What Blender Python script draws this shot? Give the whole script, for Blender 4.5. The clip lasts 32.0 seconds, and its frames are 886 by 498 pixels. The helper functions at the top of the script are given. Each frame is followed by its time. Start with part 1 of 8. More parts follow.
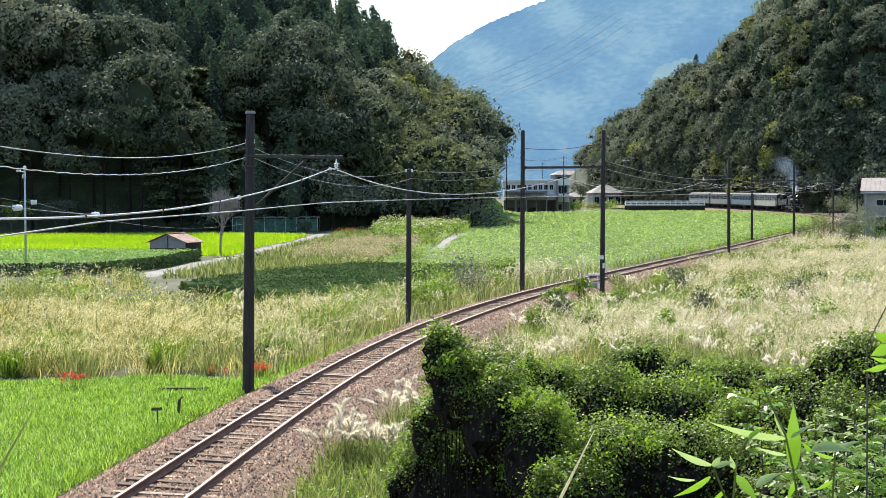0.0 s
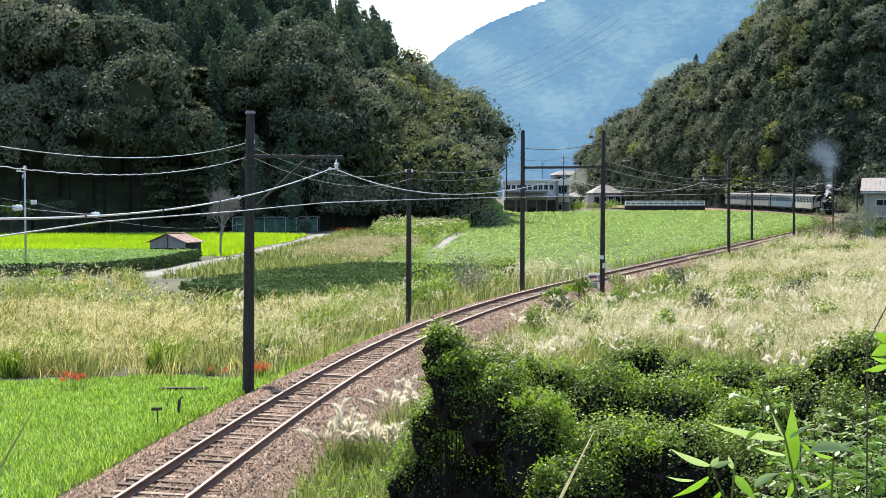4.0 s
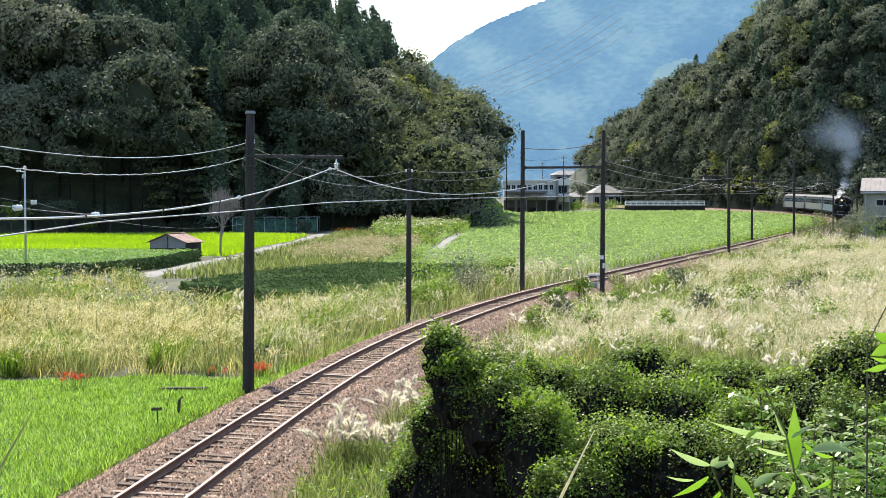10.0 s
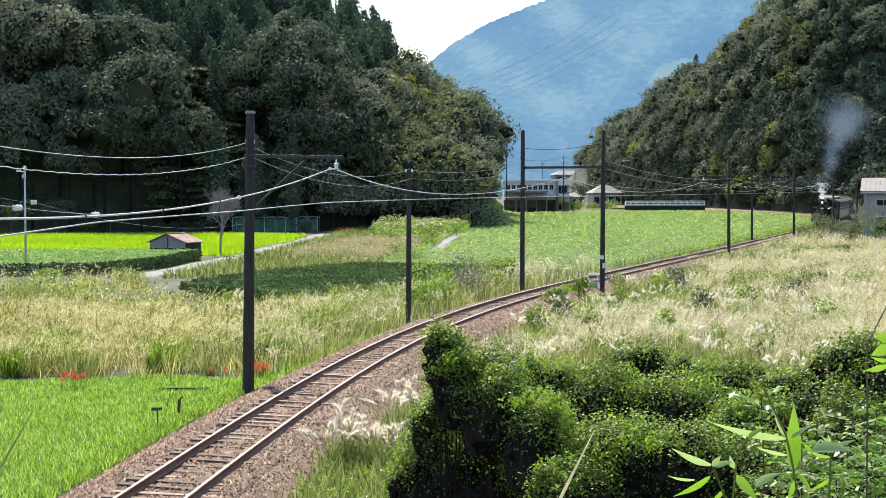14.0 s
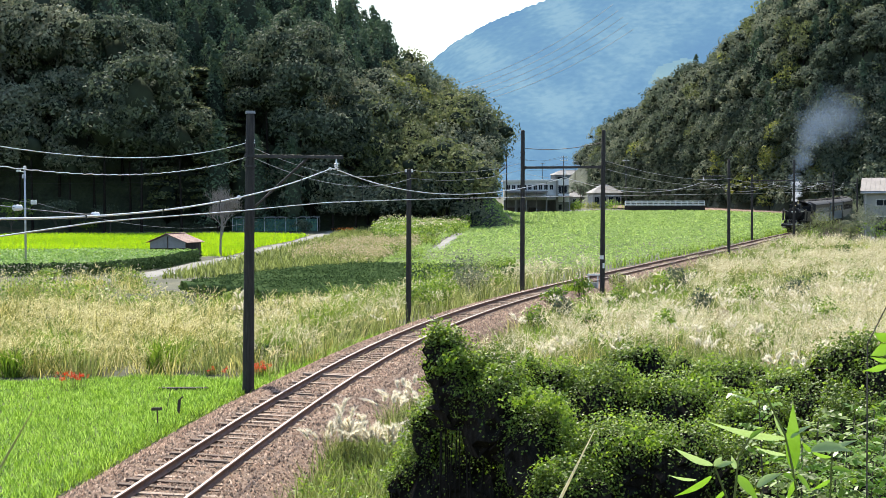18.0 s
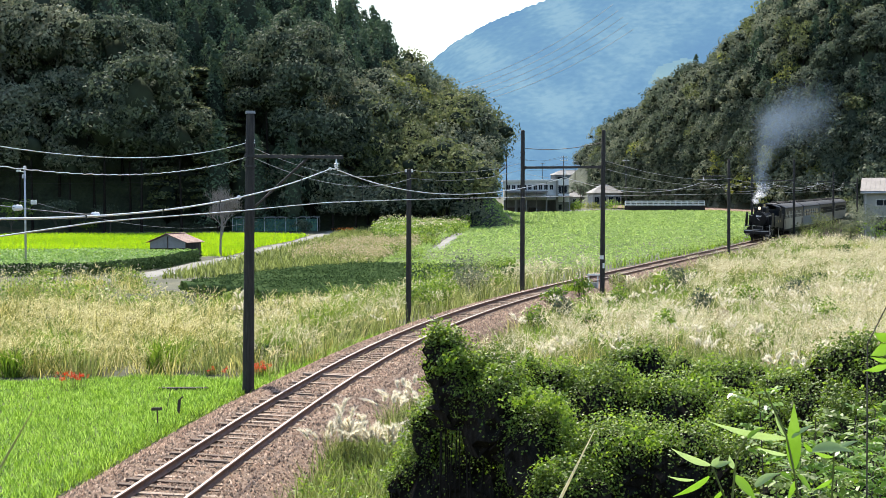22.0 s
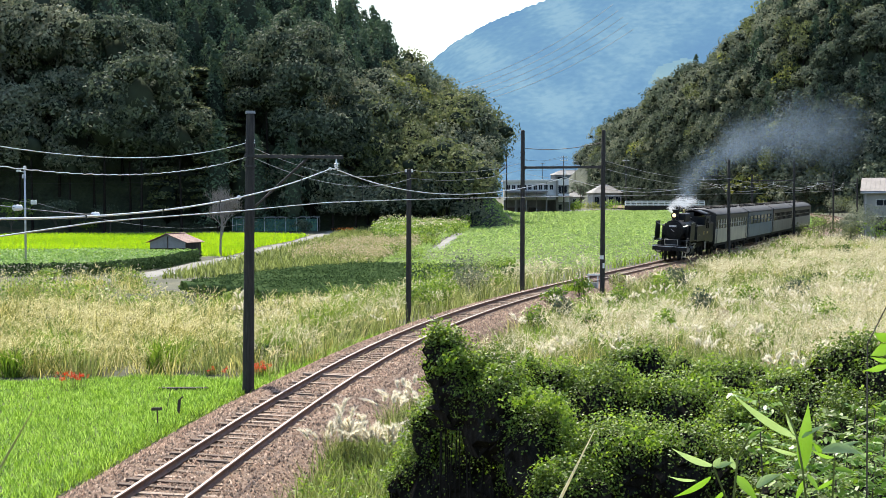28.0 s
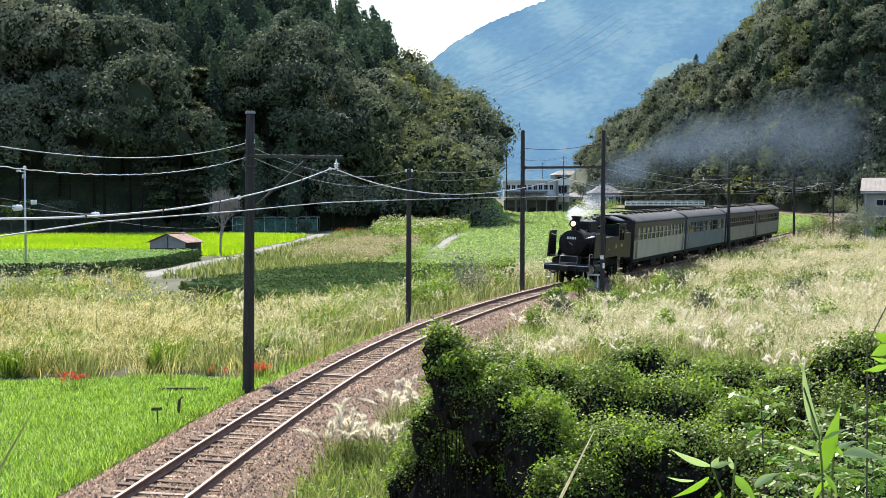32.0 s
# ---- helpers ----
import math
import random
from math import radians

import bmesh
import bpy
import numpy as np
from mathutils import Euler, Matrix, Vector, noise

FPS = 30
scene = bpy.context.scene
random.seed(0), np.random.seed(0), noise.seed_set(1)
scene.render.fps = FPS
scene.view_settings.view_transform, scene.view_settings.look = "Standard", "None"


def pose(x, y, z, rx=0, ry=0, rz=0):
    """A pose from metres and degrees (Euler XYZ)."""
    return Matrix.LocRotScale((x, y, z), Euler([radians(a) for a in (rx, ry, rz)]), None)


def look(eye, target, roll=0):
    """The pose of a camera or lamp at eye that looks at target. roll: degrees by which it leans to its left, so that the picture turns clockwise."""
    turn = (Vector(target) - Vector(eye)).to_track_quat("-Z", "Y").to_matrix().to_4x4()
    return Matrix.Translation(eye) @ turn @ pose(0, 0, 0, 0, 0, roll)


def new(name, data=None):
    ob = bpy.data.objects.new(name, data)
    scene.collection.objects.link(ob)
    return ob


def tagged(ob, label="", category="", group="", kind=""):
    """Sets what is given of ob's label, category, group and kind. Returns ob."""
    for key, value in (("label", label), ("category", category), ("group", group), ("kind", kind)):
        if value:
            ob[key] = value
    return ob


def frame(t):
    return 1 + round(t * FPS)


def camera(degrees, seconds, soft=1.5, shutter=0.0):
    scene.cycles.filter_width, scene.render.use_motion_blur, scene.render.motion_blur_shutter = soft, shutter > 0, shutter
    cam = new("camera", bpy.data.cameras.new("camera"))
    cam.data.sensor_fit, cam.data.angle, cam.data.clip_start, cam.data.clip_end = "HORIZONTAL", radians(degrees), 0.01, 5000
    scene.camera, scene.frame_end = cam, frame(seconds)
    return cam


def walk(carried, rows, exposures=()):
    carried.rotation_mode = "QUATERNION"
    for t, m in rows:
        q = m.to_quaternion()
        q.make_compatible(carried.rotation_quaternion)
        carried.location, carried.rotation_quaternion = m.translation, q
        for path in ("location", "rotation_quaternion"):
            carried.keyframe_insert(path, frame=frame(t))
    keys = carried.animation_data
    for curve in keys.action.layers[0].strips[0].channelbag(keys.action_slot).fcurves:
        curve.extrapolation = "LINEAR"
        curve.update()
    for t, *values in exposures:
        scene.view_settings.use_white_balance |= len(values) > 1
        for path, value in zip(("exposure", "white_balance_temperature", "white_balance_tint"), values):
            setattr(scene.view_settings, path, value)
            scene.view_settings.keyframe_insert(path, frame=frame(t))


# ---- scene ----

cam = camera(28.67, 32.0, soft=0.68)
EYE = (0.0, 0.0, 5.25)
VIEW = Matrix.Translation(EYE) @ pose(0, 0, 0, 90 - 1.879, 0, 0) @ pose(0, 0, 0, 0, 0, -0.235)
walk(cam, [(0, VIEW), (32, VIEW)], exposures=[(0, 1.0), (32, 1.0)])

# ---- light ----
SUN_TURN, SUN_HIGH = radians(-14), radians(50)      # clockwise from +y, above the horizon
world = bpy.data.worlds.new("sky")
scene.world = world
world.use_nodes = True
wn = world.node_tree.nodes
sky = wn.new("ShaderNodeTexSky")
sky.sky_type, sky.sun_disc = "NISHITA", False
sky.sun_elevation, sky.sun_rotation = SUN_HIGH, SUN_TURN
sky.air_density, sky.dust_density, sky.ozone_density = 1.0, 1.2, 1.0
world.node_tree.links.new(sky.outputs[0], wn["Background"].inputs[0])
wn["Background"].inputs[1].default_value = 0.15
sun = new("sun", bpy.data.lights.new("sun", "SUN"))
sun.data.energy, sun.data.angle, sun.data.color = 4.8, radians(0.53), (1.0, 0.94, 0.82)
sun.matrix_basis = look((0, 0, 0), (-math.sin(SUN_TURN) * math.cos(SUN_HIGH), -math.cos(SUN_TURN) * math.cos(SUN_HIGH), -math.sin(SUN_HIGH)))

rng = np.random.default_rng(7)

# ---- materials ----
def shader(name):
    m = bpy.data.materials.new(name)
    m.use_nodes = True
    return m, m.node_tree.nodes, m.node_tree.links, m.node_tree.nodes["Principled BSDF"]


def ramp(nodes, stops):
    r = nodes.new("ShaderNodeValToRGB")
    els = r.color_ramp.elements
    while len(els) < len(stops):
        els.new(0.5)
    for e, (at, c) in zip(els, stops):
        e.position, e.color = at, (*c, 1)
    return r


def surface(name, cols, rough=0.7, scale=6.0, fine=60.0, bump=0.3, metal=0.0, spread=0.0, stretch=(1, 1, 1), depth=0.02):
    """A solid surface: colour from noise at two scales, fine relief, and a different tone for each object."""
    m, n, l, b = shader(name)
    co = n.new("ShaderNodeTexCoord")
    mp = n.new("ShaderNodeMapping")
    mp.inputs["Scale"].default_value = stretch
    l.new(co.outputs["Object"], mp.inputs[0])
    a, f = n.new("ShaderNodeTexNoise"), n.new("ShaderNodeTexNoise")
    a.inputs["Scale"].default_value, a.inputs["Detail"].default_value = scale, 4
    f.inputs["Scale"].default_value, f.inputs["Detail"].default_value = fine, 3
    l.new(mp.outputs[0], a.inputs[0]), l.new(mp.outputs[0], f.inputs[0])
    mix = n.new("ShaderNodeMix")
    mix.inputs[0].default_value = 0.4
    l.new(a.outputs[0], mix.inputs[2]), l.new(f.outputs[0], mix.inputs[3])
    add = n.new("ShaderNodeMath")
    add.operation = "MULTIPLY_ADD"
    info = n.new("ShaderNodeObjectInfo")
    add.inputs[1].default_value, add.inputs[2].default_value = spread, -0.5 * spread
    l.new(info.outputs["Random"], add.inputs[0])
    tot = n.new("ShaderNodeMath")
    l.new(add.outputs[0], tot.inputs[0]), l.new(mix.outputs[0], tot.inputs[1])
    k = len(cols)
    r = ramp(n, [(0.33 + 0.34 * i / max(1, k - 1), c) for i, c in enumerate(cols)])
    l.new(tot.outputs[0], r.inputs[0]), l.new(r.outputs[0], b.inputs["Base Color"])
    b.inputs["Roughness"].default_value, b.inputs["Metallic"].default_value = rough, metal
    if bump:
        bp = n.new("ShaderNodeBump")
        bp.inputs["Strength"].default_value, bp.inputs["Distance"].default_value = bump, depth
        l.new(f.outputs[0], bp.inputs["Height"]), l.new(bp.outputs[0], b.inputs["Normal"])
    return m


def foliage(name, cols, through_light=0.35, rough=0.5, patch=0.12, gloss=0.3, vary=0.55):
    """Leaves and blades: a tone for each blade, drifting over the ground in patches, with light through the leaf."""
    m, n, l, b = shader(name)
    geo = n.new("ShaderNodeNewGeometry")
    ns = n.new("ShaderNodeTexNoise")
    ns.inputs["Scale"].default_value, ns.inputs["Detail"].default_value = patch, 3
    l.new(geo.outputs["Position"], ns.inputs[0])
    mix = n.new("ShaderNodeMix")
    mix.inputs[0].default_value = vary
    l.new(ns.outputs[0], mix.inputs[2]), l.new(geo.outputs["Random Per Island"], mix.inputs[3])
    k = len(cols)
    r = ramp(n, [(0.22 + 0.56 * i / max(1, k - 1), c) for i, c in enumerate(cols)])
    l.new(mix.outputs[0], r.inputs[0]), l.new(r.outputs[0], b.inputs["Base Color"])
    b.inputs["Roughness"].default_value = rough
    b.inputs["Specular IOR Level"].default_value = gloss
    t = n.new("ShaderNodeBsdfTranslucent")
    hue = n.new("ShaderNodeHueSaturation")
    hue.inputs["Saturation"].default_value, hue.inputs["Value"].default_value = 1.15, 1.5
    l.new(r.outputs[0], hue.inputs["Color"]), l.new(hue.outputs[0], t.inputs[0])
    mx = n.new("ShaderNodeMixShader")
    mx.inputs[0].default_value = through_light
    l.new(b.outputs[0], mx.inputs[1]), l.new(t.outputs[0], mx.inputs[2])
    l.new(mx.outputs[0], n["Material Output"].inputs[0])
    return m


M_SOIL = surface("soil_and_short_grass", [(0.03, 0.032, 0.015), (0.055, 0.058, 0.026), (0.09, 0.08, 0.045)], 0.95, 0.35, 5.0, 0.6, depth=0.1)
M_FLOOR = surface("forest_floor", [(0.015, 0.022, 0.01), (0.03, 0.042, 0.018), (0.05, 0.06, 0.028)], 0.95, 0.3, 2.0, 0.9, depth=0.4)
M_BALLAST = surface("ballast_bed", [(0.075, 0.045, 0.029), (0.16, 0.1, 0.065), (0.26, 0.175, 0.118)], 0.95, 3.0, 26.0, 1.0, depth=0.06)
M_SLEEPER = surface("weathered_sleeper_wood", [(0.1, 0.065, 0.045), (0.2, 0.14, 0.1), (0.34, 0.26, 0.2)], 0.9, 2.0, 30.0, 0.6, spread=0.35, stretch=(1, 8, 8))
M_RUST = surface("rusty_rail_steel", [(0.06, 0.03, 0.02), (0.13, 0.06, 0.035), (0.2, 0.1, 0.06)], 0.75, 4.0, 40.0, 0.3)
M_RAILTOP = surface("worn_rail_head", [(0.2, 0.15, 0.12), (0.3, 0.24, 0.2), (0.42, 0.36, 0.31)], 0.42, 2.0, 30.0, 0.05, metal=0.55)
M_POLE = surface("tarred_wood_pole", [(0.012, 0.01, 0.009), (0.028, 0.024, 0.02), (0.06, 0.05, 0.042)], 0.8, 3.0, 40.0, 0.5, stretch=(6, 6, 0.6))
M_IRON = surface("dark_painted_iron", [(0.015, 0.014, 0.014), (0.03, 0.028, 0.027), (0.06, 0.05, 0.045)], 0.6, 3.0, 40.0, 0.2)
M_WIRE = surface("bright_metal_wire", [(0.55, 0.55, 0.55), (0.65, 0.65, 0.65), (0.75, 0.75, 0.75)], 0.28, 3.0, 40.0, 0.0, metal=0.85)
M_CABLE = surface("grey_cable", [(0.18, 0.18, 0.18), (0.25, 0.25, 0.25), (0.3, 0.3, 0.3)], 0.45, 3.0, 40.0, 0.0)
M_PORCELAIN = surface("white_porcelain", [(0.75, 0.75, 0.73), (0.8, 0.8, 0.78), (0.84, 0.84, 0.83)], 0.25, 9.0, 60.0, 0.0)

# ---- the line of the track ----
KY = np.array([15.0, 35, 55, 80, 105, 130, 160, 200, 250, 300, 350, 400, 460, 540])
KX = np.array([-6.21, -4.65, -2.55, 2.0, 9.02, 16.84, 26.39, 38.86, 55.0, 69.25, 73.98, 71.3, 64.74, 53.83])


def spline(ky, kx, y):
    k = len(ky)
    h = np.diff(ky)
    a, b = np.zeros((k, k)), np.zeros(k)
    a[0, 0] = a[-1, -1] = 1
    for i in range(1, k - 1):
        a[i, i - 1], a[i, i], a[i, i + 1] = h[i - 1], 2 * (h[i - 1] + h[i]), h[i]
        b[i] = 6 * ((kx[i + 1] - kx[i]) / h[i] - (kx[i] - kx[i - 1]) / h[i - 1])
    c = np.linalg.solve(a, b)
    i = np.clip(np.searchsorted(ky, y) - 1, 0, k - 2)
    d, e, w = y - ky[i], ky[i + 1] - y, h[i]
    return c[i] * e**3 / (6 * w) + c[i + 1] * d**3 / (6 * w) + (kx[i] / w - c[i] * w / 6) * e + (kx[i + 1] / w - c[i + 1] * w / 6) * d


def rise(y):
    """Height of the rails over the datum: level, then a slight climb."""
    y = np.asarray(y, float)
    q = 1.65e-5 * np.clip(y - 150, 0, 230) ** 2
    return q + np.clip(y - 380, 0, 60) * 0.004


TY = np.linspace(-20, 590, 2400)
TX = np.where(TY < 15, KX[0] + 0.07 * (TY - 15), spline(KY, KX, np.clip(TY, 15, 540)) + np.where(TY > 540, -0.14 * (TY - 540), 0))
TX = np.convolve(np.pad(TX, 40, mode="reflect", reflect_type="odd"), np.ones(81) / 81, "valid")
TC = np.c_[TX, TY]
TT = np.gradient(TC, axis=0)
TT /= np.linalg.norm(TT, axis=1)[:, None]
TN = np.c_[TT[:, 1], -TT[:, 0]]
TS = np.r_[0, np.cumsum(np.linalg.norm(np.diff(TC, axis=0), axis=1))]
TS -= np.interp(18.0, TY, TS)
CANT = 0.065


def track(s, off=0.0, up=0.0):
    """Points at distance s along the track, off metres to its right, up above the rails."""
    x, y = np.interp(s, TS, TX), np.interp(s, TS, TY)
    nx, ny = np.interp(s, TS, TN[:, 0]), np.interp(s, TS, TN[:, 1])
    return np.stack([x + nx * off, y + ny * off, rise(y) + up + 0 * x], -1)


def side_of(x, y):
    """Metres to the right of the track's middle."""
    x, y = np.asarray(x, float), np.asarray(y, float)
    return (x - np.interp(y, TY, TX)) * np.interp(y, TY, TN[:, 0])


def smooth(a, b, v):
    t = np.clip((v - a) / (b - a), 0, 1)
    return t * t * (3 - 2 * t)


def lumps(x, y, size, seed=0.0):
    """Soft irregular waves, -1 to 1."""
    a = np.sin(x / size * 1.7 + seed) * np.cos(y / size * 1.3 + 2.1 * seed)
    b = np.sin((x * 0.8 + y * 0.6) / size * 2.9 + 1.3 * seed) * np.cos((y * 0.9 - x * 0.5) / size * 3.1 + seed)
    c = np.sin((x - y) / size * 6.1 + 0.7 * seed) * np.cos((x + 0.7 * y) / size * 5.3 + 3.3 * seed)
    return 0.5 * a + 0.32 * b + 0.18 * c


def hill_left(x, y):
    """Steep wooded spur: its foot follows the fields, its crest falls to the valley's mouth."""
    top = np.interp(x, [-340, -130, -51, -17.4, -9, -3, 3.8, 8, 11, 17], [102, 81, 47, 30, 23.5, 19, 13, 7, 1.0, 0])
    t = np.clip((y + 4 * lumps(x, y, 22, 1.0) - 263) / 78, 0, 1)
    return top * (1 - (1 - t) ** 2.3) * (1 + 0.06 * lumps(x, y, 18, 2.0)) * (1 - smooth(380, 560, y))


def hill_right(x, y):
    """The hill behind the bend; the railway skirts its foot."""
    foot = np.interp(x, [30, 45, 55, 65, 75, 85, 100, 150], [600, 592, 556, 492, 432, 400, 385, 375])
    top = np.interp(x, [36, 43, 48, 64, 79, 94, 112, 140, 200, 400], [0, 2.5, 8, 26, 38, 50, 64, 84, 112, 160])
    run = np.interp(x, [45, 58, 67, 99, 110, 126], [105, 100, 46, 46, 66, 100])
    t = np.clip((y + 4 * lumps(x, y, 25, 3.0) - foot) / run, 0, 1)
    spur = 62 * smooth(88, 130, x) * smooth(346, 500, y)
    return np.maximum(top * (1 - (1 - t) ** 2.1) * (1 - smooth(120, 300, y - foot)), spur * (1 - smooth(450, 600, y))) * (1 + 0.06 * lumps(x, y, 24, 4.0))


def ground_z(x, y):
    x, y = np.asarray(x, float), np.asarray(y, float)
    u = side_of(x, y)
    z = np.where(u < 0, -0.7, -0.55) + np.clip(rise(y), 0, 0.7)
    z = z + 0.10 * lumps(x, y, 9, 5.0) * smooth(5, 12, np.abs(u))
    bank = 4.2 * (1 - smooth(6, 22, np.hypot(x - 5, (y + 2) * 0.9))) * smooth(2.6, 5.5, u)
    z = z + bank
    z = z + np.maximum(hill_left(x, y), hill_right(x, y))
    z = z + 60 * smooth(700, 2500, np.abs(x)) + 40 * smooth(30, 300, -y)
    return z


from functools import partial


# ---- mesh tools ----
def mesh_of(name, verts, faces, mat, flat=True, normals=None):
    """A mesh from arrays; every face has as many corners as faces has columns."""
    verts, faces = np.asarray(verts, np.float32), np.asarray(faces, np.int32)
    me = bpy.data.meshes.new(name)
    me.vertices.add(len(verts))
    me.vertices.foreach_set("co", verts.ravel())
    k = faces.shape[1]
    me.loops.add(faces.size)
    me.loops.foreach_set("vertex_index", faces.ravel())
    me.polygons.add(len(faces))
    me.polygons.foreach_set("loop_start", np.arange(0, faces.size, k, dtype=np.int32))
    if not flat or normals is not None:
        me.polygons.foreach_set("use_smooth", np.ones(len(faces), bool))
    me.update(calc_edges=True)
    if normals is not None:
        me.normals_split_custom_set_from_vertices(np.asarray(normals, np.float32))
    me.materials.append(mat)
    return me


def part(name, bm, mat, parent, label="", smooth_it=False):
    """Links a bmesh as one mesh object under a thing or a part."""
    me = bpy.data.meshes.new(name)
    bm.normal_update()
    bm.to_mesh(me)
    bm.free()
    if smooth_it:
        me.polygons.foreach_set("use_smooth", np.ones(len(me.polygons), bool))
    me.materials.append(mat)
    ob = new(name, me)
    ob.parent = parent
    return tagged(ob, label) if label else ob


def thing(name, at, label, category, group="", kind=""):
    ob = new(name)
    ob.matrix_basis = at if isinstance(at, Matrix) else Matrix.Translation(at)
    return tagged(ob, label, category, group, kind)


def box(bm, x0, x1, y0, y1, z0, z1, bevel=0.0):
    r = bmesh.ops.create_cube(bm, size=1, matrix=Matrix.Translation(((x0 + x1) / 2, (y0 + y1) / 2, (z0 + z1) / 2)) @ Matrix.Diagonal((x1 - x0, y1 - y0, z1 - z0, 1)))
    if bevel:
        vs = set(r["verts"])
        bmesh.ops.bevel(bm, geom=[e for e in bm.edges if e.verts[0] in vs and e.verts[1] in vs], offset=bevel, segments=2, affect="EDGES", profile=0.6)
    return bm


def bx(x0, x1, y0, y1, z0, z1, bevel=0.0):
    return box(bmesh.new(), x0, x1, y0, y1, z0, z1, bevel)


def tube(bm, a, b, r0, r1=None, seg=10, caps=True):
    a, b = Vector(a), Vector(b)
    d = b - a
    m = Matrix.Translation((a + b) / 2) @ d.to_track_quat("Z", "Y").to_matrix().to_4x4()
    bmesh.ops.create_cone(bm, cap_ends=caps, segments=seg, radius1=r0, radius2=r0 if r1 is None else r1, depth=d.length, matrix=m)
    return bm


def tb(a, b, r0, r1=None, seg=10):
    return tube(bmesh.new(), a, b, r0, r1, seg)


def lathe(bm, rings, seg=16, m=None):
    """A turned body about z from (radius, height) rings."""
    m = m or Matrix()
    rows = []
    for r, z in rings:
        rows.append([bm.verts.new(m @ Vector((r * math.cos(2 * math.pi * i / seg), r * math.sin(2 * math.pi * i / seg), z))) for i in range(seg)])
    for p, q in zip(rows, rows[1:]):
        for i in range(seg):
            bm.faces.new((p[i], p[(i + 1) % seg], q[(i + 1) % seg], q[i]))
    bm.faces.new(rows[0][::-1]), bm.faces.new(rows[-1])
    return bm


def sweep(name, pts, radius, mat, seg=5):
    """A cable along a line of points."""
    pts = np.asarray(pts, float)
    t = np.gradient(pts, axis=0)
    t /= np.linalg.norm(t, axis=1)[:, None]
    a = np.cross(t, [0, 0, 1.0])
    a /= np.linalg.norm(a, axis=1)[:, None] + 1e-9
    b = np.cross(a, t)
    ang = np.arange(seg) * 2 * np.pi / seg
    v = pts[:, None] + radius * (a[:, None] * np.cos(ang)[None, :, None] + b[:, None] * np.sin(ang)[None, :, None])
    k = len(pts)
    i, j = np.meshgrid(np.arange(k - 1), np.arange(seg), indexing="ij")
    f = np.stack([i * seg + j, i * seg + (j + 1) % seg, (i + 1) * seg + (j + 1) % seg, (i + 1) * seg + j], -1).reshape(-1, 4)
    return mesh_of(name, v.reshape(-1, 3), f, mat, False)


def sheet(name, rows, mat, flat=False):
    """A grid surface from an array of rows of points."""
    rows = np.asarray(rows, float)
    a, b = rows.shape[:2]
    i, j = np.meshgrid(np.arange(a - 1), np.arange(b - 1), indexing="ij")
    f = np.stack([i * b + j, i * b + j + 1, (i + 1) * b + j + 1, (i + 1) * b + j], -1).reshape(-1, 4)
    return mesh_of(name, rows.reshape(-1, 3), f, mat, flat)


# ---- ground, one sheet to the horizon ----
def build_ground():
    xs = np.r_[-3600, -2400, -1500, -900, -600, -420, -300, -240, -200, np.arange(-170, 230, 3.0), 240, 270, 310, 380, 500, 700, 1000, 1600, 2400, 3600]
    ys = np.r_[-1500, -700, -300, -150, -80, -40, -20, np.arange(-8, 130, 1.5), np.arange(130, 362, 7.0), np.arange(362, 602, 2.5), np.arange(602, 700, 7.0), np.arange(780, 1200, 60), 1300, 1500, 1800, 2200, 2800, 3600]
    gx, gy = np.meshgrid(xs, ys)
    gz = ground_z(gx, gy)
    u = np.abs(side_of(gx, gy))
    gz = gz - 0.25 * (1 - smooth(2.2, 3.6, u)) * (gy < 560)
    me = sheet("ground", np.stack([gx, gy, gz], -1), M_SOIL)
    me.materials.append(M_FLOOR)
    for f in me.polygons:
        c = f.center
        if c.y > 255 and max(hill_left(c.x, c.y), hill_right(c.x, c.y)) > 0.25:
            f.material_index = 1
    tagged(new("ground", me), "brown earth and short grass of the valley floor", "ground", kind="structure")


build_ground()


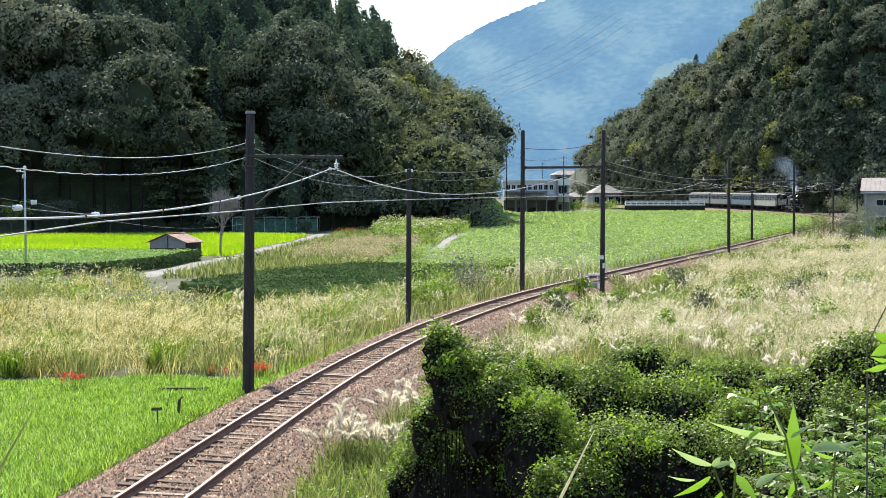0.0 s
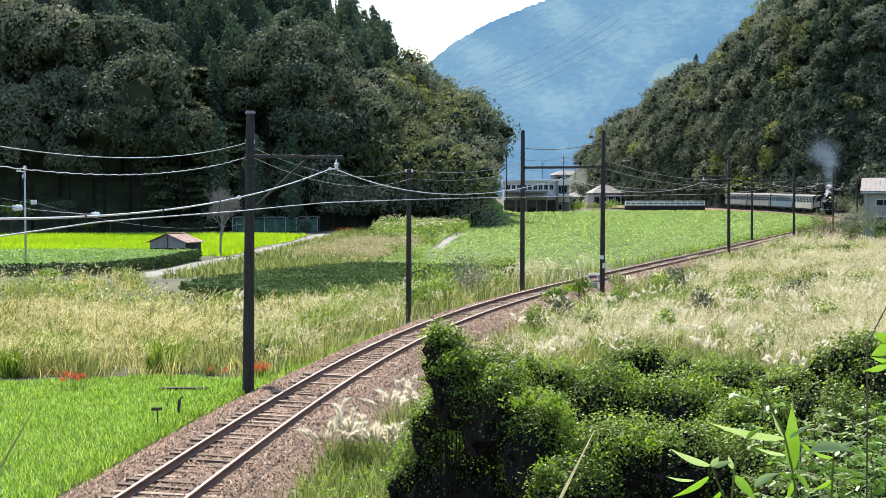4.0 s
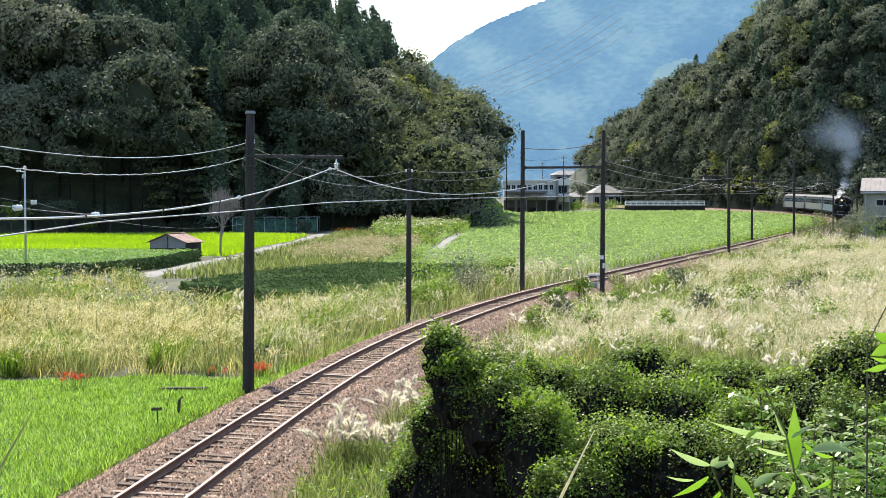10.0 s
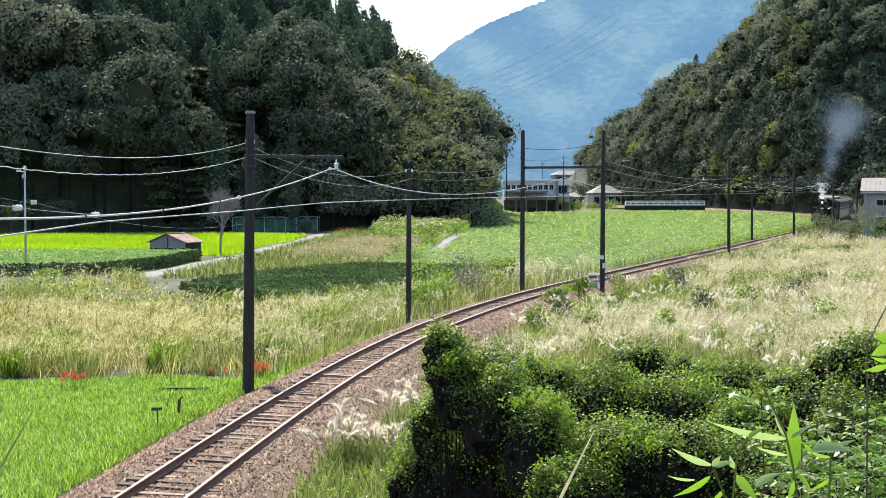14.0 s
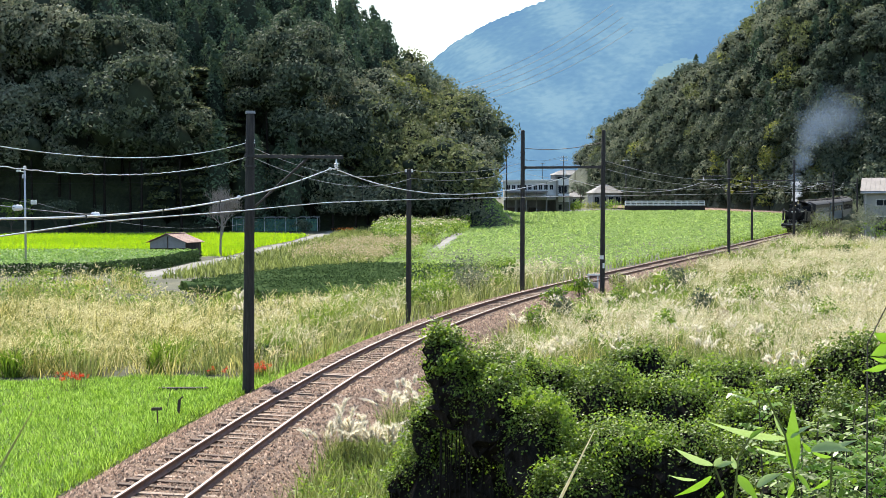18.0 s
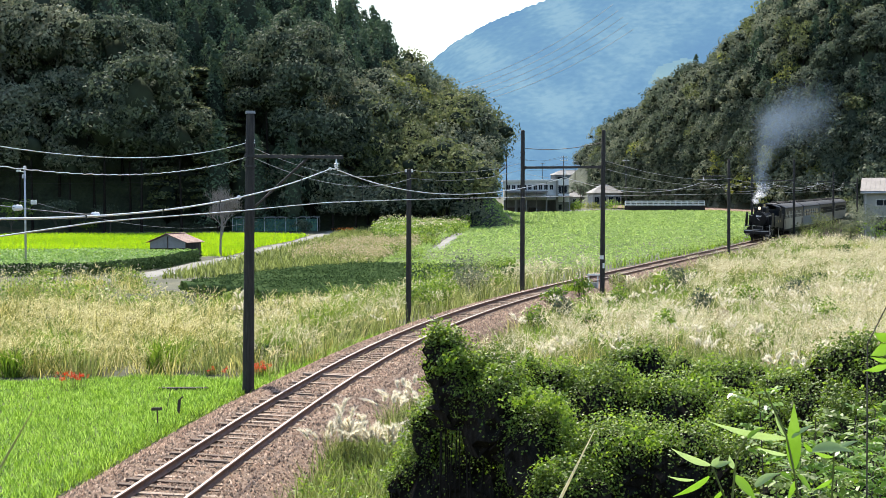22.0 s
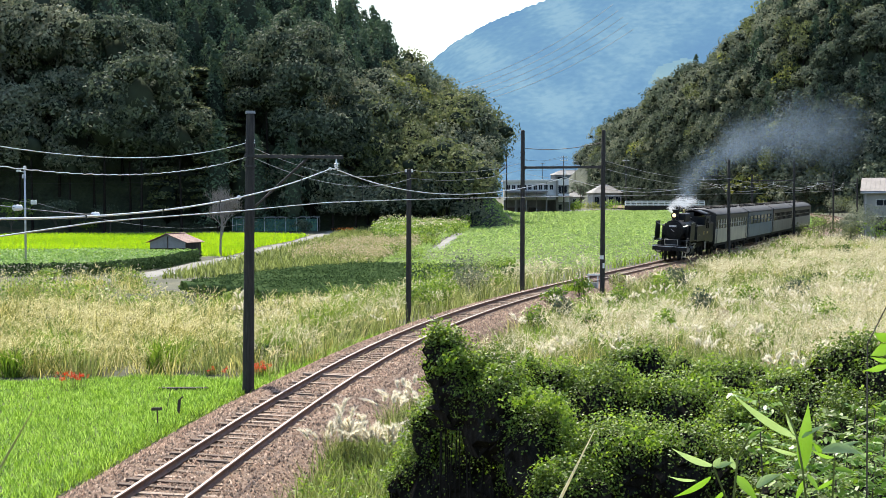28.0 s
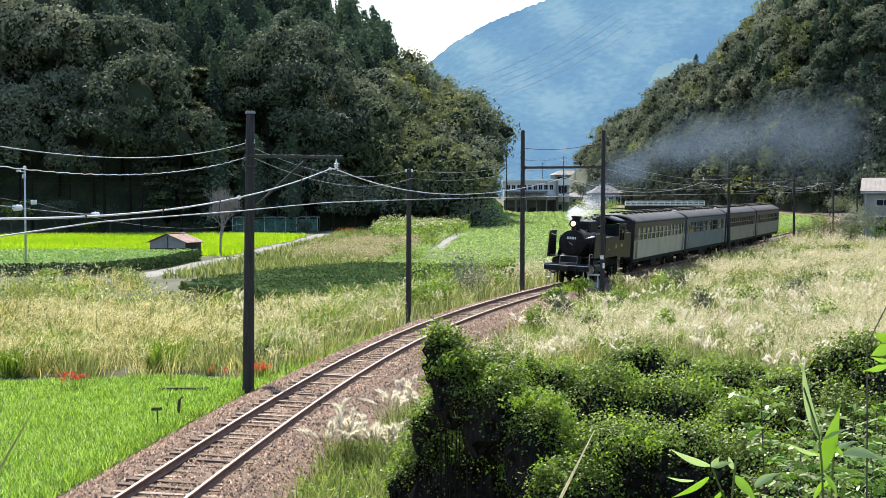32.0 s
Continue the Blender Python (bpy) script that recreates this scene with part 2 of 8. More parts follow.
# ---- track ----
def build_track():
    s = np.r_[np.arange(-30, 130, 1.0), np.arange(130, 560, 2.5)]
    offs = [-3.0, -2.3, -1.75, -1.4, -0.6, 0.6, 1.4, 1.75, 2.5, 3.3]
    ups = [-0.85, -0.55, -0.3, -0.165, -0.17, -0.17, -0.165, -0.3, -0.6, -0.9]
    rows = np.stack([track(s, o, u - 0.5 * CANT * np.clip(o, -2, 2) * 0.8) for o, u in zip(offs, ups)], 1)
    rows[:, :, 2] += 0.025 * lumps(rows[:, :, 0] * 3, rows[:, :, 1] * 3, 1.3, 2.0)
    bed = tagged(new("ballast_bed", sheet("ballast_bed", rows, M_BALLAST)), "reddish brown crushed stone ballast under the railway track", "railway ballast", kind="structure")
    line = thing("railway_track", (0, 0, 0), "single curving railway track with rusty rails on worn wooden sleepers", "railway track", kind="structure")
    prof = [(-0.033, 0.0), (0.033, 0.0), (0.033, -0.035), (0.01, -0.045), (0.01, -0.12), (0.062, -0.138), (0.062, -0.15), (-0.062, -0.15), (-0.062, -0.138), (-0.01, -0.12), (-0.01, -0.045), (-0.033, -0.035)]
    for side in (-1, 1):
        cant = -side * CANT / 2
        ring = np.stack([track(s, side * 0.566 + a, b + cant) for a, b in prof + prof[:1]], 1)
        ob = new("rail", sheet("rail", ring, M_RUST, True))
        ob.parent = line
        top = np.stack([track(s, side * 0.566 + a, cant + 0.004) for a in (-0.028, 0.028)], 1)
        ob2 = new("running_surface", sheet("running_surface", top, M_RAILTOP))
        ob2.parent = ob
        tagged(ob2, "bright worn steel top of the rail")
    sl = bx(-1.05, 1.05, -0.1, 0.1, -0.14, 0.0, 0.012)
    me = bpy.data.meshes.new("sleeper")
    sl.to_mesh(me), sl.free()
    me.materials.append(M_SLEEPER)
    r = np.random.default_rng(3)
    spots = np.arange(6, 560, 0.64)
    spots = spots + r.normal(0, 0.03, len(spots))
    for i, q in enumerate(spots[:210]):
        p = track(q, r.normal(0, 0.03), -0.147 + r.normal(0, 0.016))
        t = track(q + 0.1) - track(q - 0.1)
        ob = new("sleeper", me)
        ob.parent = line
        ob.matrix_basis = Matrix.Translation(p) @ pose(0, 0, 0, 0, math.degrees(CANT / 1.13) * 0.9, math.degrees(math.atan2(t[1], t[0])) - 90 + r.normal(0, 2.0))
    base = np.array([v.co[:] for v in me.vertices])
    me2 = bpy.data.meshes.new("t")
    b2 = bx(-1.05, 1.05, -0.1, 0.1, -0.14, 0.0)
    bv = np.array([v.co[:] for v in b2.verts])
    bf = np.array([[v.index for v in f.verts] for f in b2.faces])
    b2.free()
    vs, fs = [], []
    for i, q in enumerate(spots[210:]):
        p = track(q, 0, -0.145)
        t = track(q + 0.1) - track(q - 0.1)
        a = math.atan2(t[1], t[0]) - math.pi / 2
        rot = np.array([[math.cos(a), -math.sin(a), 0], [math.sin(a), math.cos(a), 0], [0, 0, 1]])
        vs.append(bv @ rot.T + p), fs.append(bf + 8 * i)
    ob = new("far_sleepers", mesh_of("far_sleepers", np.concatenate(vs), np.concatenate(fs), M_SLEEPER))
    ob.parent = line
    tagged(ob, kind="stuff")


build_track()


# ---- poles and wires ----
S_SUPPORT = [33.3, 81.1, 131.6, 181.6, 231.7, 281.5]
Z_CONTACT, Z_CARRIER = 5.0, 6.05


def heading(s):
    t = track(s + 0.3) - track(s - 0.3)
    return math.degrees(math.atan2(t[1], t[0])) - 90


def pole_at(s, off, height, r0=0.15, r1=0.11, arm=None, lean=0.0, cap=False, hang=None, label="tall dark tarred wooden pole beside the track"):
    """A pole; its own x points across the track to the right, its base stands in the ground."""
    p = track(s, off, 0)
    z = float(ground_z(p[0], p[1])) - 0.3
    lift = float(rise(p[1]))
    ob = thing("catenary_pole", Matrix.Translation((p[0], p[1], z)) @ pose(0, 0, 0, 0, lean, heading(s)), label, "pole", "catenary poles")
    h = height + lift - z
    bm = lathe(bmesh.new(), [(r0, 0), (r0 * 0.97, 0.4), ((r0 + r1) / 2, h / 2), (r1, h - 0.06), (r1 * 0.75, h)], 12)
    part("shaft", bm, M_POLE, ob, smooth_it=True)
    if cap:
        part("cap", tb((0, 0, h - 0.02), (0, 0, h + 0.06), r1 * 1.25, r1 * 1.1, 12), M_CABLE, ob, "pale weathered metal cap")
    for zb in (height - 1.3, height - 1.6):
        part("band", tb((0, 0, zb + lift - z), (0, 0, zb + lift - z + 0.06), r0 * 0.98, r0 * 0.98, 12), M_IRON, ob)
    hang = -off if hang is None else hang
    if arm:
        za, far = arm
        za = za + lift - z
        bm = bx(min(0, far), max(0, far), -0.05, 0.05, za - 0.05, za + 0.05, 0.01)
        part("bracket_arm", bm, M_IRON, ob, "dark horizontal steel bracket arm")
        k = far * 0.62
        part("brace", tb((k, 0, za - 0.05), (math.copysign(0.1, far), 0, za - 1.55), 0.035, seg=8), M_IRON, ob)
        ins = part("insulator", lathe(bmesh.new(), [(0.03, 0), (0.075, 0.02), (0.035, 0.05), (0.075, 0.09), (0.035, 0.12), (0.075, 0.16), (0.03, 0.19), (0.015, 0.34)], 10, Matrix.Translation((hang, 0, za - 0.36))), M_PORCELAIN, ob, "white ribbed porcelain insulator")
        part("hook", tb((hang, 0, za - 0.4), (hang, 0, za + 0.02), 0.014, seg=6), M_IRON, ob)
    return ob, z


def crossarm(ob, z, h, half, y=0.0):
    part("crossarm", bx(-half, half, y - 0.04, y + 0.04, h - z - 0.05, h - z + 0.05, 0.01), M_IRON, ob)
    for sx in (-half + 0.06, half - 0.06):
        part("insulator", lathe(bmesh.new(), [(0.025, 0), (0.055, 0.02), (0.03, 0.06), (0.055, 0.1), (0.02, 0.14)], 8, Matrix.Translation((sx, y, h - z + 0.05))), M_PORCELAIN, ob, "small white porcelain insulator")


def span(a, b, sag, k=22):
    t = np.linspace(0, 1, k)[:, None]
    pts = np.asarray(a)[None] * (1 - t) + np.asarray(b)[None] * t
    pts[:, 2] -= sag * 4 * (t * (1 - t))[:, 0]
    return pts


def wire(name, pts, r, mat, label, group):
    return tagged(new(name, sweep(name, pts, r, mat)), label, "cable", group)


def build_poles():
    a, za = pole_at(33.3, -2.87, 7.62, 0.185, 0.13, (6.34, 2.8), 0.9, True, hang=2.6)
    crossarm(a, za, 6.66, 0.16)
    b, zb = pole_at(60.2, -3.2, 6.3, 0.135, 0.105, None, 0.5)
    crossarm(b, zb, 6.1, 0.2)
    pole_at(81.1, -2.5, 8.75, 0.15, 0.115, None, 0.4)
    d, zd = pole_at(81.1, 2.12, 8.7, 0.15, 0.115, None, 0.6)
    # plates on the pole
    part("number_plate", bx(-0.1, 0.1, -0.165, -0.15, 1.55 - zd - 0.1, 1.55 - zd + 0.12, 0.004), M_PORCELAIN, d, "small white enamel plate")
    part("lower_plate", bx(0.04, 0.16, -0.165, -0.15, 0.95 - zd, 0.95 - zd + 0.3, 0.004), M_PORCELAIN, d, "small pale enamel plate")
    pole_at(131.6, 2.12, 7.9, 0.15, 0.115, (6.5, -2.35))
    pole_at(181.6, -2.35, 7.0, 0.15, 0.115)
    pole_at(181.6, 2.3, 8.7, 0.15, 0.115)
    pole_at(231.7, 2.12, 7.7, 0.15, 0.115, (6.4, -2.3))
    pole_at(281.5, 2.3, 7.0, 0.15, 0.115, (6.3, -2.5))
    # beams of the two portals
    for s, z, x0, x1 in ((81.1, 6.62, -2.5, 2.12), (181.6, 6.35, -2.35, 2.3)):
        p = track(s, 0, z)
        ob = thing("portal_beam", Matrix.Translation(p) @ pose(0, 0, 0, 0, 0, heading(s)), "dark steel beam bolted across between two poles", "beam", "portal beams")
        part("girder", bx(x0, x1, -0.05, 0.05, -0.07, 0.07, 0.01), M_IRON, ob)
        part("insulator", lathe(bmesh.new(), [(0.015, -0.5), (0.03, -0.45), (0.07, -0.4), (0.035, -0.35), (0.07, -0.3), (0.03, -0.24), (0.015, -0.07)], 10), M_PORCELAIN, ob, "white ribbed porcelain insulator")
        for k in (x0 + 0.12, x1 - 0.12):
            part("clamp", bx(k - 0.1, k + 0.1, -0.075, 0.075, -0.1, 0.1, 0.01), M_IRON, ob)
    # contact wire with its carrier and droppers
    stops = [-16.5] + S_SUPPORT + [330.0, 380.0, 430.0]
    def carrier(q):
        """A point of the carrier wire at distance q along the track; the span nearest the view is slacker."""
        i = max(0, min(len(stops) - 2, int(np.searchsorted(stops, q)) - 1))
        t = (q - stops[i]) / (stops[i + 1] - stops[i])
        top = (5.98 + 0.07 * t, 5.98)[i == 0] if i < 2 else Z_CARRIER
        return track(q, np.interp(q, [10, 33.3, 60], [-0.1, -0.27, 0]), top - (1.08 if i == 0 else 0.86) * 4 * t * (1 - t))

    def contact(q):
        return track(q, np.interp(q, [10, 33.3, 60], [-0.1, -0.27, 0]), np.interp(q, [-16, 3.5, 9.3, 20, 32, 50], [4.2, 4.68, 4.81, 4.85, 4.96, 4.98]))

    line = np.arange(-16.5, 430, 1.6)
    wire("contact_wire", [contact(q) for q in line], 0.012, M_WIRE, "bright copper contact wire hung over the track", "overhead line")
    wire("carrier_wire", [carrier(q) for q in line], 0.017, M_WIRE, "thick bright catenary wire sagging between its supports", "overhead line")
    for p, q in zip(stops[:6], stops[1:7]):
        for t in np.linspace(0.1, 0.9, 9):
            w, low = carrier(p + (q - p) * t), contact(p + (q - p) * t)
            if w[2] - low[2] < 0.08:
                continue
            bm = tb((0, 0, low[2]), (0, 0, w[2]), 0.006, seg=5)
            tube(bm, (0, 0, w[2] - 0.03), (0, 0, w[2] + 0.03), 0.03, seg=6)
            ob = new("dropper", bpy.data.meshes.new("dropper"))
            bm.to_mesh(ob.data), bm.free()
            ob.data.materials.append(M_IRON)
            ob.location = (w[0], w[1], 0)
            tagged(ob, "thin dark dropper between the two overhead wires", "dropper", "droppers")
    # slack jumper with two insulators that meets the carrier
    jump = span(carrier(9.6), np.array((-7.4, 18.6, 5.62)), 0.1)
    wire("jumper_wire", jump, 0.006, M_CABLE, "thin slack jumper cable tied to the overhead wire", "overhead line")
    for k in (1, 7):
        ob = thing("strain_insulator", Matrix.Translation(jump[k]) @ pose(0, 0, 0, 90, 0, 165), "small white insulator strung in the jumper cable", "insulator", "insulators")
        part("body", lathe(bmesh.new(), [(0.015, -0.1), (0.045, -0.08), (0.02, -0.04), (0.05, 0.0), (0.02, 0.04), (0.045, 0.08), (0.015, 0.1)], 8), M_PORCELAIN, ob)
    # feeders along the poles
    def tops(s, off, z):
        return track(s, off, z)
    for k, (dz, r, mat, lab) in enumerate(((0.0, 0.011, M_CABLE, "pale feeder cable slung from pole to pole"), (-0.38, 0.012, M_CABLE, "pale twisted cable slung from pole to pole"))):
        o = -3.0 + 0.16 * k
        pa, pb, pc = tops(33.6, o, 6.73 + dz), tops(60.2, o - 0.2, 6.26 + dz), tops(81.1, -2.5, 6.9 + dz)
        near = span(tops(2.6, o - 0.2, 6.73 + dz), pa, 0.7, 260)
        near[:, 2] += 0.007 * k * np.sin(np.arange(260) * 0.9)
        wire("feeder_cable", near, r * 0.8, M_WIRE, lab, "feeder cables")
        wire("feeder_cable", span(pa, pb, 0.6), r * 0.7, M_CABLE, lab, "feeder cables")
        wire("feeder_cable", span(pb, pc, 0.3), r * 0.8, M_CABLE, lab, "feeder cables")
    wire("feeder_cable", span(tops(81.1, -2.5, 7.75), tops(81.1, 2.12, 8.0), 0.22), 0.02, M_IRON, "dark cable slung between the two poles of a portal", "feeder cables")
    stops2 = [(81.1, 2.2, 7.0), (131.6, 2.2, 6.3), (181.6, 2.3, 6.6), (231.7, 2.2, 6.4), (281.5, 2.3, 6.2)]
    for p, q in zip(stops2, stops2[1:]):
        for dz in (0, -0.45):
            wire("feeder_cable", span(tops(p[0], p[1], p[2] + dz), tops(q[0], q[1], q[2] + dz), 0.45), 0.012, M_CABLE, "grey feeder cable slung from pole to pole", "feeder cables")
    wire("feeder_cable", span(tops(81.1, -2.5, 6.3), tops(181.6, -2.35, 6.2), 0.9), 0.011, M_CABLE, "grey feeder cable slung from pole to pole", "feeder cables")
    # strain insulators on the carrier
    for s in (20.4, 32.9):
        p = carrier(s)
        ob = thing("strain_insulator", Matrix.Translation(p) @ pose(0, 0, 0, 90, 0, heading(s)), "small white insulator strung in the overhead wire", "insulator", "insulators")
        part("body", lathe(bmesh.new(), [(0.015, -0.1), (0.045, -0.08), (0.02, -0.04), (0.05, 0.0), (0.02, 0.04), (0.045, 0.08), (0.015, 0.1)], 8), M_PORCELAIN, ob)


build_poles()


# ---- vegetation tools ----
def inside(poly, x, y):
    hit = np.zeros(len(x), bool)
    for (x0, y0), (x1, y1) in zip(poly, poly[1:] + poly[:1]):
        cross = ((y0 > y) != (y1 > y)) & (x < (x1 - x0) * (y - y0) / ((y1 - y0) or 1e-9) + x0)
        hit ^= cross
    return hit


def scatter(poly, per_m2, r, keep=None):
    """Random spots in a polygon, on the ground."""
    px, py = np.array(poly).T
    n = int((np.ptp(px)) * np.ptp(py) * per_m2)
    x, y = r.uniform(px.min(), px.max(), n), r.uniform(py.min(), py.max(), n)
    m = inside(poly, x, y)
    x, y = x[m], y[m]
    if keep is not None:
        m = r.random(len(x)) < keep(x, y)
        x, y = x[m], y[m]
    return np.c_[x, y, ground_z(x, y) - 0.02]


def blades(p, high, wide, bend, r, wind=(0.0, 0.0), out=None):
    """Tapered bent blades of grass standing at p: vertices and triangles."""
    n = len(p)
    high, wide, bend = np.broadcast_to(high, n), np.broadcast_to(wide, n), np.broadcast_to(bend, n)
    a, c = r.uniform(0, 2 * np.pi, n), r.uniform(0, 2 * np.pi, n)
    side = np.c_[np.cos(a), np.sin(a), np.zeros(n)] * (wide / 2)[:, None]
    lean = np.c_[np.cos(c) * bend + wind[0] * high, np.sin(c) * bend + wind[1] * high, np.zeros(n)]
    if out is not None:
        lean[:, :2] += out
    up = np.c_[np.zeros(n), np.zeros(n), high]
    mid = p + 0.58 * up + 0.3 * lean
    tip = p + up * (1 - 0.25 * np.minimum(1, bend / high) ** 2)[:, None] + lean
    v = np.stack([p - side, p + side, mid - 0.85 * side, mid + 0.85 * side, tip], 1).reshape(-1, 3)
    k = np.arange(n)[:, None] * 5
    f = np.concatenate([k + [0, 1, 3], k + [0, 3, 2], k + [2, 3, 4]], 1).reshape(-1, 3)
    return v, f


def spikes(p, high, wide, bend, r, wind=(0.0, 0.0), out=None):
    """Fine leaning points of grass, one triangle each."""
    n = len(p)
    a, c = r.uniform(0, 2 * np.pi, n), r.uniform(0, 2 * np.pi, n)
    side = np.c_[np.cos(a), np.sin(a), np.zeros(n)] * (wide / 2)[:, None]
    tip = p + np.c_[np.cos(c) * bend + wind[0] * high, np.sin(c) * bend + wind[1] * high, high]
    if out is not None:
        tip[:, :2] += out
    return np.stack([p - side, p + side, tip], 1).reshape(-1, 3), np.arange(3 * n).reshape(-1, 3)


def leaves(p, size, out, r, aspect=0.62, jitter=0.9):
    """Folded leaf-shaped pieces at p, facing roughly along out: vertices and quads."""
    n = len(p)
    size = np.broadcast_to(size, n)[:, None]
    nor = out + jitter * r.normal(size=(n, 3))
    nor /= np.linalg.norm(nor, axis=1)[:, None] + 1e-9
    a = np.cross(nor, r.normal(size=(n, 3)))
    a /= np.linalg.norm(a, axis=1)[:, None] + 1e-9
    b = np.cross(nor, a)
    v = np.stack([p - a * size * 0.5, p - b * size * 0.5 * aspect + nor * size * 0.08, p + a * size * 0.5, p + b * size * 0.5 * aspect + nor * size * 0.08], 1).reshape(-1, 3)
    return v, np.arange(n)[:, None] * 4 + np.array([[0, 1, 2, 3]])


def ovate(p, size, out, r, jitter=0.8, aspect=0.8):
    """Broad six-cornered leaves, a little cupped: vertices and hexagons."""
    n = len(p)
    size = np.broadcast_to(size, n)[:, None]
    nor = out + jitter * r.normal(size=(n, 3))
    nor /= np.linalg.norm(nor, axis=1)[:, None] + 1e-9
    a = np.cross(nor, r.normal(size=(n, 3)))
    a /= np.linalg.norm(a, axis=1)[:, None] + 1e-9
    b = np.cross(nor, a) * aspect
    cup = nor * size * 0.07
    v = np.stack([p - a * size * 0.5, p - a * size * 0.25 - b * size * 0.42 + cup, p + a * size * 0.16 - b * size * 0.4 + cup, p + a * size * 0.55, p + a * size * 0.16 + b * size * 0.4 + cup, p - a * size * 0.25 + b * size * 0.42 + cup], 1).reshape(-1, 3)
    return v, np.arange(n)[:, None] * 6 + np.arange(6)[None]


def stuff(name, v, f, mat, label, category, parent=None, flat=True, normals=None):
    ob = new(name, mesh_of(name, v, f, mat, flat, normals))
    if parent:
        ob.parent = parent
        return tagged(ob, label, kind="stuff")
    return tagged(ob, label, category, kind="stuff")


def joined(parts):
    vs, fs, k = [], [], 0
    for v, f in parts:
        vs.append(v), fs.append(f + k)
        k += len(v)
    return np.concatenate(vs), np.concatenate(fs)


def tussocks(poly, per_m2, each, spread, r, keep=None):
    """Blades gathered in tufts: their feet and how they lean out of the tuft."""
    c = scatter(poly, per_m2 / each, r, keep)
    p = np.repeat(c, each, 0)
    o = r.normal(0, 1, (len(p), 2)) * spread
    p[:, :2] += o
    tall = np.repeat(r.uniform(0.4, 1.3, len(c)), each)
    return p, o, tall


def seed_heads(poly, per_m2, each, r, keep, high, length=0.3, fine=8, wide=0.02):
    """Feathery seed heads that nod on stalks, several to a tuft: vertices and triangles."""
    c = scatter(poly, per_m2, r, keep)
    tall = np.repeat(high * r.uniform(0.55, 1.2, len(c)) * (1 + 0.35 * lumps(c[:, 0], c[:, 1], 1.7, 4.0)), each)
    p = np.repeat(c, each, 0)
    n = len(p)
    out = r.normal(0, 0.2, (n, 2))
    tip = p + np.c_[out + [0.1, 0.0], tall * r.uniform(0.8, 1.1, n)]
    nod = np.c_[out * 0.8 + [0.04, -0.02], np.full(n, 0.16)] + r.normal(0, 0.07, (n, 3))
    nod = nod / (np.linalg.norm(nod, axis=1)[:, None] + 1e-9) * (length * r.uniform(0.6, 1.2, n))[:, None]
    far = np.clip(p[:, 1] / 62, 1, 2.4) ** 0.6
    stalk = np.c_[r.normal(0, 0.006, (n, 2)), np.zeros(n)] * far[:, None]
    v0 = np.stack([p - stalk, p + stalk, tip], 1).reshape(-1, 3)
    t = np.tile(np.linspace(0, 1, fine), n)
    a = np.repeat(tip - nod * 0.3, fine, 0) + np.repeat(nod, fine, 0) * t[:, None]
    d = np.repeat(nod, fine, 0) * 0.32 + r.normal(0, 0.045, (len(a), 3)) * np.repeat(far, fine)[:, None] ** 0.5
    side = np.cross(d, r.normal(size=d.shape))
    side = side / (np.linalg.norm(side, axis=1)[:, None] + 1e-9) * (wide * 0.5 * np.repeat(far, fine))[:, None]
    v1 = np.stack([a - side, a + side, a + d], 1).reshape(-1, 3)
    v = np.concatenate([v0, v1])
    return v, np.arange(len(v)).reshape(-1, 3)


def blob_leaves(blobs, per_m2, size, r, layers=((1.0, 1.0),), jitter=0.8, shape=leaves, thin=0.0):
    """Leaves over the shells of ellipsoids (x, y, z, rx, ry, rz)."""
    out = []
    for x, y, z, rx, ry, rz in blobs:
        for shell, share in layers:
            area = 4 * math.pi * ((rx * ry) ** 1.6 / 3 + (rx * rz) ** 1.6 / 3 + (ry * rz) ** 1.6 / 3) ** (1 / 1.6)
            n = int(area * per_m2 * share)
            d = r.normal(size=(n, 3))
            d /= np.linalg.norm(d, axis=1)[:, None]
            d = d[d[:, 2] > -0.75]
            # thin bares the low near sides, so dark cores show there as shade
            d = d[r.random(len(d)) > thin * smooth(0.75, 0.2, d[:, 2]) * smooth(0.6, -0.1, d[:, 1])]
            d = d[lumps(d[:, 0] * 2.5 + x * 7, d[:, 1] * 2.5 + d[:, 2] * 4 + y, 1.0, z) > -1.3 + 0.7 * (thin > 0)]
            bump = 1 + (0.17 + 0.1 * (thin > 0)) * lumps(d[:, 0] * 3 + x * 5, d[:, 1] * 3 + d[:, 2] * 4 + y * 3, 1.0, x) + 0.08 * lumps(d[:, 0] * 9 + x * 5, d[:, 1] * 9 + d[:, 2] * 11, 1.0, y)
            p = np.array([x, y, z]) + d * np.array([rx, ry, rz]) * (bump * shell + r.normal(0, 0.045 + 0.07 * (thin > 0), len(d)))[:, None] + r.normal(0, 0.05 * (thin > 0), d.shape)
            out.append(shape(p, size * r.uniform(0.6, 1.25, len(p)), d + np.array([0, 0, 0.5]), r, jitter=jitter))
    return joined(out)


M_PADDY = foliage("young_rice_leaf", [(0.08, 0.15, 0.025), (0.215, 0.345, 0.06), (0.41, 0.55, 0.16)], 0.38, patch=1.1, vary=0.7)
M_RICE = foliage("ripening_rice_leaf", [(0.2, 0.34, 0.03), (0.28, 0.43, 0.04), (0.37, 0.5, 0.07)], 0.42, patch=0.06, vary=0.35)
M_STRAW = foliage("dry_grass_blade", [(0.04, 0.06, 0.014), (0.22, 0.215, 0.065), (0.5, 0.45, 0.2)], 0.42, 0.6, patch=0.5, vary=0.62)
M_SEED = foliage("cream_seed_head", [(0.28, 0.25, 0.14), (0.46, 0.42, 0.28), (0.7, 0.66, 0.5)], 0.45, 0.7, patch=0.5, vary=0.5)
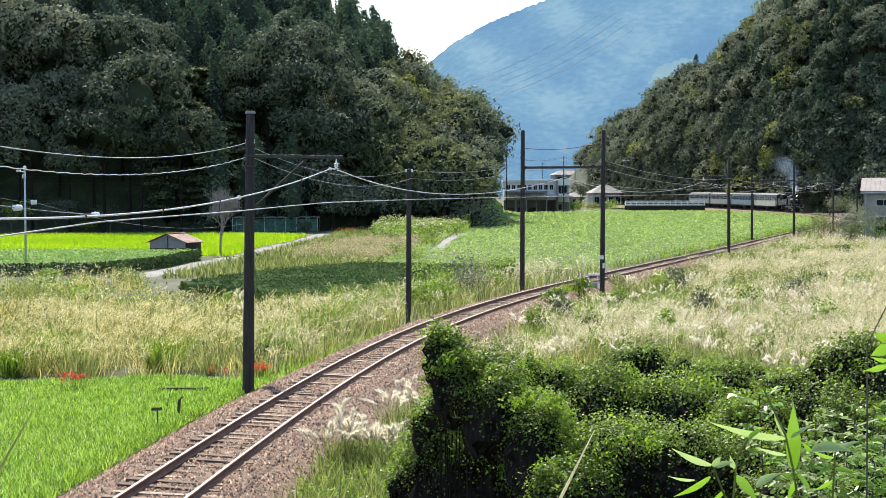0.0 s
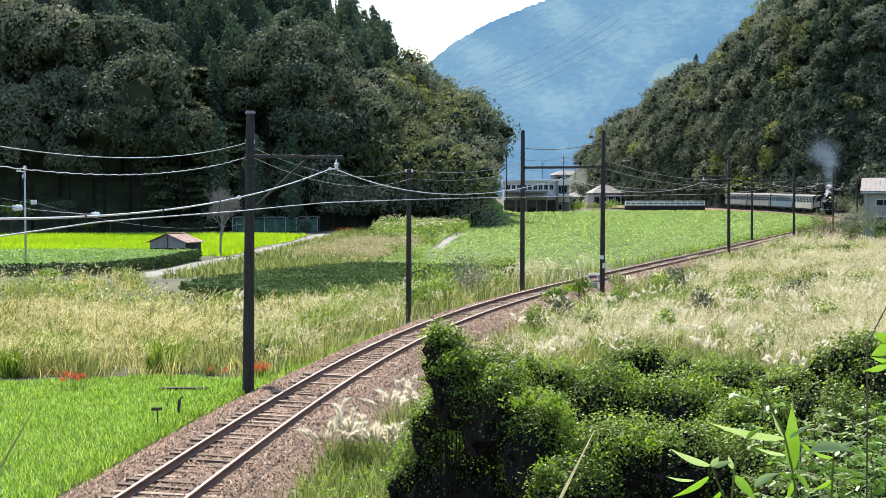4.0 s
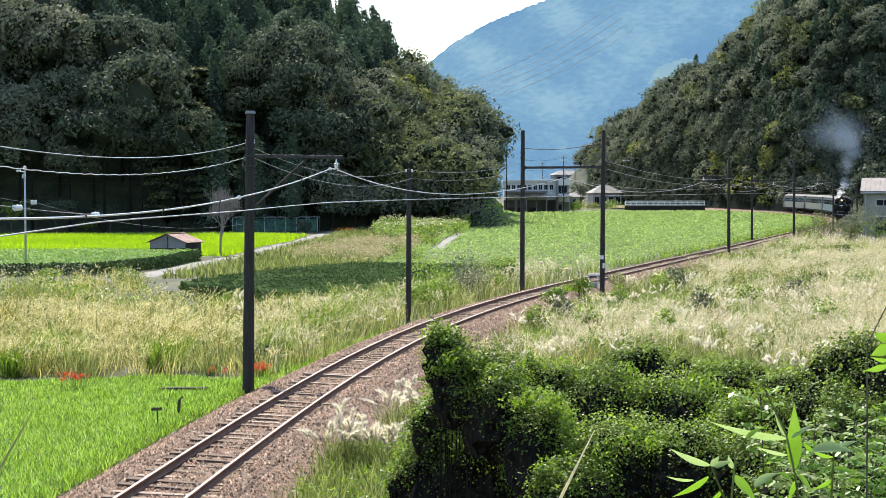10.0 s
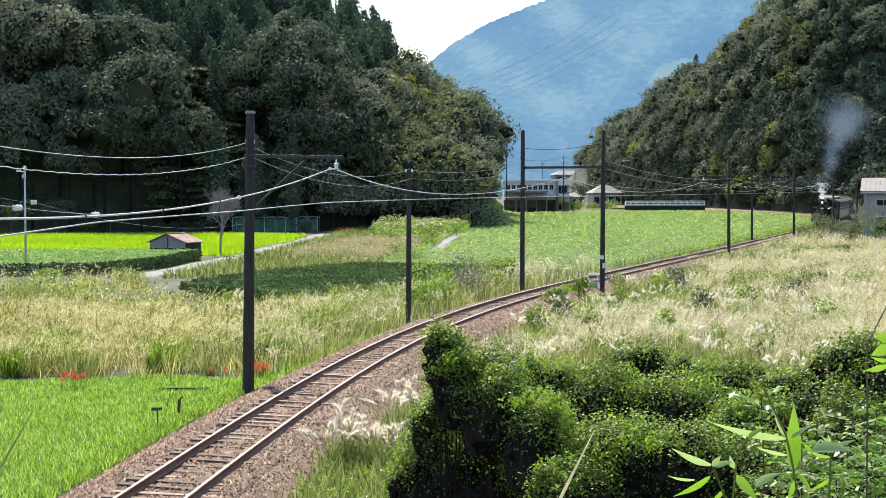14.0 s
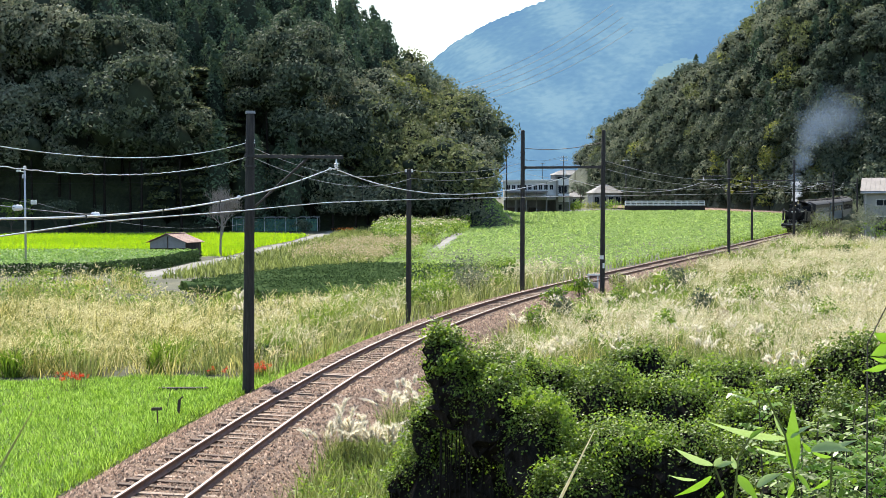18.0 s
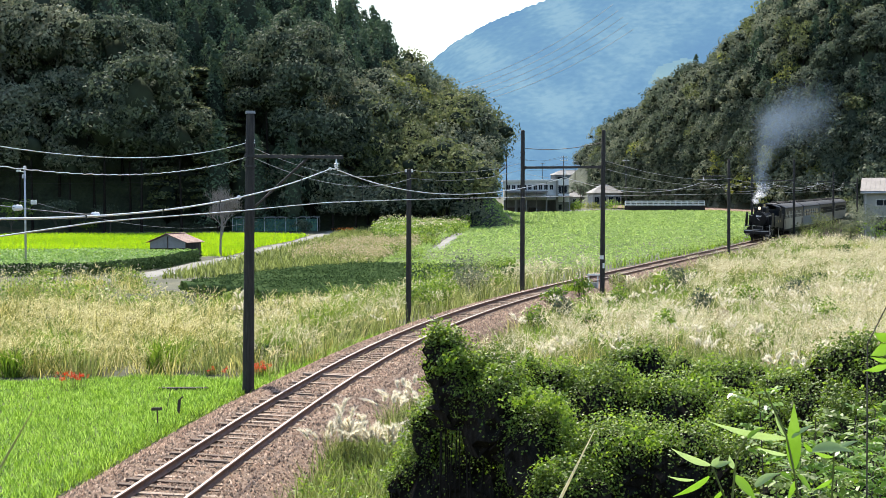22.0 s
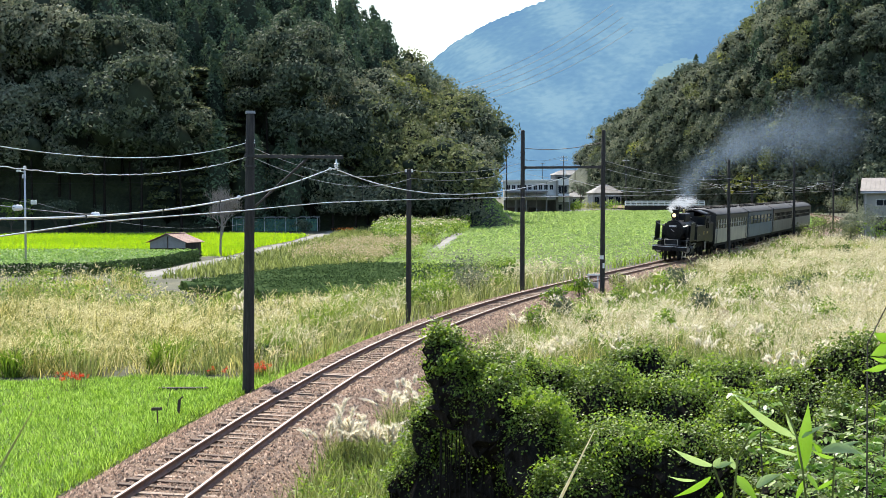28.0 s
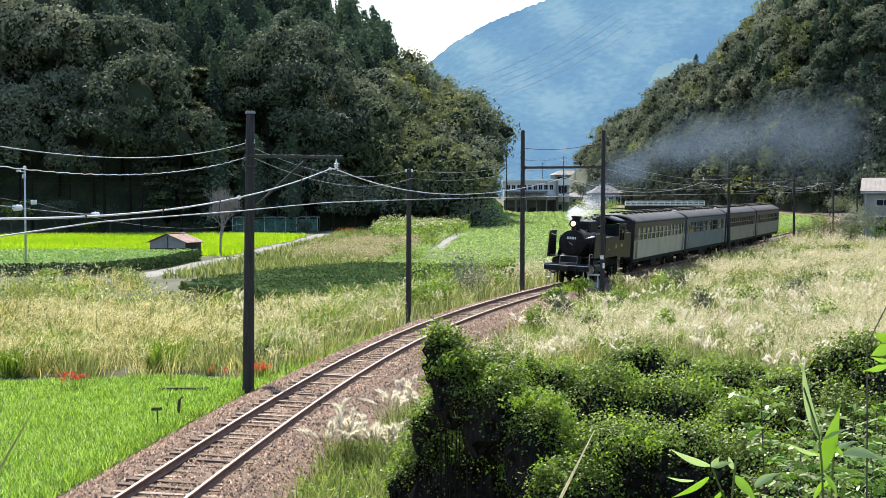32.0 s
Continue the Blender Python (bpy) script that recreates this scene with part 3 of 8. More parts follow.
M_GOLD = foliage("golden_seed_head", [(0.29, 0.26, 0.12), (0.47, 0.43, 0.23), (0.72, 0.67, 0.43)], 0.45, 0.7, patch=0.5, vary=0.5)
M_PINK = foliage("pinkish_dry_weed", [(0.16, 0.2, 0.06), (0.37, 0.3, 0.18), (0.55, 0.45, 0.34)], 0.35, 0.7, patch=0.2)
M_SCRUB = foliage("green_weed_leaf", [(0.06, 0.1, 0.018), (0.14, 0.22, 0.04), (0.27, 0.37, 0.075)], 0.38, gloss=0.2, patch=0.3)
M_REED = foliage("long_green_grass", [(0.07, 0.09, 0.03), (0.17, 0.2, 0.065), (0.34, 0.37, 0.16)], 0.36, 0.5, gloss=0.1, patch=0.5)
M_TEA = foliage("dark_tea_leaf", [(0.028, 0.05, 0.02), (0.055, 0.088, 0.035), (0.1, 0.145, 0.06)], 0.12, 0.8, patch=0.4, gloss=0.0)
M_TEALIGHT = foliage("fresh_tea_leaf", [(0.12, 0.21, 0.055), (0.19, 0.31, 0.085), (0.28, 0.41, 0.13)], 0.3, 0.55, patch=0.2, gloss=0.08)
M_BEAN = foliage("bean_leaf", [(0.19, 0.28, 0.085), (0.28, 0.385, 0.125), (0.37, 0.48, 0.18)], 0.38, 0.7, patch=0.08, gloss=0.03)
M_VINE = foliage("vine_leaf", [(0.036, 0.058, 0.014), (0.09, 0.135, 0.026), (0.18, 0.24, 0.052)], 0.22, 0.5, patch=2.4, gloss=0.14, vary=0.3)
# Brighter copy of the vine leaf for sunlit tops; also the bright weeds.
M_BRIGHTLEAF = foliage("lit_vine_and_weed_leaf", [(0.1, 0.165, 0.03), (0.17, 0.255, 0.045), (0.27, 0.36, 0.08)], 0.42, 0.5, patch=1.0, gloss=0.2)
M_BROAD = foliage("evergreen_oak_leaf", [(0.055, 0.073, 0.05), (0.09, 0.113, 0.074), (0.14, 0.163, 0.106)], 0.2, 0.7, patch=0.11, gloss=0.08, vary=0.6)
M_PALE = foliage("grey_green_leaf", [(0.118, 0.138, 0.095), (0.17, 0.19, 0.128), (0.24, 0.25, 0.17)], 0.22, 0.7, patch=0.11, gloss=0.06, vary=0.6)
M_OLIVE = foliage("olive_leaf", [(0.085, 0.105, 0.047), (0.13, 0.15, 0.068), (0.19, 0.205, 0.098)], 0.25, 0.7, patch=0.11, gloss=0.06, vary=0.6)
M_SUGI = foliage("cedar_needle", [(0.048, 0.078, 0.05), (0.074, 0.112, 0.068), (0.11, 0.155, 0.09)], 0.2, 0.65, patch=0.11, gloss=0.1, vary=0.6)
M_YELLOW = foliage("yellowing_leaf", [(0.14, 0.17, 0.045), (0.2, 0.225, 0.06), (0.28, 0.28, 0.09)], 0.28, 0.6, patch=0.11, gloss=0.12, vary=0.6)
M_BARK = surface("bark", [(0.04, 0.032, 0.025), (0.08, 0.065, 0.05), (0.14, 0.12, 0.1)], 0.95, 3.0, 25.0, 0.8, stretch=(4, 4, 1))

# ---- fields ----
R1 = np.random.default_rng(11)
PADDY = [(-20, 22), (-20, 54.5), (-13, 54.2), (-9, 56.5), (-7, 55), (-5.4, 54), (-5.4, 22)]
TEA = [(-15.4, 98.4), (-11.8, 94.6), (-7.6, 88.6), (-4.2, 92.5), (-1.2, 97.5), (2.6, 106), (5.2, 117), (-5.9, 126), (-11.3, 115)]
CROP = [(-60, 121), (-31.4, 122.9), (-25.2, 126.5), (-22.3, 135.5), (-21.6, 152.5), (-29.4, 157), (-62, 158)]
RICE = [(-75, 161), (-42, 164), (-28.5, 163), (-20.5, 164), (-20, 185), (-18.8, 212), (-17.8, 232), (-29, 243), (-80, 240)]
FIELD = [(-5.6, 138), (-1.0, 198), (4.5, 330), (16, 392), (34, 425), (60, 440), (84, 425), (95, 372), (82, 310), (58, 255), (34.6, 200), (21.6, 158), (10.6, 126), (5.5, 119)]
ROAD_Y = np.array([90, 108.3, 118.3, 132.5, 152.1, 168.5, 204.2, 264.3, 300])
ROAD_X = np.array([-38, -27.7, -23.3, -20.4, -19.6, -18.6, -17.2, -15.8, -14.5])


def off_road(x, y):
    return np.abs(x - np.interp(y, ROAD_Y, ROAD_X)) > 1.6


def clear_of_tea(x, y):
    """Low where the ground in front of the tea rows is kept open."""
    line = np.array([(-17, 99.6), (-15.4, 97.6), (-13.6, 95.8), (-11.8, 93.8), (-9.7, 91), (-7.6, 87.8), (-5.6, 89.6)])
    d = np.min([np.hypot((x - a) * 1.3, np.where(y < b, y - b, (y - b) * 3)) for a, b in line], axis=0)
    return 0.06 + 0.94 * smooth(3.5, 8.5, d)


def build_fields():
    r = R1
    # young rice beside the track
    p = scatter(PADDY, 420, r, lambda x, y: (side_of(x, y) < -2.9) * 1.0)
    v, f = spikes(p, r.uniform(0.06, 0.19, len(p)) * (1 + 0.45 * lumps(p[:, 0], p[:, 1], 0.5, 3.0)), r.uniform(0.02, 0.05, len(p)), r.uniform(0.03, 0.15, len(p)), r)
    stuff("rice_paddy", v, f, M_PADDY, "bright green young rice growing beside the track", "rice field")
    # ripening rice
    p = scatter(RICE, 15, r, lambda x, y: off_road(x, y) * 1.0)
    v, f = spikes(p, r.uniform(0.3, 0.55, len(p)), r.uniform(0.1, 0.2, len(p)), r.uniform(0.1, 0.4, len(p)), r)
    stuff("ripe_rice_field", v, f, M_RICE, "glowing yellow-green field of ripening rice", "rice field")
    # bean field in rows
    p = scatter(FIELD, 11.0, r, lambda x, y: np.where(side_of(x, y) < -3.4, 1.0, 0) * np.where(np.abs(x - np.interp(y, [165, 240], [-1.2, 2.4])) + 9 * ((y < 170) | (y > 240)) > 0.8, 1, 0) * np.clip(170 / y, 0.35, 1))
    row = (p[:, 0] * 0.96 - p[:, 1] * 0.28) / 0.9
    p[:, 2] += 0.42 + 0.16 * np.cos(row * 2 * np.pi) + 0.05 * r.normal(size=len(p))
    v, f = leaves(p, r.uniform(0.15, 0.3, len(p)) * np.clip(p[:, 1] / 190, 0.8, 1.7), np.array([[0, -0.25, 1.0]]), r, 0.75, 0.55)
    stuff("bean_field", v, f, M_BEAN, "broad field of green bean plants in close rows", "crop field")
    g = scatter(FIELD, 5, r, lambda x, y: (np.abs(side_of(x, y) + 4.0) < 1.2) * 1.0)
    v, f = blades(g, r.uniform(0.4, 0.9, len(g)), r.uniform(0.05, 0.1, len(g)), r.uniform(0.1, 0.4, len(g)), r)
    stuff("field_edge_weeds", v, f, M_SCRUB, "rough green weeds along the edge of the field", "weeds")
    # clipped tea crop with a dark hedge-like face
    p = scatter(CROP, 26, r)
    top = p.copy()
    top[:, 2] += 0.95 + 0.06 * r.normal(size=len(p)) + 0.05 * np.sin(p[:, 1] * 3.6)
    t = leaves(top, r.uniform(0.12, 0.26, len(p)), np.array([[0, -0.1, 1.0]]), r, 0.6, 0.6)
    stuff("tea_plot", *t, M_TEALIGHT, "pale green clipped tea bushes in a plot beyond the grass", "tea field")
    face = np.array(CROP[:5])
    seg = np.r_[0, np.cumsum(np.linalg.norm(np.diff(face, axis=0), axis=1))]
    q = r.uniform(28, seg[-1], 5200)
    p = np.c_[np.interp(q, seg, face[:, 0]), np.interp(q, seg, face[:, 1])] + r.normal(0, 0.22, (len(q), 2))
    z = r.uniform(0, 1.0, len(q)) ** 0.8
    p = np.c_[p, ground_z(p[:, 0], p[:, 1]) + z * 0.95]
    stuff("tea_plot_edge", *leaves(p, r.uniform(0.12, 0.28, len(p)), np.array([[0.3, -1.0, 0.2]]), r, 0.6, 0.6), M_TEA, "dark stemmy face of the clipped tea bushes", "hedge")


def build_tea_rows():
    """Dark clipped tea rows, each a rounded bank of leaves."""
    r = np.random.default_rng(21)
    d = np.array([0.93, 0.37])
    n = np.array([-0.37, 0.93])
    base = np.array([-15.4, 95.0])
    k = 0
    for i in range(19):
        o = base + n * (i * 1.75 - 6.5)
        t = np.linspace(-4, 30, 340)
        pts = o + d * t[:, None]
        m = inside(TEA, pts[:, 0], pts[:, 1])
        if m.sum() < 12:
            continue
        t0, t1 = t[m][0], t[m][-1]
        L = t1 - t0
        ob = thing("tea_row", (0, 0, 0), "dark green clipped row of tea bushes", "tea hedge", "tea rows")
        cnt = int(L * 95)
        a = r.uniform(-0.15, np.pi + 0.15, cnt)
        q = t0 + r.uniform(0, 1, cnt) * L
        endcap = np.clip(np.minimum(q - t0, t1 - q) / 0.5, 0.15, 1) ** 0.5
        ww = 0.66 * np.cos(a) * endcap
        hh = 0.3 + 0.68 * np.abs(np.sin(a)) ** 0.6 * endcap
        c = o + d * q[:, None] + n * ww[:, None]
        p = np.c_[c, ground_z(c[:, 0], c[:, 1]) + hh + 0.02 * r.normal(size=cnt)]
        out = np.c_[n[0] * np.cos(a), n[1] * np.cos(a), np.abs(np.sin(a))]
        v, f = leaves(p, r.uniform(0.08, 0.19, cnt), out, r, 0.55, 0.7)
        lf = new("foliage", mesh_of("foliage", v, f, M_TEA))
        lf.parent = ob
        prof = np.linspace(0, np.pi, 9)
        core = np.stack([[np.r_[o + d * (t0 + 0.12 + (L - 0.24) * u) + n * 0.58 * math.cos(e), 0.3 + 0.58 * math.sin(e) ** 0.6] for e in prof] for u in np.linspace(0, 1, 24)])
        core[:, :, 2] += ground_z(core[:, :, 0], core[:, :, 1]) + 0.03 * r.normal(size=core.shape[:2])
        new("inner_leaves", sheet("inner_leaves", core, M_TEA)).parent = ob
        cnt = int(L * 10)
        q = t0 + r.uniform(0, 1, cnt) * L
        c = o + d * q[:, None] + n * r.uniform(-0.3, 0.3, cnt)[:, None]
        v, f = blades(np.c_[c, ground_z(c[:, 0], c[:, 1]) - 0.05], 0.7, 0.05, 0.2, r)
        st = new("brushwood", mesh_of("brushwood", v, f, M_BARK))
        st.parent = ob
        tagged(st, kind="stuff")


build_fields()
build_tea_rows()


# ---- rough grass ----
def build_grass():
    r = np.random.default_rng(31)
    left = [(-31, 54), (-9, 55.8), (-6.2, 54.6), (-4.2, 54.5), (-1.8, 72), (4, 97), (6.5, 110), (3.2, 107), (-2, 97), (-8, 88), (-15.8, 97), (-19, 110), (-22, 120), (-30, 108)]
    keep = lambda x, y: (side_of(x, y) < -2.7) * np.clip(62 / y, 0.3, 1) * np.where(off_road(x, y), 1, 0.02) * clear_of_tea(x, y) * (0.1 + 0.9 * smooth(-0.55, -0.2, 0.7 * lumps(x, y, 1.2, 6.0) + 0.5 * lumps(x, y, 3.1, 1.0)))
    p, o, k = tussocks(left, 44, 30, 0.2, r, lambda x, y: keep(x, y) * (1 - 0.7 * smooth(-7.5, -4.5, side_of(x, y))) * (1 - 0.5 * smooth(78, 90, y)))
    v, f = blades(p, r.uniform(0.5, 1.1, len(p)) * k, r.uniform(0.014, 0.034, len(p)), r.uniform(0.15, 0.75, len(p)), r, out=o * 1.3)
    stuff("dry_grass", v, f, M_STRAW, "tall straw-coloured grass on the waste ground", "grass")
    v, f = seed_heads(left, 5.0, 5, r, lambda x, y: keep(x, y) * (0.1 + 0.9 * smooth(-0.3, 0.35, lumps(x, y, 3.5, 2.0))) * (1 - 0.75 * smooth(-7.5, -4.5, side_of(x, y))) * (1 - 0.8 * smooth(78, 90, y)), 1.05)
    stuff("seeding_grass", v, f, M_GOLD, "golden seed heads over the tall grass", "grass")
    p, o, k = tussocks(left, 34, 30, 0.2, r, lambda x, y: keep(x, y) * np.maximum(smooth(-0.1, 0.5, -lumps(x, y, 4, 2.6)), np.maximum(0.8 * smooth(-8, -4.5, side_of(x, y)), 0.7 * smooth(78, 90, y))))
    v, f = blades(p, r.uniform(0.5, 1.2, len(p)) * k, r.uniform(0.018, 0.04, len(p)), r.uniform(0.2, 0.8, len(p)), r, out=o * 1.5)
    stuff("green_tussocks", v, f, M_REED, "green tussocks among the dry grass", "grass")
    back = [(-31, 86), (-15.8, 84), (-10, 84), (-8, 87), (-15.6, 96.5), (-19, 110), (-22, 119), (-30, 106)]
    p, o, k = tussocks(back, 40, 26, 0.4, r, lambda x, y: np.where(off_road(x, y), 1, 0.0) * smooth(-0.3, 0.3, lumps(x, y, 5, 9.0)) * clear_of_tea(x, y))
    p[:, 2] += r.uniform(0.1, 1.2, len(p)) * k
    stuff("leafy_weeds", *leaves(p, r.uniform(0.09, 0.2, len(p)), np.array([[0, -0.2, 1.0]]), r), M_SCRUB, "leafy green weeds in front of the tea rows", "weeds")
    # greener strip with long blades along the track
    strip = [(-6.5, 56), (-4.4, 55), (-1.2, 74), (5.4, 99), (12, 121), (8, 121), (0.5, 104), (-4.5, 84), (-8, 70)]
    p = scatter(strip, 13, r, lambda x, y: (side_of(x, y) < -2.6) * np.clip(70 / y, 0.35, 1) * smooth(-0.7, 0.2, lumps(x, y, 3, 3.0)))
    v, f = blades(p, r.uniform(0.6, 1.5, len(p)), r.uniform(0.02, 0.05, len(p)), r.uniform(0.2, 0.7, len(p)), r)
    stuff("long_grass", v, f, M_REED, "long arching green grass along the track", "grass")
    v, f = seed_heads(strip, 3.0, 5, r, lambda x, y: (side_of(x, y) < -3.0) * smooth(-0.2, 0.4, lumps(x, y, 2.6, 7.0)), 1.15, 0.34)
    stuff("seeding_grass", v, f, M_SEED, "silvery seed heads over the long grass by the track", "grass")
    p = scatter(strip, 30, r, lambda x, y: (side_of(x, y) < -2.8) * smooth(0.0, 0.5, lumps(x, y, 2.2, 1.0)))
    p[:, 2] += r.uniform(0.05, 0.9, len(p))
    stuff("leafy_weeds", *leaves(p, r.uniform(0.05, 0.13, len(p)), np.array([[0, -0.2, 1.0]]), r), M_SCRUB, "leafy green weeds along the track", "weeds")
    verge = [(-9, 54), (-5, 52), (0, 75), (-1.6, 76), (-6.8, 57)]
    p = scatter(verge, 150, r, lambda x, y: (np.abs(side_of(x, y) + 3.2) < 0.8) * 1.0)
    v, f = blades(p, r.uniform(0.1, 0.35, len(p)), r.uniform(0.015, 0.035, len(p)), r.uniform(0.05, 0.2, len(p)), r)
    stuff("verge_grass", v, f, M_PADDY, "short bright grass at the foot of the ballast", "grass")
    edge = [(-10.5, 20), (-4, 20), (-3.6, 54), (-8.5, 54)]
    p = scatter(edge, 170, r, lambda x, y: np.exp(-((side_of(x, y) + 3.05 + 0.25 * lumps(x, y, 0.8, 2.0)) / 0.3) ** 2))
    v, f = blades(p, r.uniform(0.05, 0.24, len(p)), r.uniform(0.012, 0.03, len(p)), r.uniform(0.04, 0.2, len(p)), r)
    stuff("verge_grass", v, f, M_SCRUB, "ragged yellowish grass creeping over the edge of the ballast", "grass")
    # meadow right of the track
    right = [(0.5, 36), (14, 38), (26, 70), (52, 180), (45, 183), (41, 215), (62, 262), (70, 285), (66, 285), (52, 240), (40, 200), (22, 140), (12.5, 106), (5, 80), (0.3, 55)]
    keep = lambda x, y: np.where(side_of(x, y) > np.interp(y, [48, 62, 95], [2.9, 2.2, 1.8]), 1, 0) * np.clip(55 / y, 0.13, 1) * (0.12 + 0.88 * smooth(-0.7, -0.35, 0.7 * lumps(x, y, 1.3, 2.0) + 0.5 * lumps(x, y, 3.4, 5.0)))
    dry = lambda x, y: smooth(-0.3, 0.3, 0.7 * lumps(x, y, 7, 6.0) + 0.5 * lumps(x, y, 2.6, 3.0) - 0.14 + 0.035 * np.clip(side_of(x, y) - 7, -8, 9) - 0.5 * smooth(56, 42, y))
    p, o, k = tussocks(right, 34, 30, 0.2, r, lambda x, y: keep(x, y) * (0.06 + 0.94 * dry(x, y)))
    w = np.clip(p[:, 1] / 70, 1, 2.2)
    v, f = blades(p, r.uniform(0.4, 0.95, len(p)) * k, r.uniform(0.014, 0.034, len(p)) * w, r.uniform(0.15, 0.7, len(p)), r, out=o * 1.3)
    stuff("dry_grass", v, f, M_STRAW, "tall straw-coloured grass on the bank beside the track", "grass")
    v, f = seed_heads(right, 6.2, 5, r, lambda x, y: keep(x, y) * dry(x, y), 0.95)
    stuff("seeding_grass", v, f, M_SEED, "cream feathery seed heads over the bank", "grass")
    p, o, k = tussocks(right, 46, 24, 0.2, r, lambda x, y: keep(x, y) * (1 - 0.75 * dry(x, y)))
    w = np.clip(p[:, 1] / 70, 1, 2.2)
    v, f = blades(p, r.uniform(0.35, 0.95, len(p)) * k, r.uniform(0.018, 0.042, len(p)) * w, r.uniform(0.1, 0.4, len(p)), r, out=o * 1.6)
    stuff("green_weeds", v, f, M_REED, "green weeds and grass on the bank beside the track", "weeds")
    p = scatter(right, 60, r, lambda x, y: np.where(side_of(x, y) > np.interp(y, [48, 62, 95], [2.9, 2.2, 1.8]), 1, 0) * np.clip(55 / y, 0.13, 1) * np.maximum(smooth(0.0, 0.5, -lumps(x, y, 4, 8.0)), smooth(-0.35, -0.7, 0.7 * lumps(x, y, 1.3, 2.0) + 0.5 * lumps(x, y, 3.4, 5.0))))
    p[:, 2] += r.uniform(0.05, 0.7, len(p))
    k = np.clip(p[:, 1] / 70, 1, 2.0)
    v, f = leaves(p, r.uniform(0.06, 0.16, len(p)) * k, np.array([[0, -0.2, 1.0]]), r)
    stuff("leafy_weeds", v, f, M_SCRUB, "low leafy weeds on the bank beside the track", "weeds")
    # slope between the lane and the bean field
    slope = [(-20, 121), (-8, 125), (-5.5, 137), (-1.5, 198), (4, 330), (-2, 330), (-13.5, 268), (-15.6, 204), (-17, 168), (-18.5, 150), (-19, 133)]
    p = scatter(slope, 9, r, lambda x, y: np.where(off_road(x, y), 1.0, 0))
    v, f = blades(p, r.uniform(0.3, 0.9, len(p)), r.uniform(0.06, 0.14, len(p)), r.uniform(0.1, 0.5, len(p)), r)
    stuff("slope_grass", v, f, M_REED, "rough green grass between the lane and the field", "grass")
    pink = [(-13.5, 150), (-6, 140), (-2.5, 175), (-3, 215), (-9, 210), (-13.5, 180)]
    p = scatter(pink, 24, r, lambda x, y: smooth(-0.5, 0.1, lumps(x, y, 6, 4.0)))
    p = np.repeat(p, 2, 0) + np.c_[r.normal(0, 0.2, (2 * len(p), 2)), r.uniform(0.0, 1.5, 2 * len(p)) * (0.6 + 0.5 * lumps(np.repeat(p[:, 0], 2), np.repeat(p[:, 1], 2), 2.5, 4.0))]
    v, f = leaves(p, r.uniform(0.1, 0.24, len(p)), np.array([[0, -0.2, 1.0]]), r, 0.5)
    stuff("dry_weeds", v, f, M_PINK, "tall pinkish dry weeds on the slope", "weeds")
    # clumps of arching reeds along the edge of the grass and in the meadow
    more = [(px, py, 71, 0.95) for px, py in zip(r.uniform(930, 1540, 34), r.uniform(495, 640, 34))] + [(px, py, 51, 1.0) for px, py in zip(r.uniform(0, 520, 14), r.uniform(540, 650, 14))]
    for px, py, n, tall in more + [(18, 668, 90, 1.2), (70, 640, 70, 1.1), (115, 655, 90, 1.2), (170, 640, 60, 1.0), (285, 655, 110, 1.3), (310, 640, 70, 1.2), (390, 625, 80, 1.2), (470, 640, 110, 1.3), (505, 615, 90, 1.3), (545, 598, 110, 1.4), (585, 585, 110, 1.5), (625, 568, 110, 1.5), (655, 553, 110, 1.5), (540, 560, 90, 1.4), (600, 548, 90, 1.5), (690, 540, 90, 1.5), (800, 515, 110, 1.6), (832, 506, 110, 1.7), (865, 497, 90, 1.6), (905, 487, 90, 1.5), (1010, 530, 90, 1.0), (1060, 545, 80, 0.9), (1290, 565, 70, 0.9), (1340, 600, 80, 0.9)]:
        k = VIEW.to_3x3() @ Vector(((px - 784) / 3067.5, (441 - py) / 3067.5, -1))
        c = Vector(EYE) + k * ((EYE[2] + 0.65) / -k.z)
        if n % 10 and abs(float(side_of(c.x, c.y))) < 3.2:
            continue
        n *= 2
        o = r.normal(0, 0.2 + 0.05 * (n % 10), (n, 2))
        p = np.c_[c.x + o[:, 0], c.y + o[:, 1], ground_z(c.x + o[:, 0], c.y + o[:, 1]) - 0.03]
        v, f = blades(p, r.uniform(0.55, 1.1, n) * tall, r.uniform(0.022, 0.045, n), r.uniform(0.2, 0.7, n) * tall, r, out=o * 1.6)
        tagged(new("reed_clump", mesh_of("reed_clump", v, f, M_SCRUB if n % 40 else M_REED)), "clump of arching dark green reeds at the edge of the grass", "reeds", "reed clumps")
    # tall flowering weeds at the head of the field
    stand = [(-5.5, 190), (-2.6, 200), (3.2, 236), (4.4, 262), (-4, 262), (-9, 245), (-9, 215)]
    p = scatter(stand, 26, r, lambda x, y: smooth(-0.75, -0.2, lumps(x, y, 4, 1.0)))
    top = 1.9 + 0.9 * lumps(p[:, 0], p[:, 1], 5, 7.0)
    z = r.uniform(0, 1, len(p)) ** 0.6
    p[:, 2] += z * top
    v, f = leaves(p, r.uniform(0.14, 0.34, len(p)), np.array([[0, -0.3, 1.0]]), r)
    stuff("leafy_weeds", v, f, M_SCRUB, "tall leafy weeds at the head of the bean field", "weeds")
    q = p[z > 0.955]
    v, f = leaves(q + [0, 0, 0.15], r.uniform(0.12, 0.26, len(q)), np.array([[0, -0.5, 0.6]]), r)
    stuff("weed_flowers", v, f, M_SEED, "cream flower heads on the tall weeds", "flowers")


build_grass()


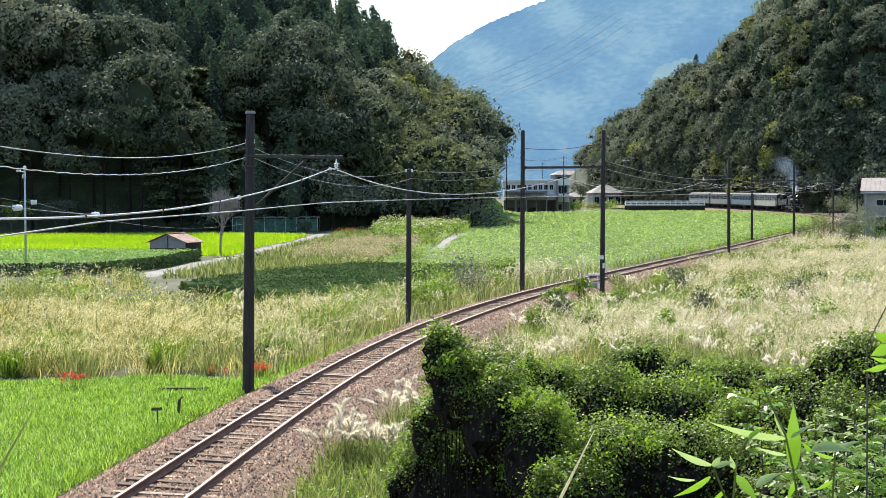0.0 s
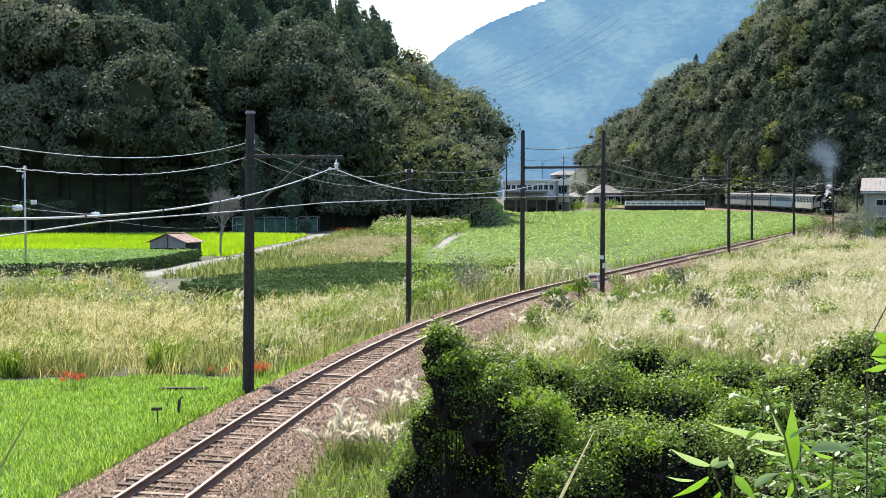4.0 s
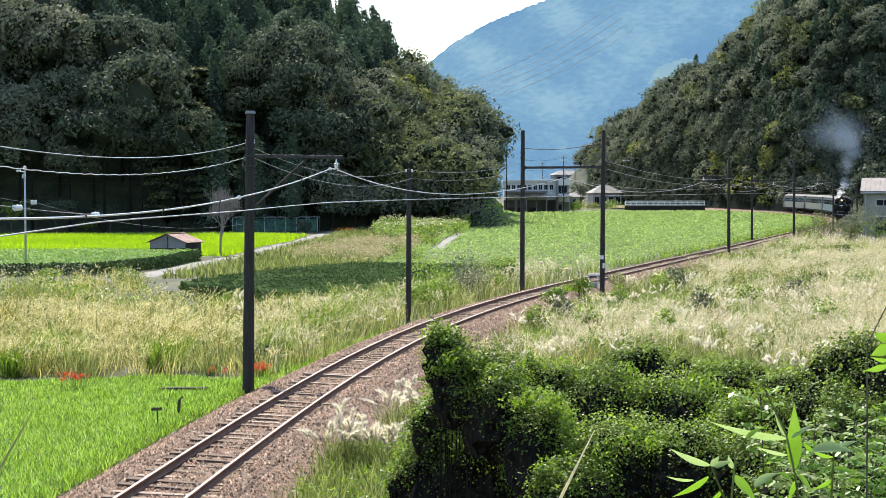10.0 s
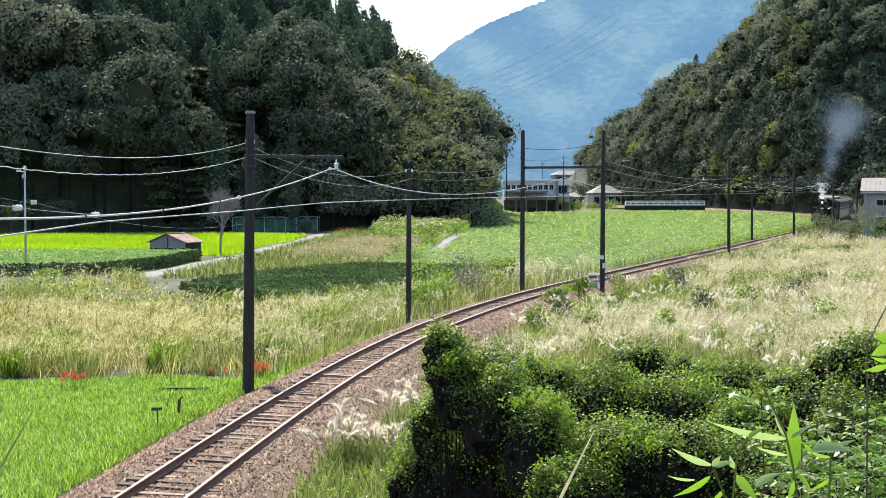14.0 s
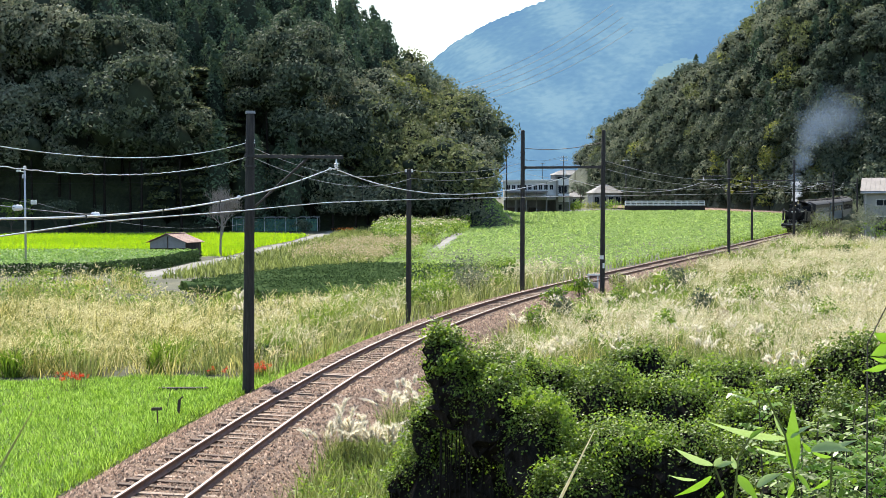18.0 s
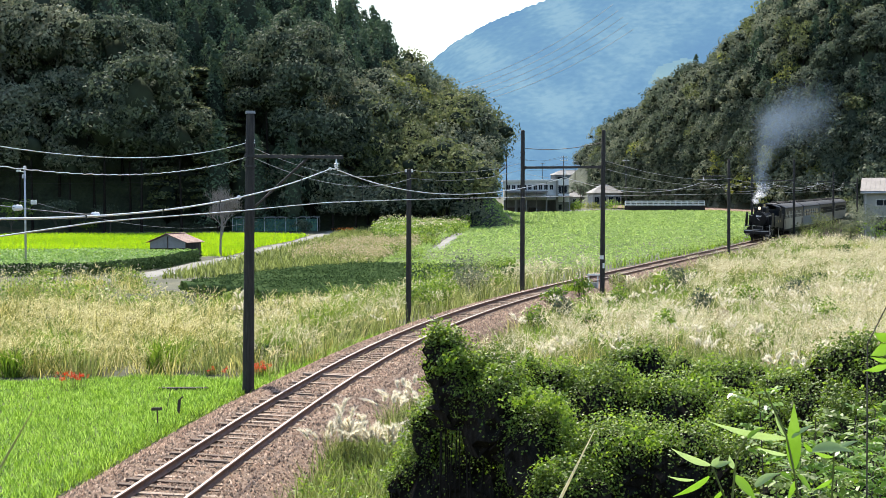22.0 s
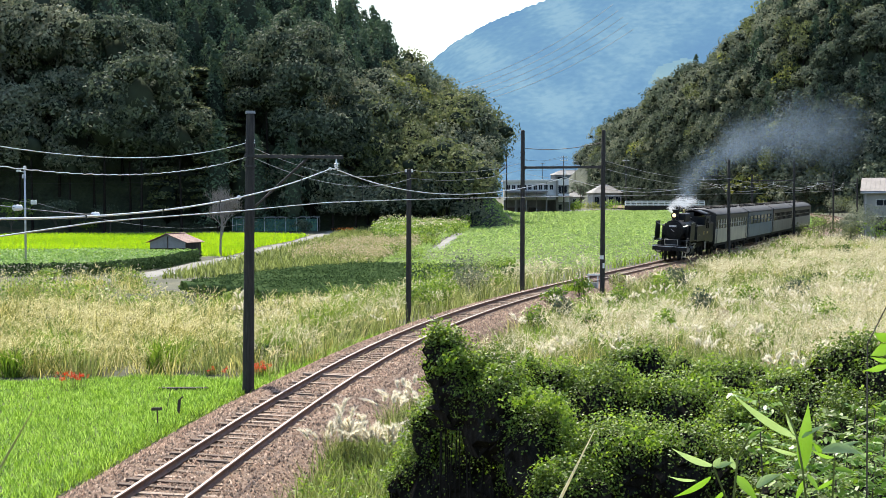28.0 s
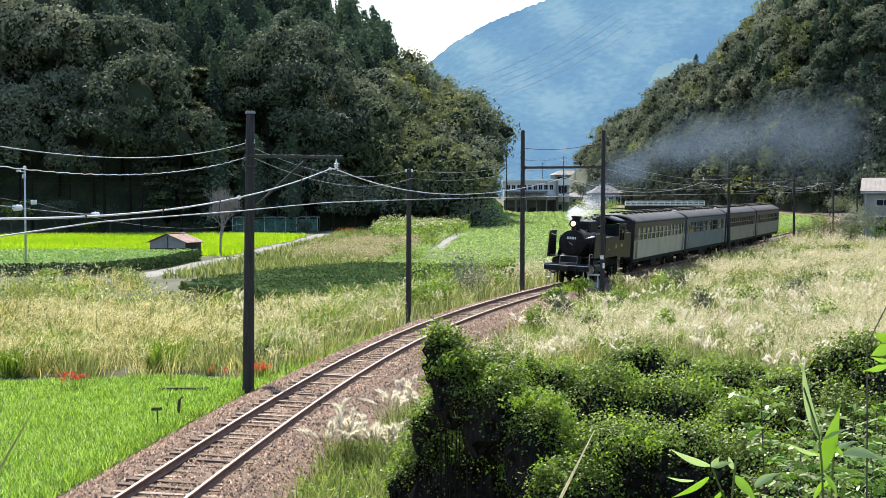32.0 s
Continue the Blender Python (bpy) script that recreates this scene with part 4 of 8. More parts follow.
# ---- woods ----
def ico_shape(k):
    bm = bmesh.new()
    bmesh.ops.create_icosphere(bm, subdivisions=k, radius=1)
    bm.verts.index_update()
    v = np.array([q.co[:] for q in bm.verts])
    f = np.array([[q.index for q in p.verts] for p in bm.faces])
    bm.free()
    return v, f


ICO_V, ICO_F = ico_shape(1)
# Wood darkened to paint the shade under the trees and inside the shrubs.
M_SHADE = surface("shade_darkened_wood", [(0.014, 0.012, 0.01), (0.025, 0.021, 0.018), (0.045, 0.04, 0.034)], 0.95, 3.0, 25.0, 0.6, stretch=(4, 4, 1))
M_SHADE.node_tree.nodes["Principled BSDF"].inputs["Specular IOR Level"].default_value = 0.0
# Dark copy of the leaf colour, so gaps in the crowns read as shade.
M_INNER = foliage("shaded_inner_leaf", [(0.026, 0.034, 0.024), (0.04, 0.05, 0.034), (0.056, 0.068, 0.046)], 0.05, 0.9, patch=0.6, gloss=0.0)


def twigs(p, out, size, r, jitter=0.6):
    """Small leafy twig ends at p, uneven triangles that face roughly along out."""
    n = len(p)
    nor = out + jitter * r.normal(size=(n, 3))
    nor /= np.linalg.norm(nor, axis=1)[:, None] + 1e-9
    a = np.cross(nor, r.normal(size=(n, 3)))
    a /= np.linalg.norm(a, axis=1)[:, None] + 1e-9
    b = np.cross(nor, a)
    k = (size * r.uniform(0.5, 1.5, n))[:, None]
    q = r.uniform(-0.35, 0.35, (n, 1))
    return np.stack([p - a * k * 0.6, p + a * k * 0.5 - b * k * 0.4, p + b * k * 0.55 + a * k * q], 1).reshape(-1, 3), np.arange(3 * n).reshape(-1, 3)


def ball(n, r, low=-0.35):
    d = r.normal(size=(int(n * 1.9), 3))
    d /= np.linalg.norm(d, axis=1)[:, None]
    return d[d[:, 2] > low][:n]


def broad_tree(r, h, w, n, size, base=0.12, flat=0.75):
    """A broad crown of many boughs, each a pad of leafy twigs round shade-dark cores; foot at the origin. Twigs and
    inner leaves.
    """
    k = r.integers(17, 23)
    d = ball(k, r, -0.3)
    k = len(d)
    mid, tall = h * (0.5 + base * 0.5), h * (0.5 - base * 0.5)
    c = np.c_[d[:, 0] * w * 0.36, d[:, 1] * w * 0.36, mid + d[:, 2] * tall * 0.74] + r.normal(0, 0.05 * w, (k, 3))
    rad = w * r.uniform(0.13, 0.25, k)
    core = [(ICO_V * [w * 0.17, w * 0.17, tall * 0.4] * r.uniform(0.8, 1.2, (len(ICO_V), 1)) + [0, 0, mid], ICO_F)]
    out = []
    share = rad ** 2 / (rad ** 2).sum()
    for i in range(k):
        e = ball(max(8, int(n * share[i])), r, -0.7)
        m = len(e)
        bump = 1 + 0.22 * lumps(e[:, 0] * 2 + i, e[:, 1] * 2 + e[:, 2] * 3, 0.6, i) - 0.25 * r.random(m) ** 2
        p = c[i] + e * [1, 1, flat] * (rad[i] * bump)[:, None]
        out.append(twigs(p, e + [0, 0, 0.35], size, r))
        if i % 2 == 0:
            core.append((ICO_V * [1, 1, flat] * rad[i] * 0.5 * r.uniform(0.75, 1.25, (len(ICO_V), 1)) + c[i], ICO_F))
    return joined(out), joined(core)


def cone_tree(r, h, w, n, size):
    """A cedar: a tapering crown of drooping boughs, ragged at the edge."""
    t = ICO_V[:, 2:] * 0.5 + 0.5
    core = np.c_[ICO_V[:, :2] * w * 0.36 * (1.1 - t) ** 0.7, h * (0.05 + 0.8 * t[:, 0])]
    u = r.random(n) ** 0.85
    lev = np.floor(u * h / 0.8)
    a = np.floor(r.random(n) * 7) * 0.9 + lev * 2.4 + r.normal(0, 0.25, n)
    reach = (1 - u) ** 0.48 * w * 0.5 + 0.05
    q = reach * r.uniform(0.4, 1.05, n) * (0.82 + 0.3 * np.sin(lev * 5.1 + np.floor(a * 1.1)))
    z = h * (0.12 + 0.88 * u) - q * 0.3
    p = np.c_[q * np.cos(a), q * np.sin(a), z] + r.normal(0, 0.1, (n, 3))
    return twigs(p, np.c_[np.cos(a), np.sin(a), np.full(n, 0.5)], size, r, 0.55), (core, ICO_F)


def tier_tree(r, h, w, n, size):
    """A spreading tree whose boughs lie in flat tiers."""
    core = [(ICO_V * [w * 0.16, w * 0.16, h * 0.34] + [0, 0, h * 0.48], ICO_F)]
    out = []
    for i in range(16):
        z, a = h * (0.35 + 0.6 * (i + r.random()) / 16), r.uniform(0, 2 * np.pi)
        far = w * r.uniform(0.12, 0.36) * (1.2 - 0.7 * z / h)
        e = ball(n // 16, r, -0.2)
        c = np.array([far * math.cos(a), far * math.sin(a), z])
        out.append(twigs(c + e * [w * 0.2, w * 0.2, h * 0.05] * r.uniform(0.5, 1.0, (len(e), 1)), e * [0.4, 0.4, 0.3] + [0, 0, 0.8], size, r))
        core.append((c + ICO_V * [w * 0.15, w * 0.15, h * 0.025], ICO_F))
    return joined(out), joined(core)


def plant_woods(name, spots, kinds, protos, label, seed, sunk=0.5):
    """Trees of a wood, joined by leaf kind into stuff."""
    r = np.random.default_rng(seed)
    wood = thing(name, (0, 0, 0), label, "woodland", kind="stuff")
    z = ground_z(spots[:, 0], spots[:, 1])
    for key, mat in (("tall", M_BROAD), ("grey", M_PALE), ("broad", M_BROAD), ("shrub", M_BROAD), ("pale", M_PALE), ("olive", M_OLIVE), ("tier", M_OLIVE), ("cone", M_SUGI), ("cedar", M_SUGI), ("yellow", M_YELLOW)):
        out, inner = [], []
        stock = protos.get(key) or protos["broad"]
        for i in np.nonzero(kinds == key)[0]:
            pair = stock[r.integers(len(stock))]
            a, k = r.uniform(0, 2 * np.pi), r.uniform(0.7, 1.3)
            c, s, up = math.cos(a) * k, math.sin(a) * k, k * r.uniform(0.9, 1.12)
            for (v, f), into in zip(pair, (out, inner)):
                into.append((np.c_[v[:, 0] * c - v[:, 1] * s + spots[i, 0], v[:, 0] * s + v[:, 1] * c + spots[i, 1], v[:, 2] * up + z[i] - sunk], f))
        if out:
            stuff("foliage", *joined(out), mat, "", "", wood)
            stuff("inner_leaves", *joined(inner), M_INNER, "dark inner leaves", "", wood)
    bm_v, bm_f = [], []
    hex_ = np.arange(5) * 2 * np.pi / 5
    ring = np.c_[np.cos(hex_), np.sin(hex_)]
    for i in range(len(spots)):
        hi = 11.0 if kinds[i] in ("tall", "grey") else 5.0
        lo = np.c_[ring * 0.24 + spots[i], np.full(5, z[i] - 0.6)]
        up = np.c_[ring * 0.13 + spots[i] + r.normal(0, 0.2, 2), np.full(5, z[i] + hi)]
        bm_v.append(np.r_[lo, up])
        bm_f.append(np.array([(j, (j + 1) % 5, 5 + (j + 1) % 5, 5 + j) for j in range(5)]) + 10 * i)
    stuff("trunks", np.concatenate(bm_v), np.concatenate(bm_f), M_SHADE, "", "", wood)


def on_slope(hill, x0, x1, y0, y1, each, r):
    """Spots spread evenly over the slope's own surface."""
    n = int((x1 - x0) * (y1 - y0) / each * 22)
    x, y = r.uniform(x0, x1, n), r.uniform(y0, y1, n)
    h = hill(x, y)
    keep, cell = [], set()
    gap = math.sqrt(each) * 0.9
    for i in range(n):
        k = (int(x[i] / gap), int(y[i] / (gap * 1.6)), int(h[i] / (gap * 0.8)))
        if k not in cell:
            cell.add(k)
            keep.append(i)
    return np.c_[x, y][keep]


def build_woods():
    r = np.random.default_rng(41)
    near = {"broad": [broad_tree(r, 9.5 * k, 9.0 * k, int(1900 * k), 0.36) for k in (0.7, 0.8, 0.9, 1.0, 1.15)],
            "tall": [broad_tree(r, 19 * k, 11 * k, 3000, 0.38, 0.5) for k in (0.85, 0.95, 1.05)],
            "grey": [broad_tree(r, 19 * k, 11 * k, 3000, 0.36, 0.5) for k in (0.9, 1.0)],
            "cone": [cone_tree(r, 10.5 * k, 6.4 * k, int(900 * k), 0.36) for k in (0.8, 0.95, 1.1, 1.25)],
            "cedar": [cone_tree(r, 18 * k, 7.5 * k, 1700, 0.38) for k in (0.85, 1.0)],
            "tier": [tier_tree(r, 11 * k, 11 * k, 1900, 0.36) for k in (0.9, 1.1)],
            "yellow": [broad_tree(r, 8.0, 7.5, 1700, 0.34) for _ in range(2)]}
    spots = on_slope(hill_left, -104, 6.5, 261, 352, 19, r)
    h = hill_left(spots[:, 0], spots[:, 1])
    spots = spots[(h > 0.3) & (spots[:, 0] > -0.27 * spots[:, 1] - 6) & ~((h < 13) & (spots[:, 0] < -22))]
    x, h = spots[:, 0], hill_left(spots[:, 0], spots[:, 1])
    n = lumps(x, spots[:, 1], 26, 9.0)
    right = smooth(-24, -10, x)
    kinds = np.where((h > np.interp(x, [-104, -75, -60, -30, -14, 0], [46, 30, 13, 11, 15, 34]) + 7 * n), "cone", "broad")
    tint = r.random(len(spots)) + 0.35 * lumps(x, spots[:, 1], 14, 6.0)
    kinds = np.where((kinds == "broad") & (tint > 0.86), "pale", np.where((kinds == "broad") & (tint < 0.22 + 0.2 * right), "olive", kinds))
    # Paler leaf at the far left, here and in the wall, paints sunlit crowns.
    kinds = np.where((kinds == "broad") & (x < -62) & (r.random(len(spots)) < 0.6), "pale", kinds)
    kinds = np.where((kinds == "broad") & (r.random(len(spots)) < 0.07), "yellow", kinds)
    kinds = np.where((np.abs(x + 37) < 7) & (h > 12) & (h < 17), "tier", kinds)
    wall = np.concatenate([np.c_[np.arange(-84, -21, 5.6), q + r.uniform(-1.5, 1.5, len(np.arange(-84, -21, 5.6)))] + [o, 0] for q, o in ((259, 0), (265, 2.8), (271, 0.6), (277, 3.2))])
    foot = np.c_[np.arange(-20, 6, 3.4), 262 + r.uniform(-1.5, 1.5, len(np.arange(-20, 6, 3.4)))]
    kinds = np.r_[kinds, np.where(wall[:, 0] > -46, r.choice(["tier", "cedar", "tall"], len(wall), p=[0.3, 0.4, 0.3]), np.where(wall[:, 0] < -54, "grey", "tall")), np.where(r.random(len(foot)) < 0.4, "pale", "broad")]
    plant_woods("wooded_hill", np.r_[spots, wall, foot], kinds, near, "dense dark evergreen woods covering the steep hill", 42)
    far = {"broad": [broad_tree(r, 9.0 * k, 8.6 * k, int(900 * k), 0.48) for k in (0.6, 0.7, 0.8, 0.95)],
           "cone": [cone_tree(r, 12, 5.2, 800, 0.45) for _ in range(2)],
           "tier": [tier_tree(r, 8, 9, 800, 0.5)],
           "shrub": [broad_tree(r, 5.6 * k, 4.4 * k, int(520 * k), 0.42) for k in (0.8, 1.0)],
           "yellow": [broad_tree(r, 8, 8, 800, 0.5) for _ in range(2)]}
    spots = on_slope(hill_right, 34, 215, 350, 700, 22, r)
    h = hill_right(spots[:, 0], spots[:, 1])
    edge = np.interp(spots[:, 0], [30, 45, 55, 65, 75, 85, 100, 150], [600, 592, 556, 492, 432, 400, 385, 375])
    spots = spots[(h > 0.4) & (spots[:, 1] < edge + 118) & (spots[:, 0] < 0.285 * spots[:, 1]) & (np.abs(side_of(spots[:, 0], spots[:, 1])) > 6)]
    low = on_slope(hill_right, 46, 114, 372, 600, 11, r)
    lh = hill_right(low[:, 0], low[:, 1])
    low = low[(lh > 0.3) & (lh < 20) & (np.abs(side_of(low[:, 0], low[:, 1])) > 7) & (low[:, 1] < np.interp(low[:, 0], [45, 55, 65, 75, 85, 100, 115], [592, 556, 492, 432, 400, 385, 380]) + 40)]
    spots = np.r_[spots, low]
    fx = np.tile(np.arange(44, 112, 2.6), 3) + r.uniform(-1, 1, 81)
    fy = np.interp(fx, [30, 45, 55, 65, 75, 85, 100, 150], [600, 592, 556, 492, 432, 400, 385, 375]) + np.repeat([1.5, 7.0, 13.0], 27) + r.uniform(-2, 2, 81)
    fringe = np.c_[fx, fy]
    spots = np.r_[spots, fringe[np.abs(side_of(fx, fy)) > 7]]
    n = lumps(spots[:, 0], spots[:, 1], 30, 3.0)
    kinds = np.where(r.random(len(spots)) < (0.05 + 0.12 * (n > 0.3)) * (spots[:, 0] > 78), "cone", "broad")
    kinds = np.where((r.random(len(spots)) < 0.015) & (kinds == "broad"), "yellow", kinds)
    # More pale leaf than on the near hill: haze put into leaf colour.
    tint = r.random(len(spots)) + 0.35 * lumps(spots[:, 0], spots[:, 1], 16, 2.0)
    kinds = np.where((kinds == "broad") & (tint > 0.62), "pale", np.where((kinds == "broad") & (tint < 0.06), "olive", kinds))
    # shrubs on the steep bank right beside the railway
    bank = on_slope(hill_right, 46, 86, 395, 600, 4, r)
    off, bh = side_of(bank[:, 0], bank[:, 1]), hill_right(bank[:, 0], bank[:, 1])
    bank = bank[(off > 4.2) & (off < 10) & (bh > 0.2) & (bh < 22)]
    spots, kinds = np.r_[spots, bank], np.r_[kinds, np.full(len(bank), "shrub")]
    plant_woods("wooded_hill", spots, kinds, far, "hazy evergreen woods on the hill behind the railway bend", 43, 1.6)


build_woods()


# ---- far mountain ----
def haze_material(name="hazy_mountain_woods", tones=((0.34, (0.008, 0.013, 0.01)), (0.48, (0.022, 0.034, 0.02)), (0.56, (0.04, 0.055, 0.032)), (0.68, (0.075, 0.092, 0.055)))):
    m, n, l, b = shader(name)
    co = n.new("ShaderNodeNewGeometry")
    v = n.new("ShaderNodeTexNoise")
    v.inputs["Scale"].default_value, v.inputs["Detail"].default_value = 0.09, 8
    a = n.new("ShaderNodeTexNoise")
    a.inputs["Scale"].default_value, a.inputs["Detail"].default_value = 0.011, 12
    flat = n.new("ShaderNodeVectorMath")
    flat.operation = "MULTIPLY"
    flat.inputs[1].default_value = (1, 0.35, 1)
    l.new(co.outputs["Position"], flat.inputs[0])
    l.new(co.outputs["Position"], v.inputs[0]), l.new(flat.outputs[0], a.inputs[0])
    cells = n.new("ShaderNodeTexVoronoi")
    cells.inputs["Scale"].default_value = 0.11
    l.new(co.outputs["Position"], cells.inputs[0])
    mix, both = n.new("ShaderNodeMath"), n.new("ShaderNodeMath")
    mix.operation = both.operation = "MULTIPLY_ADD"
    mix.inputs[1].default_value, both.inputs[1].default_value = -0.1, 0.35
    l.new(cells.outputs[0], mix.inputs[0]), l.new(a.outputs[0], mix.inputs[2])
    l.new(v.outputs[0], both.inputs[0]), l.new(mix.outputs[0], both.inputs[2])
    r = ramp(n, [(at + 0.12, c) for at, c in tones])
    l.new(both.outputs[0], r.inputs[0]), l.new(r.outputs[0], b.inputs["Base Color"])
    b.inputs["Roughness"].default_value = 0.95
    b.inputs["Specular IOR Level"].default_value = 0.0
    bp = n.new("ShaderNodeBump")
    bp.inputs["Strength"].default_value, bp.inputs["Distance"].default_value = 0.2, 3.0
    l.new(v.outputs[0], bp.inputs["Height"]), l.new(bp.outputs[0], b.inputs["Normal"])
    # Blue glow paints the distance haze into the mountain.
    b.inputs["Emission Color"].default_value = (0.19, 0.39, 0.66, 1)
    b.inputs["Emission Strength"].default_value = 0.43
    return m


M_LINE_FAR = surface("pale_line_metal", [(0.22, 0.24, 0.26), (0.26, 0.28, 0.3), (0.3, 0.32, 0.34)], 0.6, 3.0, 40.0, 0.0)


def build_mountain():
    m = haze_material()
    r = np.random.default_rng(45)
    x, t = np.meshgrid(np.r_[np.linspace(-900, -130, 40), np.linspace(-120, 470, 230), np.linspace(480, 1500, 50)], np.linspace(0, 1, 120))
    y = 1900 + 500 * t
    top = np.interp(x, [-900, -300, -60, -21, 20, 62, 100, 140, 260, 420, 700, 1500], [148, 140, 158, 183, 214, 238, 253, 268, 304, 336, 336, 262])
    z = top * t
    fold = np.sin(np.pi * np.clip(t, 0, 1)) ** 0.6
    out = 0.45 * (45 * lumps(x * 0.75 - z * 0.9, z * 1.3 + x * 0.3, 140, 2.0) + 22 * lumps(x * 0.5 + z * 1.1, z * 0.8 - x * 0.7, 77, 6.0) + 6 * lumps(x * 0.9 - z * 0.3, z * 1.2 + 0.4 * x, 23, 5.0)) * fold
    y = y - out
    z = z + r.normal(0, 0.8, x.shape) * np.where(t > 0.995, 1, 0)
    rows = np.stack([x * (y / 2400), y, np.maximum(z, -1)], -1)
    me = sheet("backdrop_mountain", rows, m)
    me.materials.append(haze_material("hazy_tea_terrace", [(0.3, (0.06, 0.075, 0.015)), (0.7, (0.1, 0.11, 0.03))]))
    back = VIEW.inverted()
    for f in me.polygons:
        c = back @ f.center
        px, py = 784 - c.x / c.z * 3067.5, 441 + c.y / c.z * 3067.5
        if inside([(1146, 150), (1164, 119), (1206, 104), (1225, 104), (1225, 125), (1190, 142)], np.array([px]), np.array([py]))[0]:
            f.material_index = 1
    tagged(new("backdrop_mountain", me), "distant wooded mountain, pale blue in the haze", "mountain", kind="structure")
    # power lines crossing the slope
    for k in range(5):
        a, b = VIEW @ Vector(((812 + 3 * k - 784) / 3067.5 * 1700, (441 - 150 - 9 * k) / 3067.5 * 1700, -1700)), VIEW @ Vector(((1085 + 9 * k - 784) / 3067.5 * 1700, (441 - 8 - 11 * k) / 3067.5 * 1700, -1700))
        wire("power_line", span(a, b, 9), 0.22, M_LINE_FAR, "pale high-voltage line crossing the far slope", "high-voltage lines")


build_mountain()


# ---- train ----
M_BLACK = surface("black_locomotive_paint", [(0.007, 0.007, 0.008), (0.012, 0.012, 0.013), (0.028, 0.027, 0.026)], 0.42, 1.5, 30.0, 0.12)
M_SOOT = surface("sooty_iron", [(0.008, 0.008, 0.008), (0.015, 0.014, 0.013), (0.03, 0.027, 0.025)], 0.7, 2.0, 30.0, 0.3)
M_STEEL = surface("oiled_steel_rod", [(0.3, 0.3, 0.3), (0.42, 0.41, 0.4), (0.5, 0.49, 0.47)], 0.35, 4.0, 40.0, 0.1, metal=0.8)
M_LINE = surface("white_paint_line", [(0.7, 0.7, 0.68), (0.78, 0.78, 0.76), (0.82, 0.82, 0.8)], 0.5, 5.0, 60.0, 0.05)
M_ROOF = surface("dusty_grey_coach_roof", [(0.026, 0.026, 0.027), (0.045, 0.044, 0.043), (0.075, 0.072, 0.067)], 0.6, 0.7, 12.0, 0.15)
M_BRASS = surface("brass_plate", [(0.3, 0.22, 0.08), (0.4, 0.3, 0.12), (0.5, 0.4, 0.18)], 0.35, 4.0, 40.0, 0.1, metal=0.8)


def dull(m, k):
    m.node_tree.nodes["Principled BSDF"].inputs["Specular IOR Level"].default_value = k
    return m


dull(M_BLACK, 0.16), dull(M_SOOT, 0.15), dull(M_ROOF, 0.25)


def coach_paint(name, c):
    return dull(surface(name, [tuple(0.7 * k for k in c), c, tuple(min(1, 1.25 * k) for k in c)], 0.4, 0.6, 14.0, 0.08), 0.35)


def glass_material(name, tint, rough=0.06):
    m, n, l, b = shader(name)
    b.inputs["Base Color"].default_value = (*tint, 1)
    b.inputs["Roughness"].default_value = rough
    b.inputs["Specular IOR Level"].default_value = 0.06
    return m


def glow_material(name, col, power):
    m, n, l, b = shader(name)
    b.inputs["Emission Color"].default_value, b.inputs["Emission Strength"].default_value = (*col, 1), power
    return m


M_PANE = glass_material("dark_coach_glass", (0.015, 0.017, 0.02))
M_LAMP = glow_material("warm_headlamp", (1.0, 0.68, 0.22), 1.0)


def wheelset(parent, y, radius, name="wheelset", spokes=0):
    """Two wheels on an axle; its own x is the axle. It turns."""
    ob = new(name)
    ob.parent = parent
    ob.matrix_basis = Matrix.Translation((0, y, radius))
    turn = Matrix.Rotation(math.pi / 2, 4, "Y")
    for sx in (-1, 1):
        m = Matrix.Translation((sx * 0.56, 0, 0)) @ turn
        e = 0.065 * sx
        rings = [(0.09, e), (0.12, e), (0.13, e * 0.3), (radius * 0.5, e * 0.1), (radius - 0.1, e * 0.3), (radius - 0.09, e), (radius, e), (radius, -e * 0.7), (radius + 0.025, -e), (radius - 0.1, -e), (0.09, -e)]
        bm = lathe(bmesh.new(), rings if sx > 0 else rings, 20, m)
        part("wheel", bm, M_SOOT, ob)
    part("axle", tb((-0.7, 0, 0), (0.7, 0, 0), 0.08, seg=10), M_SOOT, ob)
    return ob


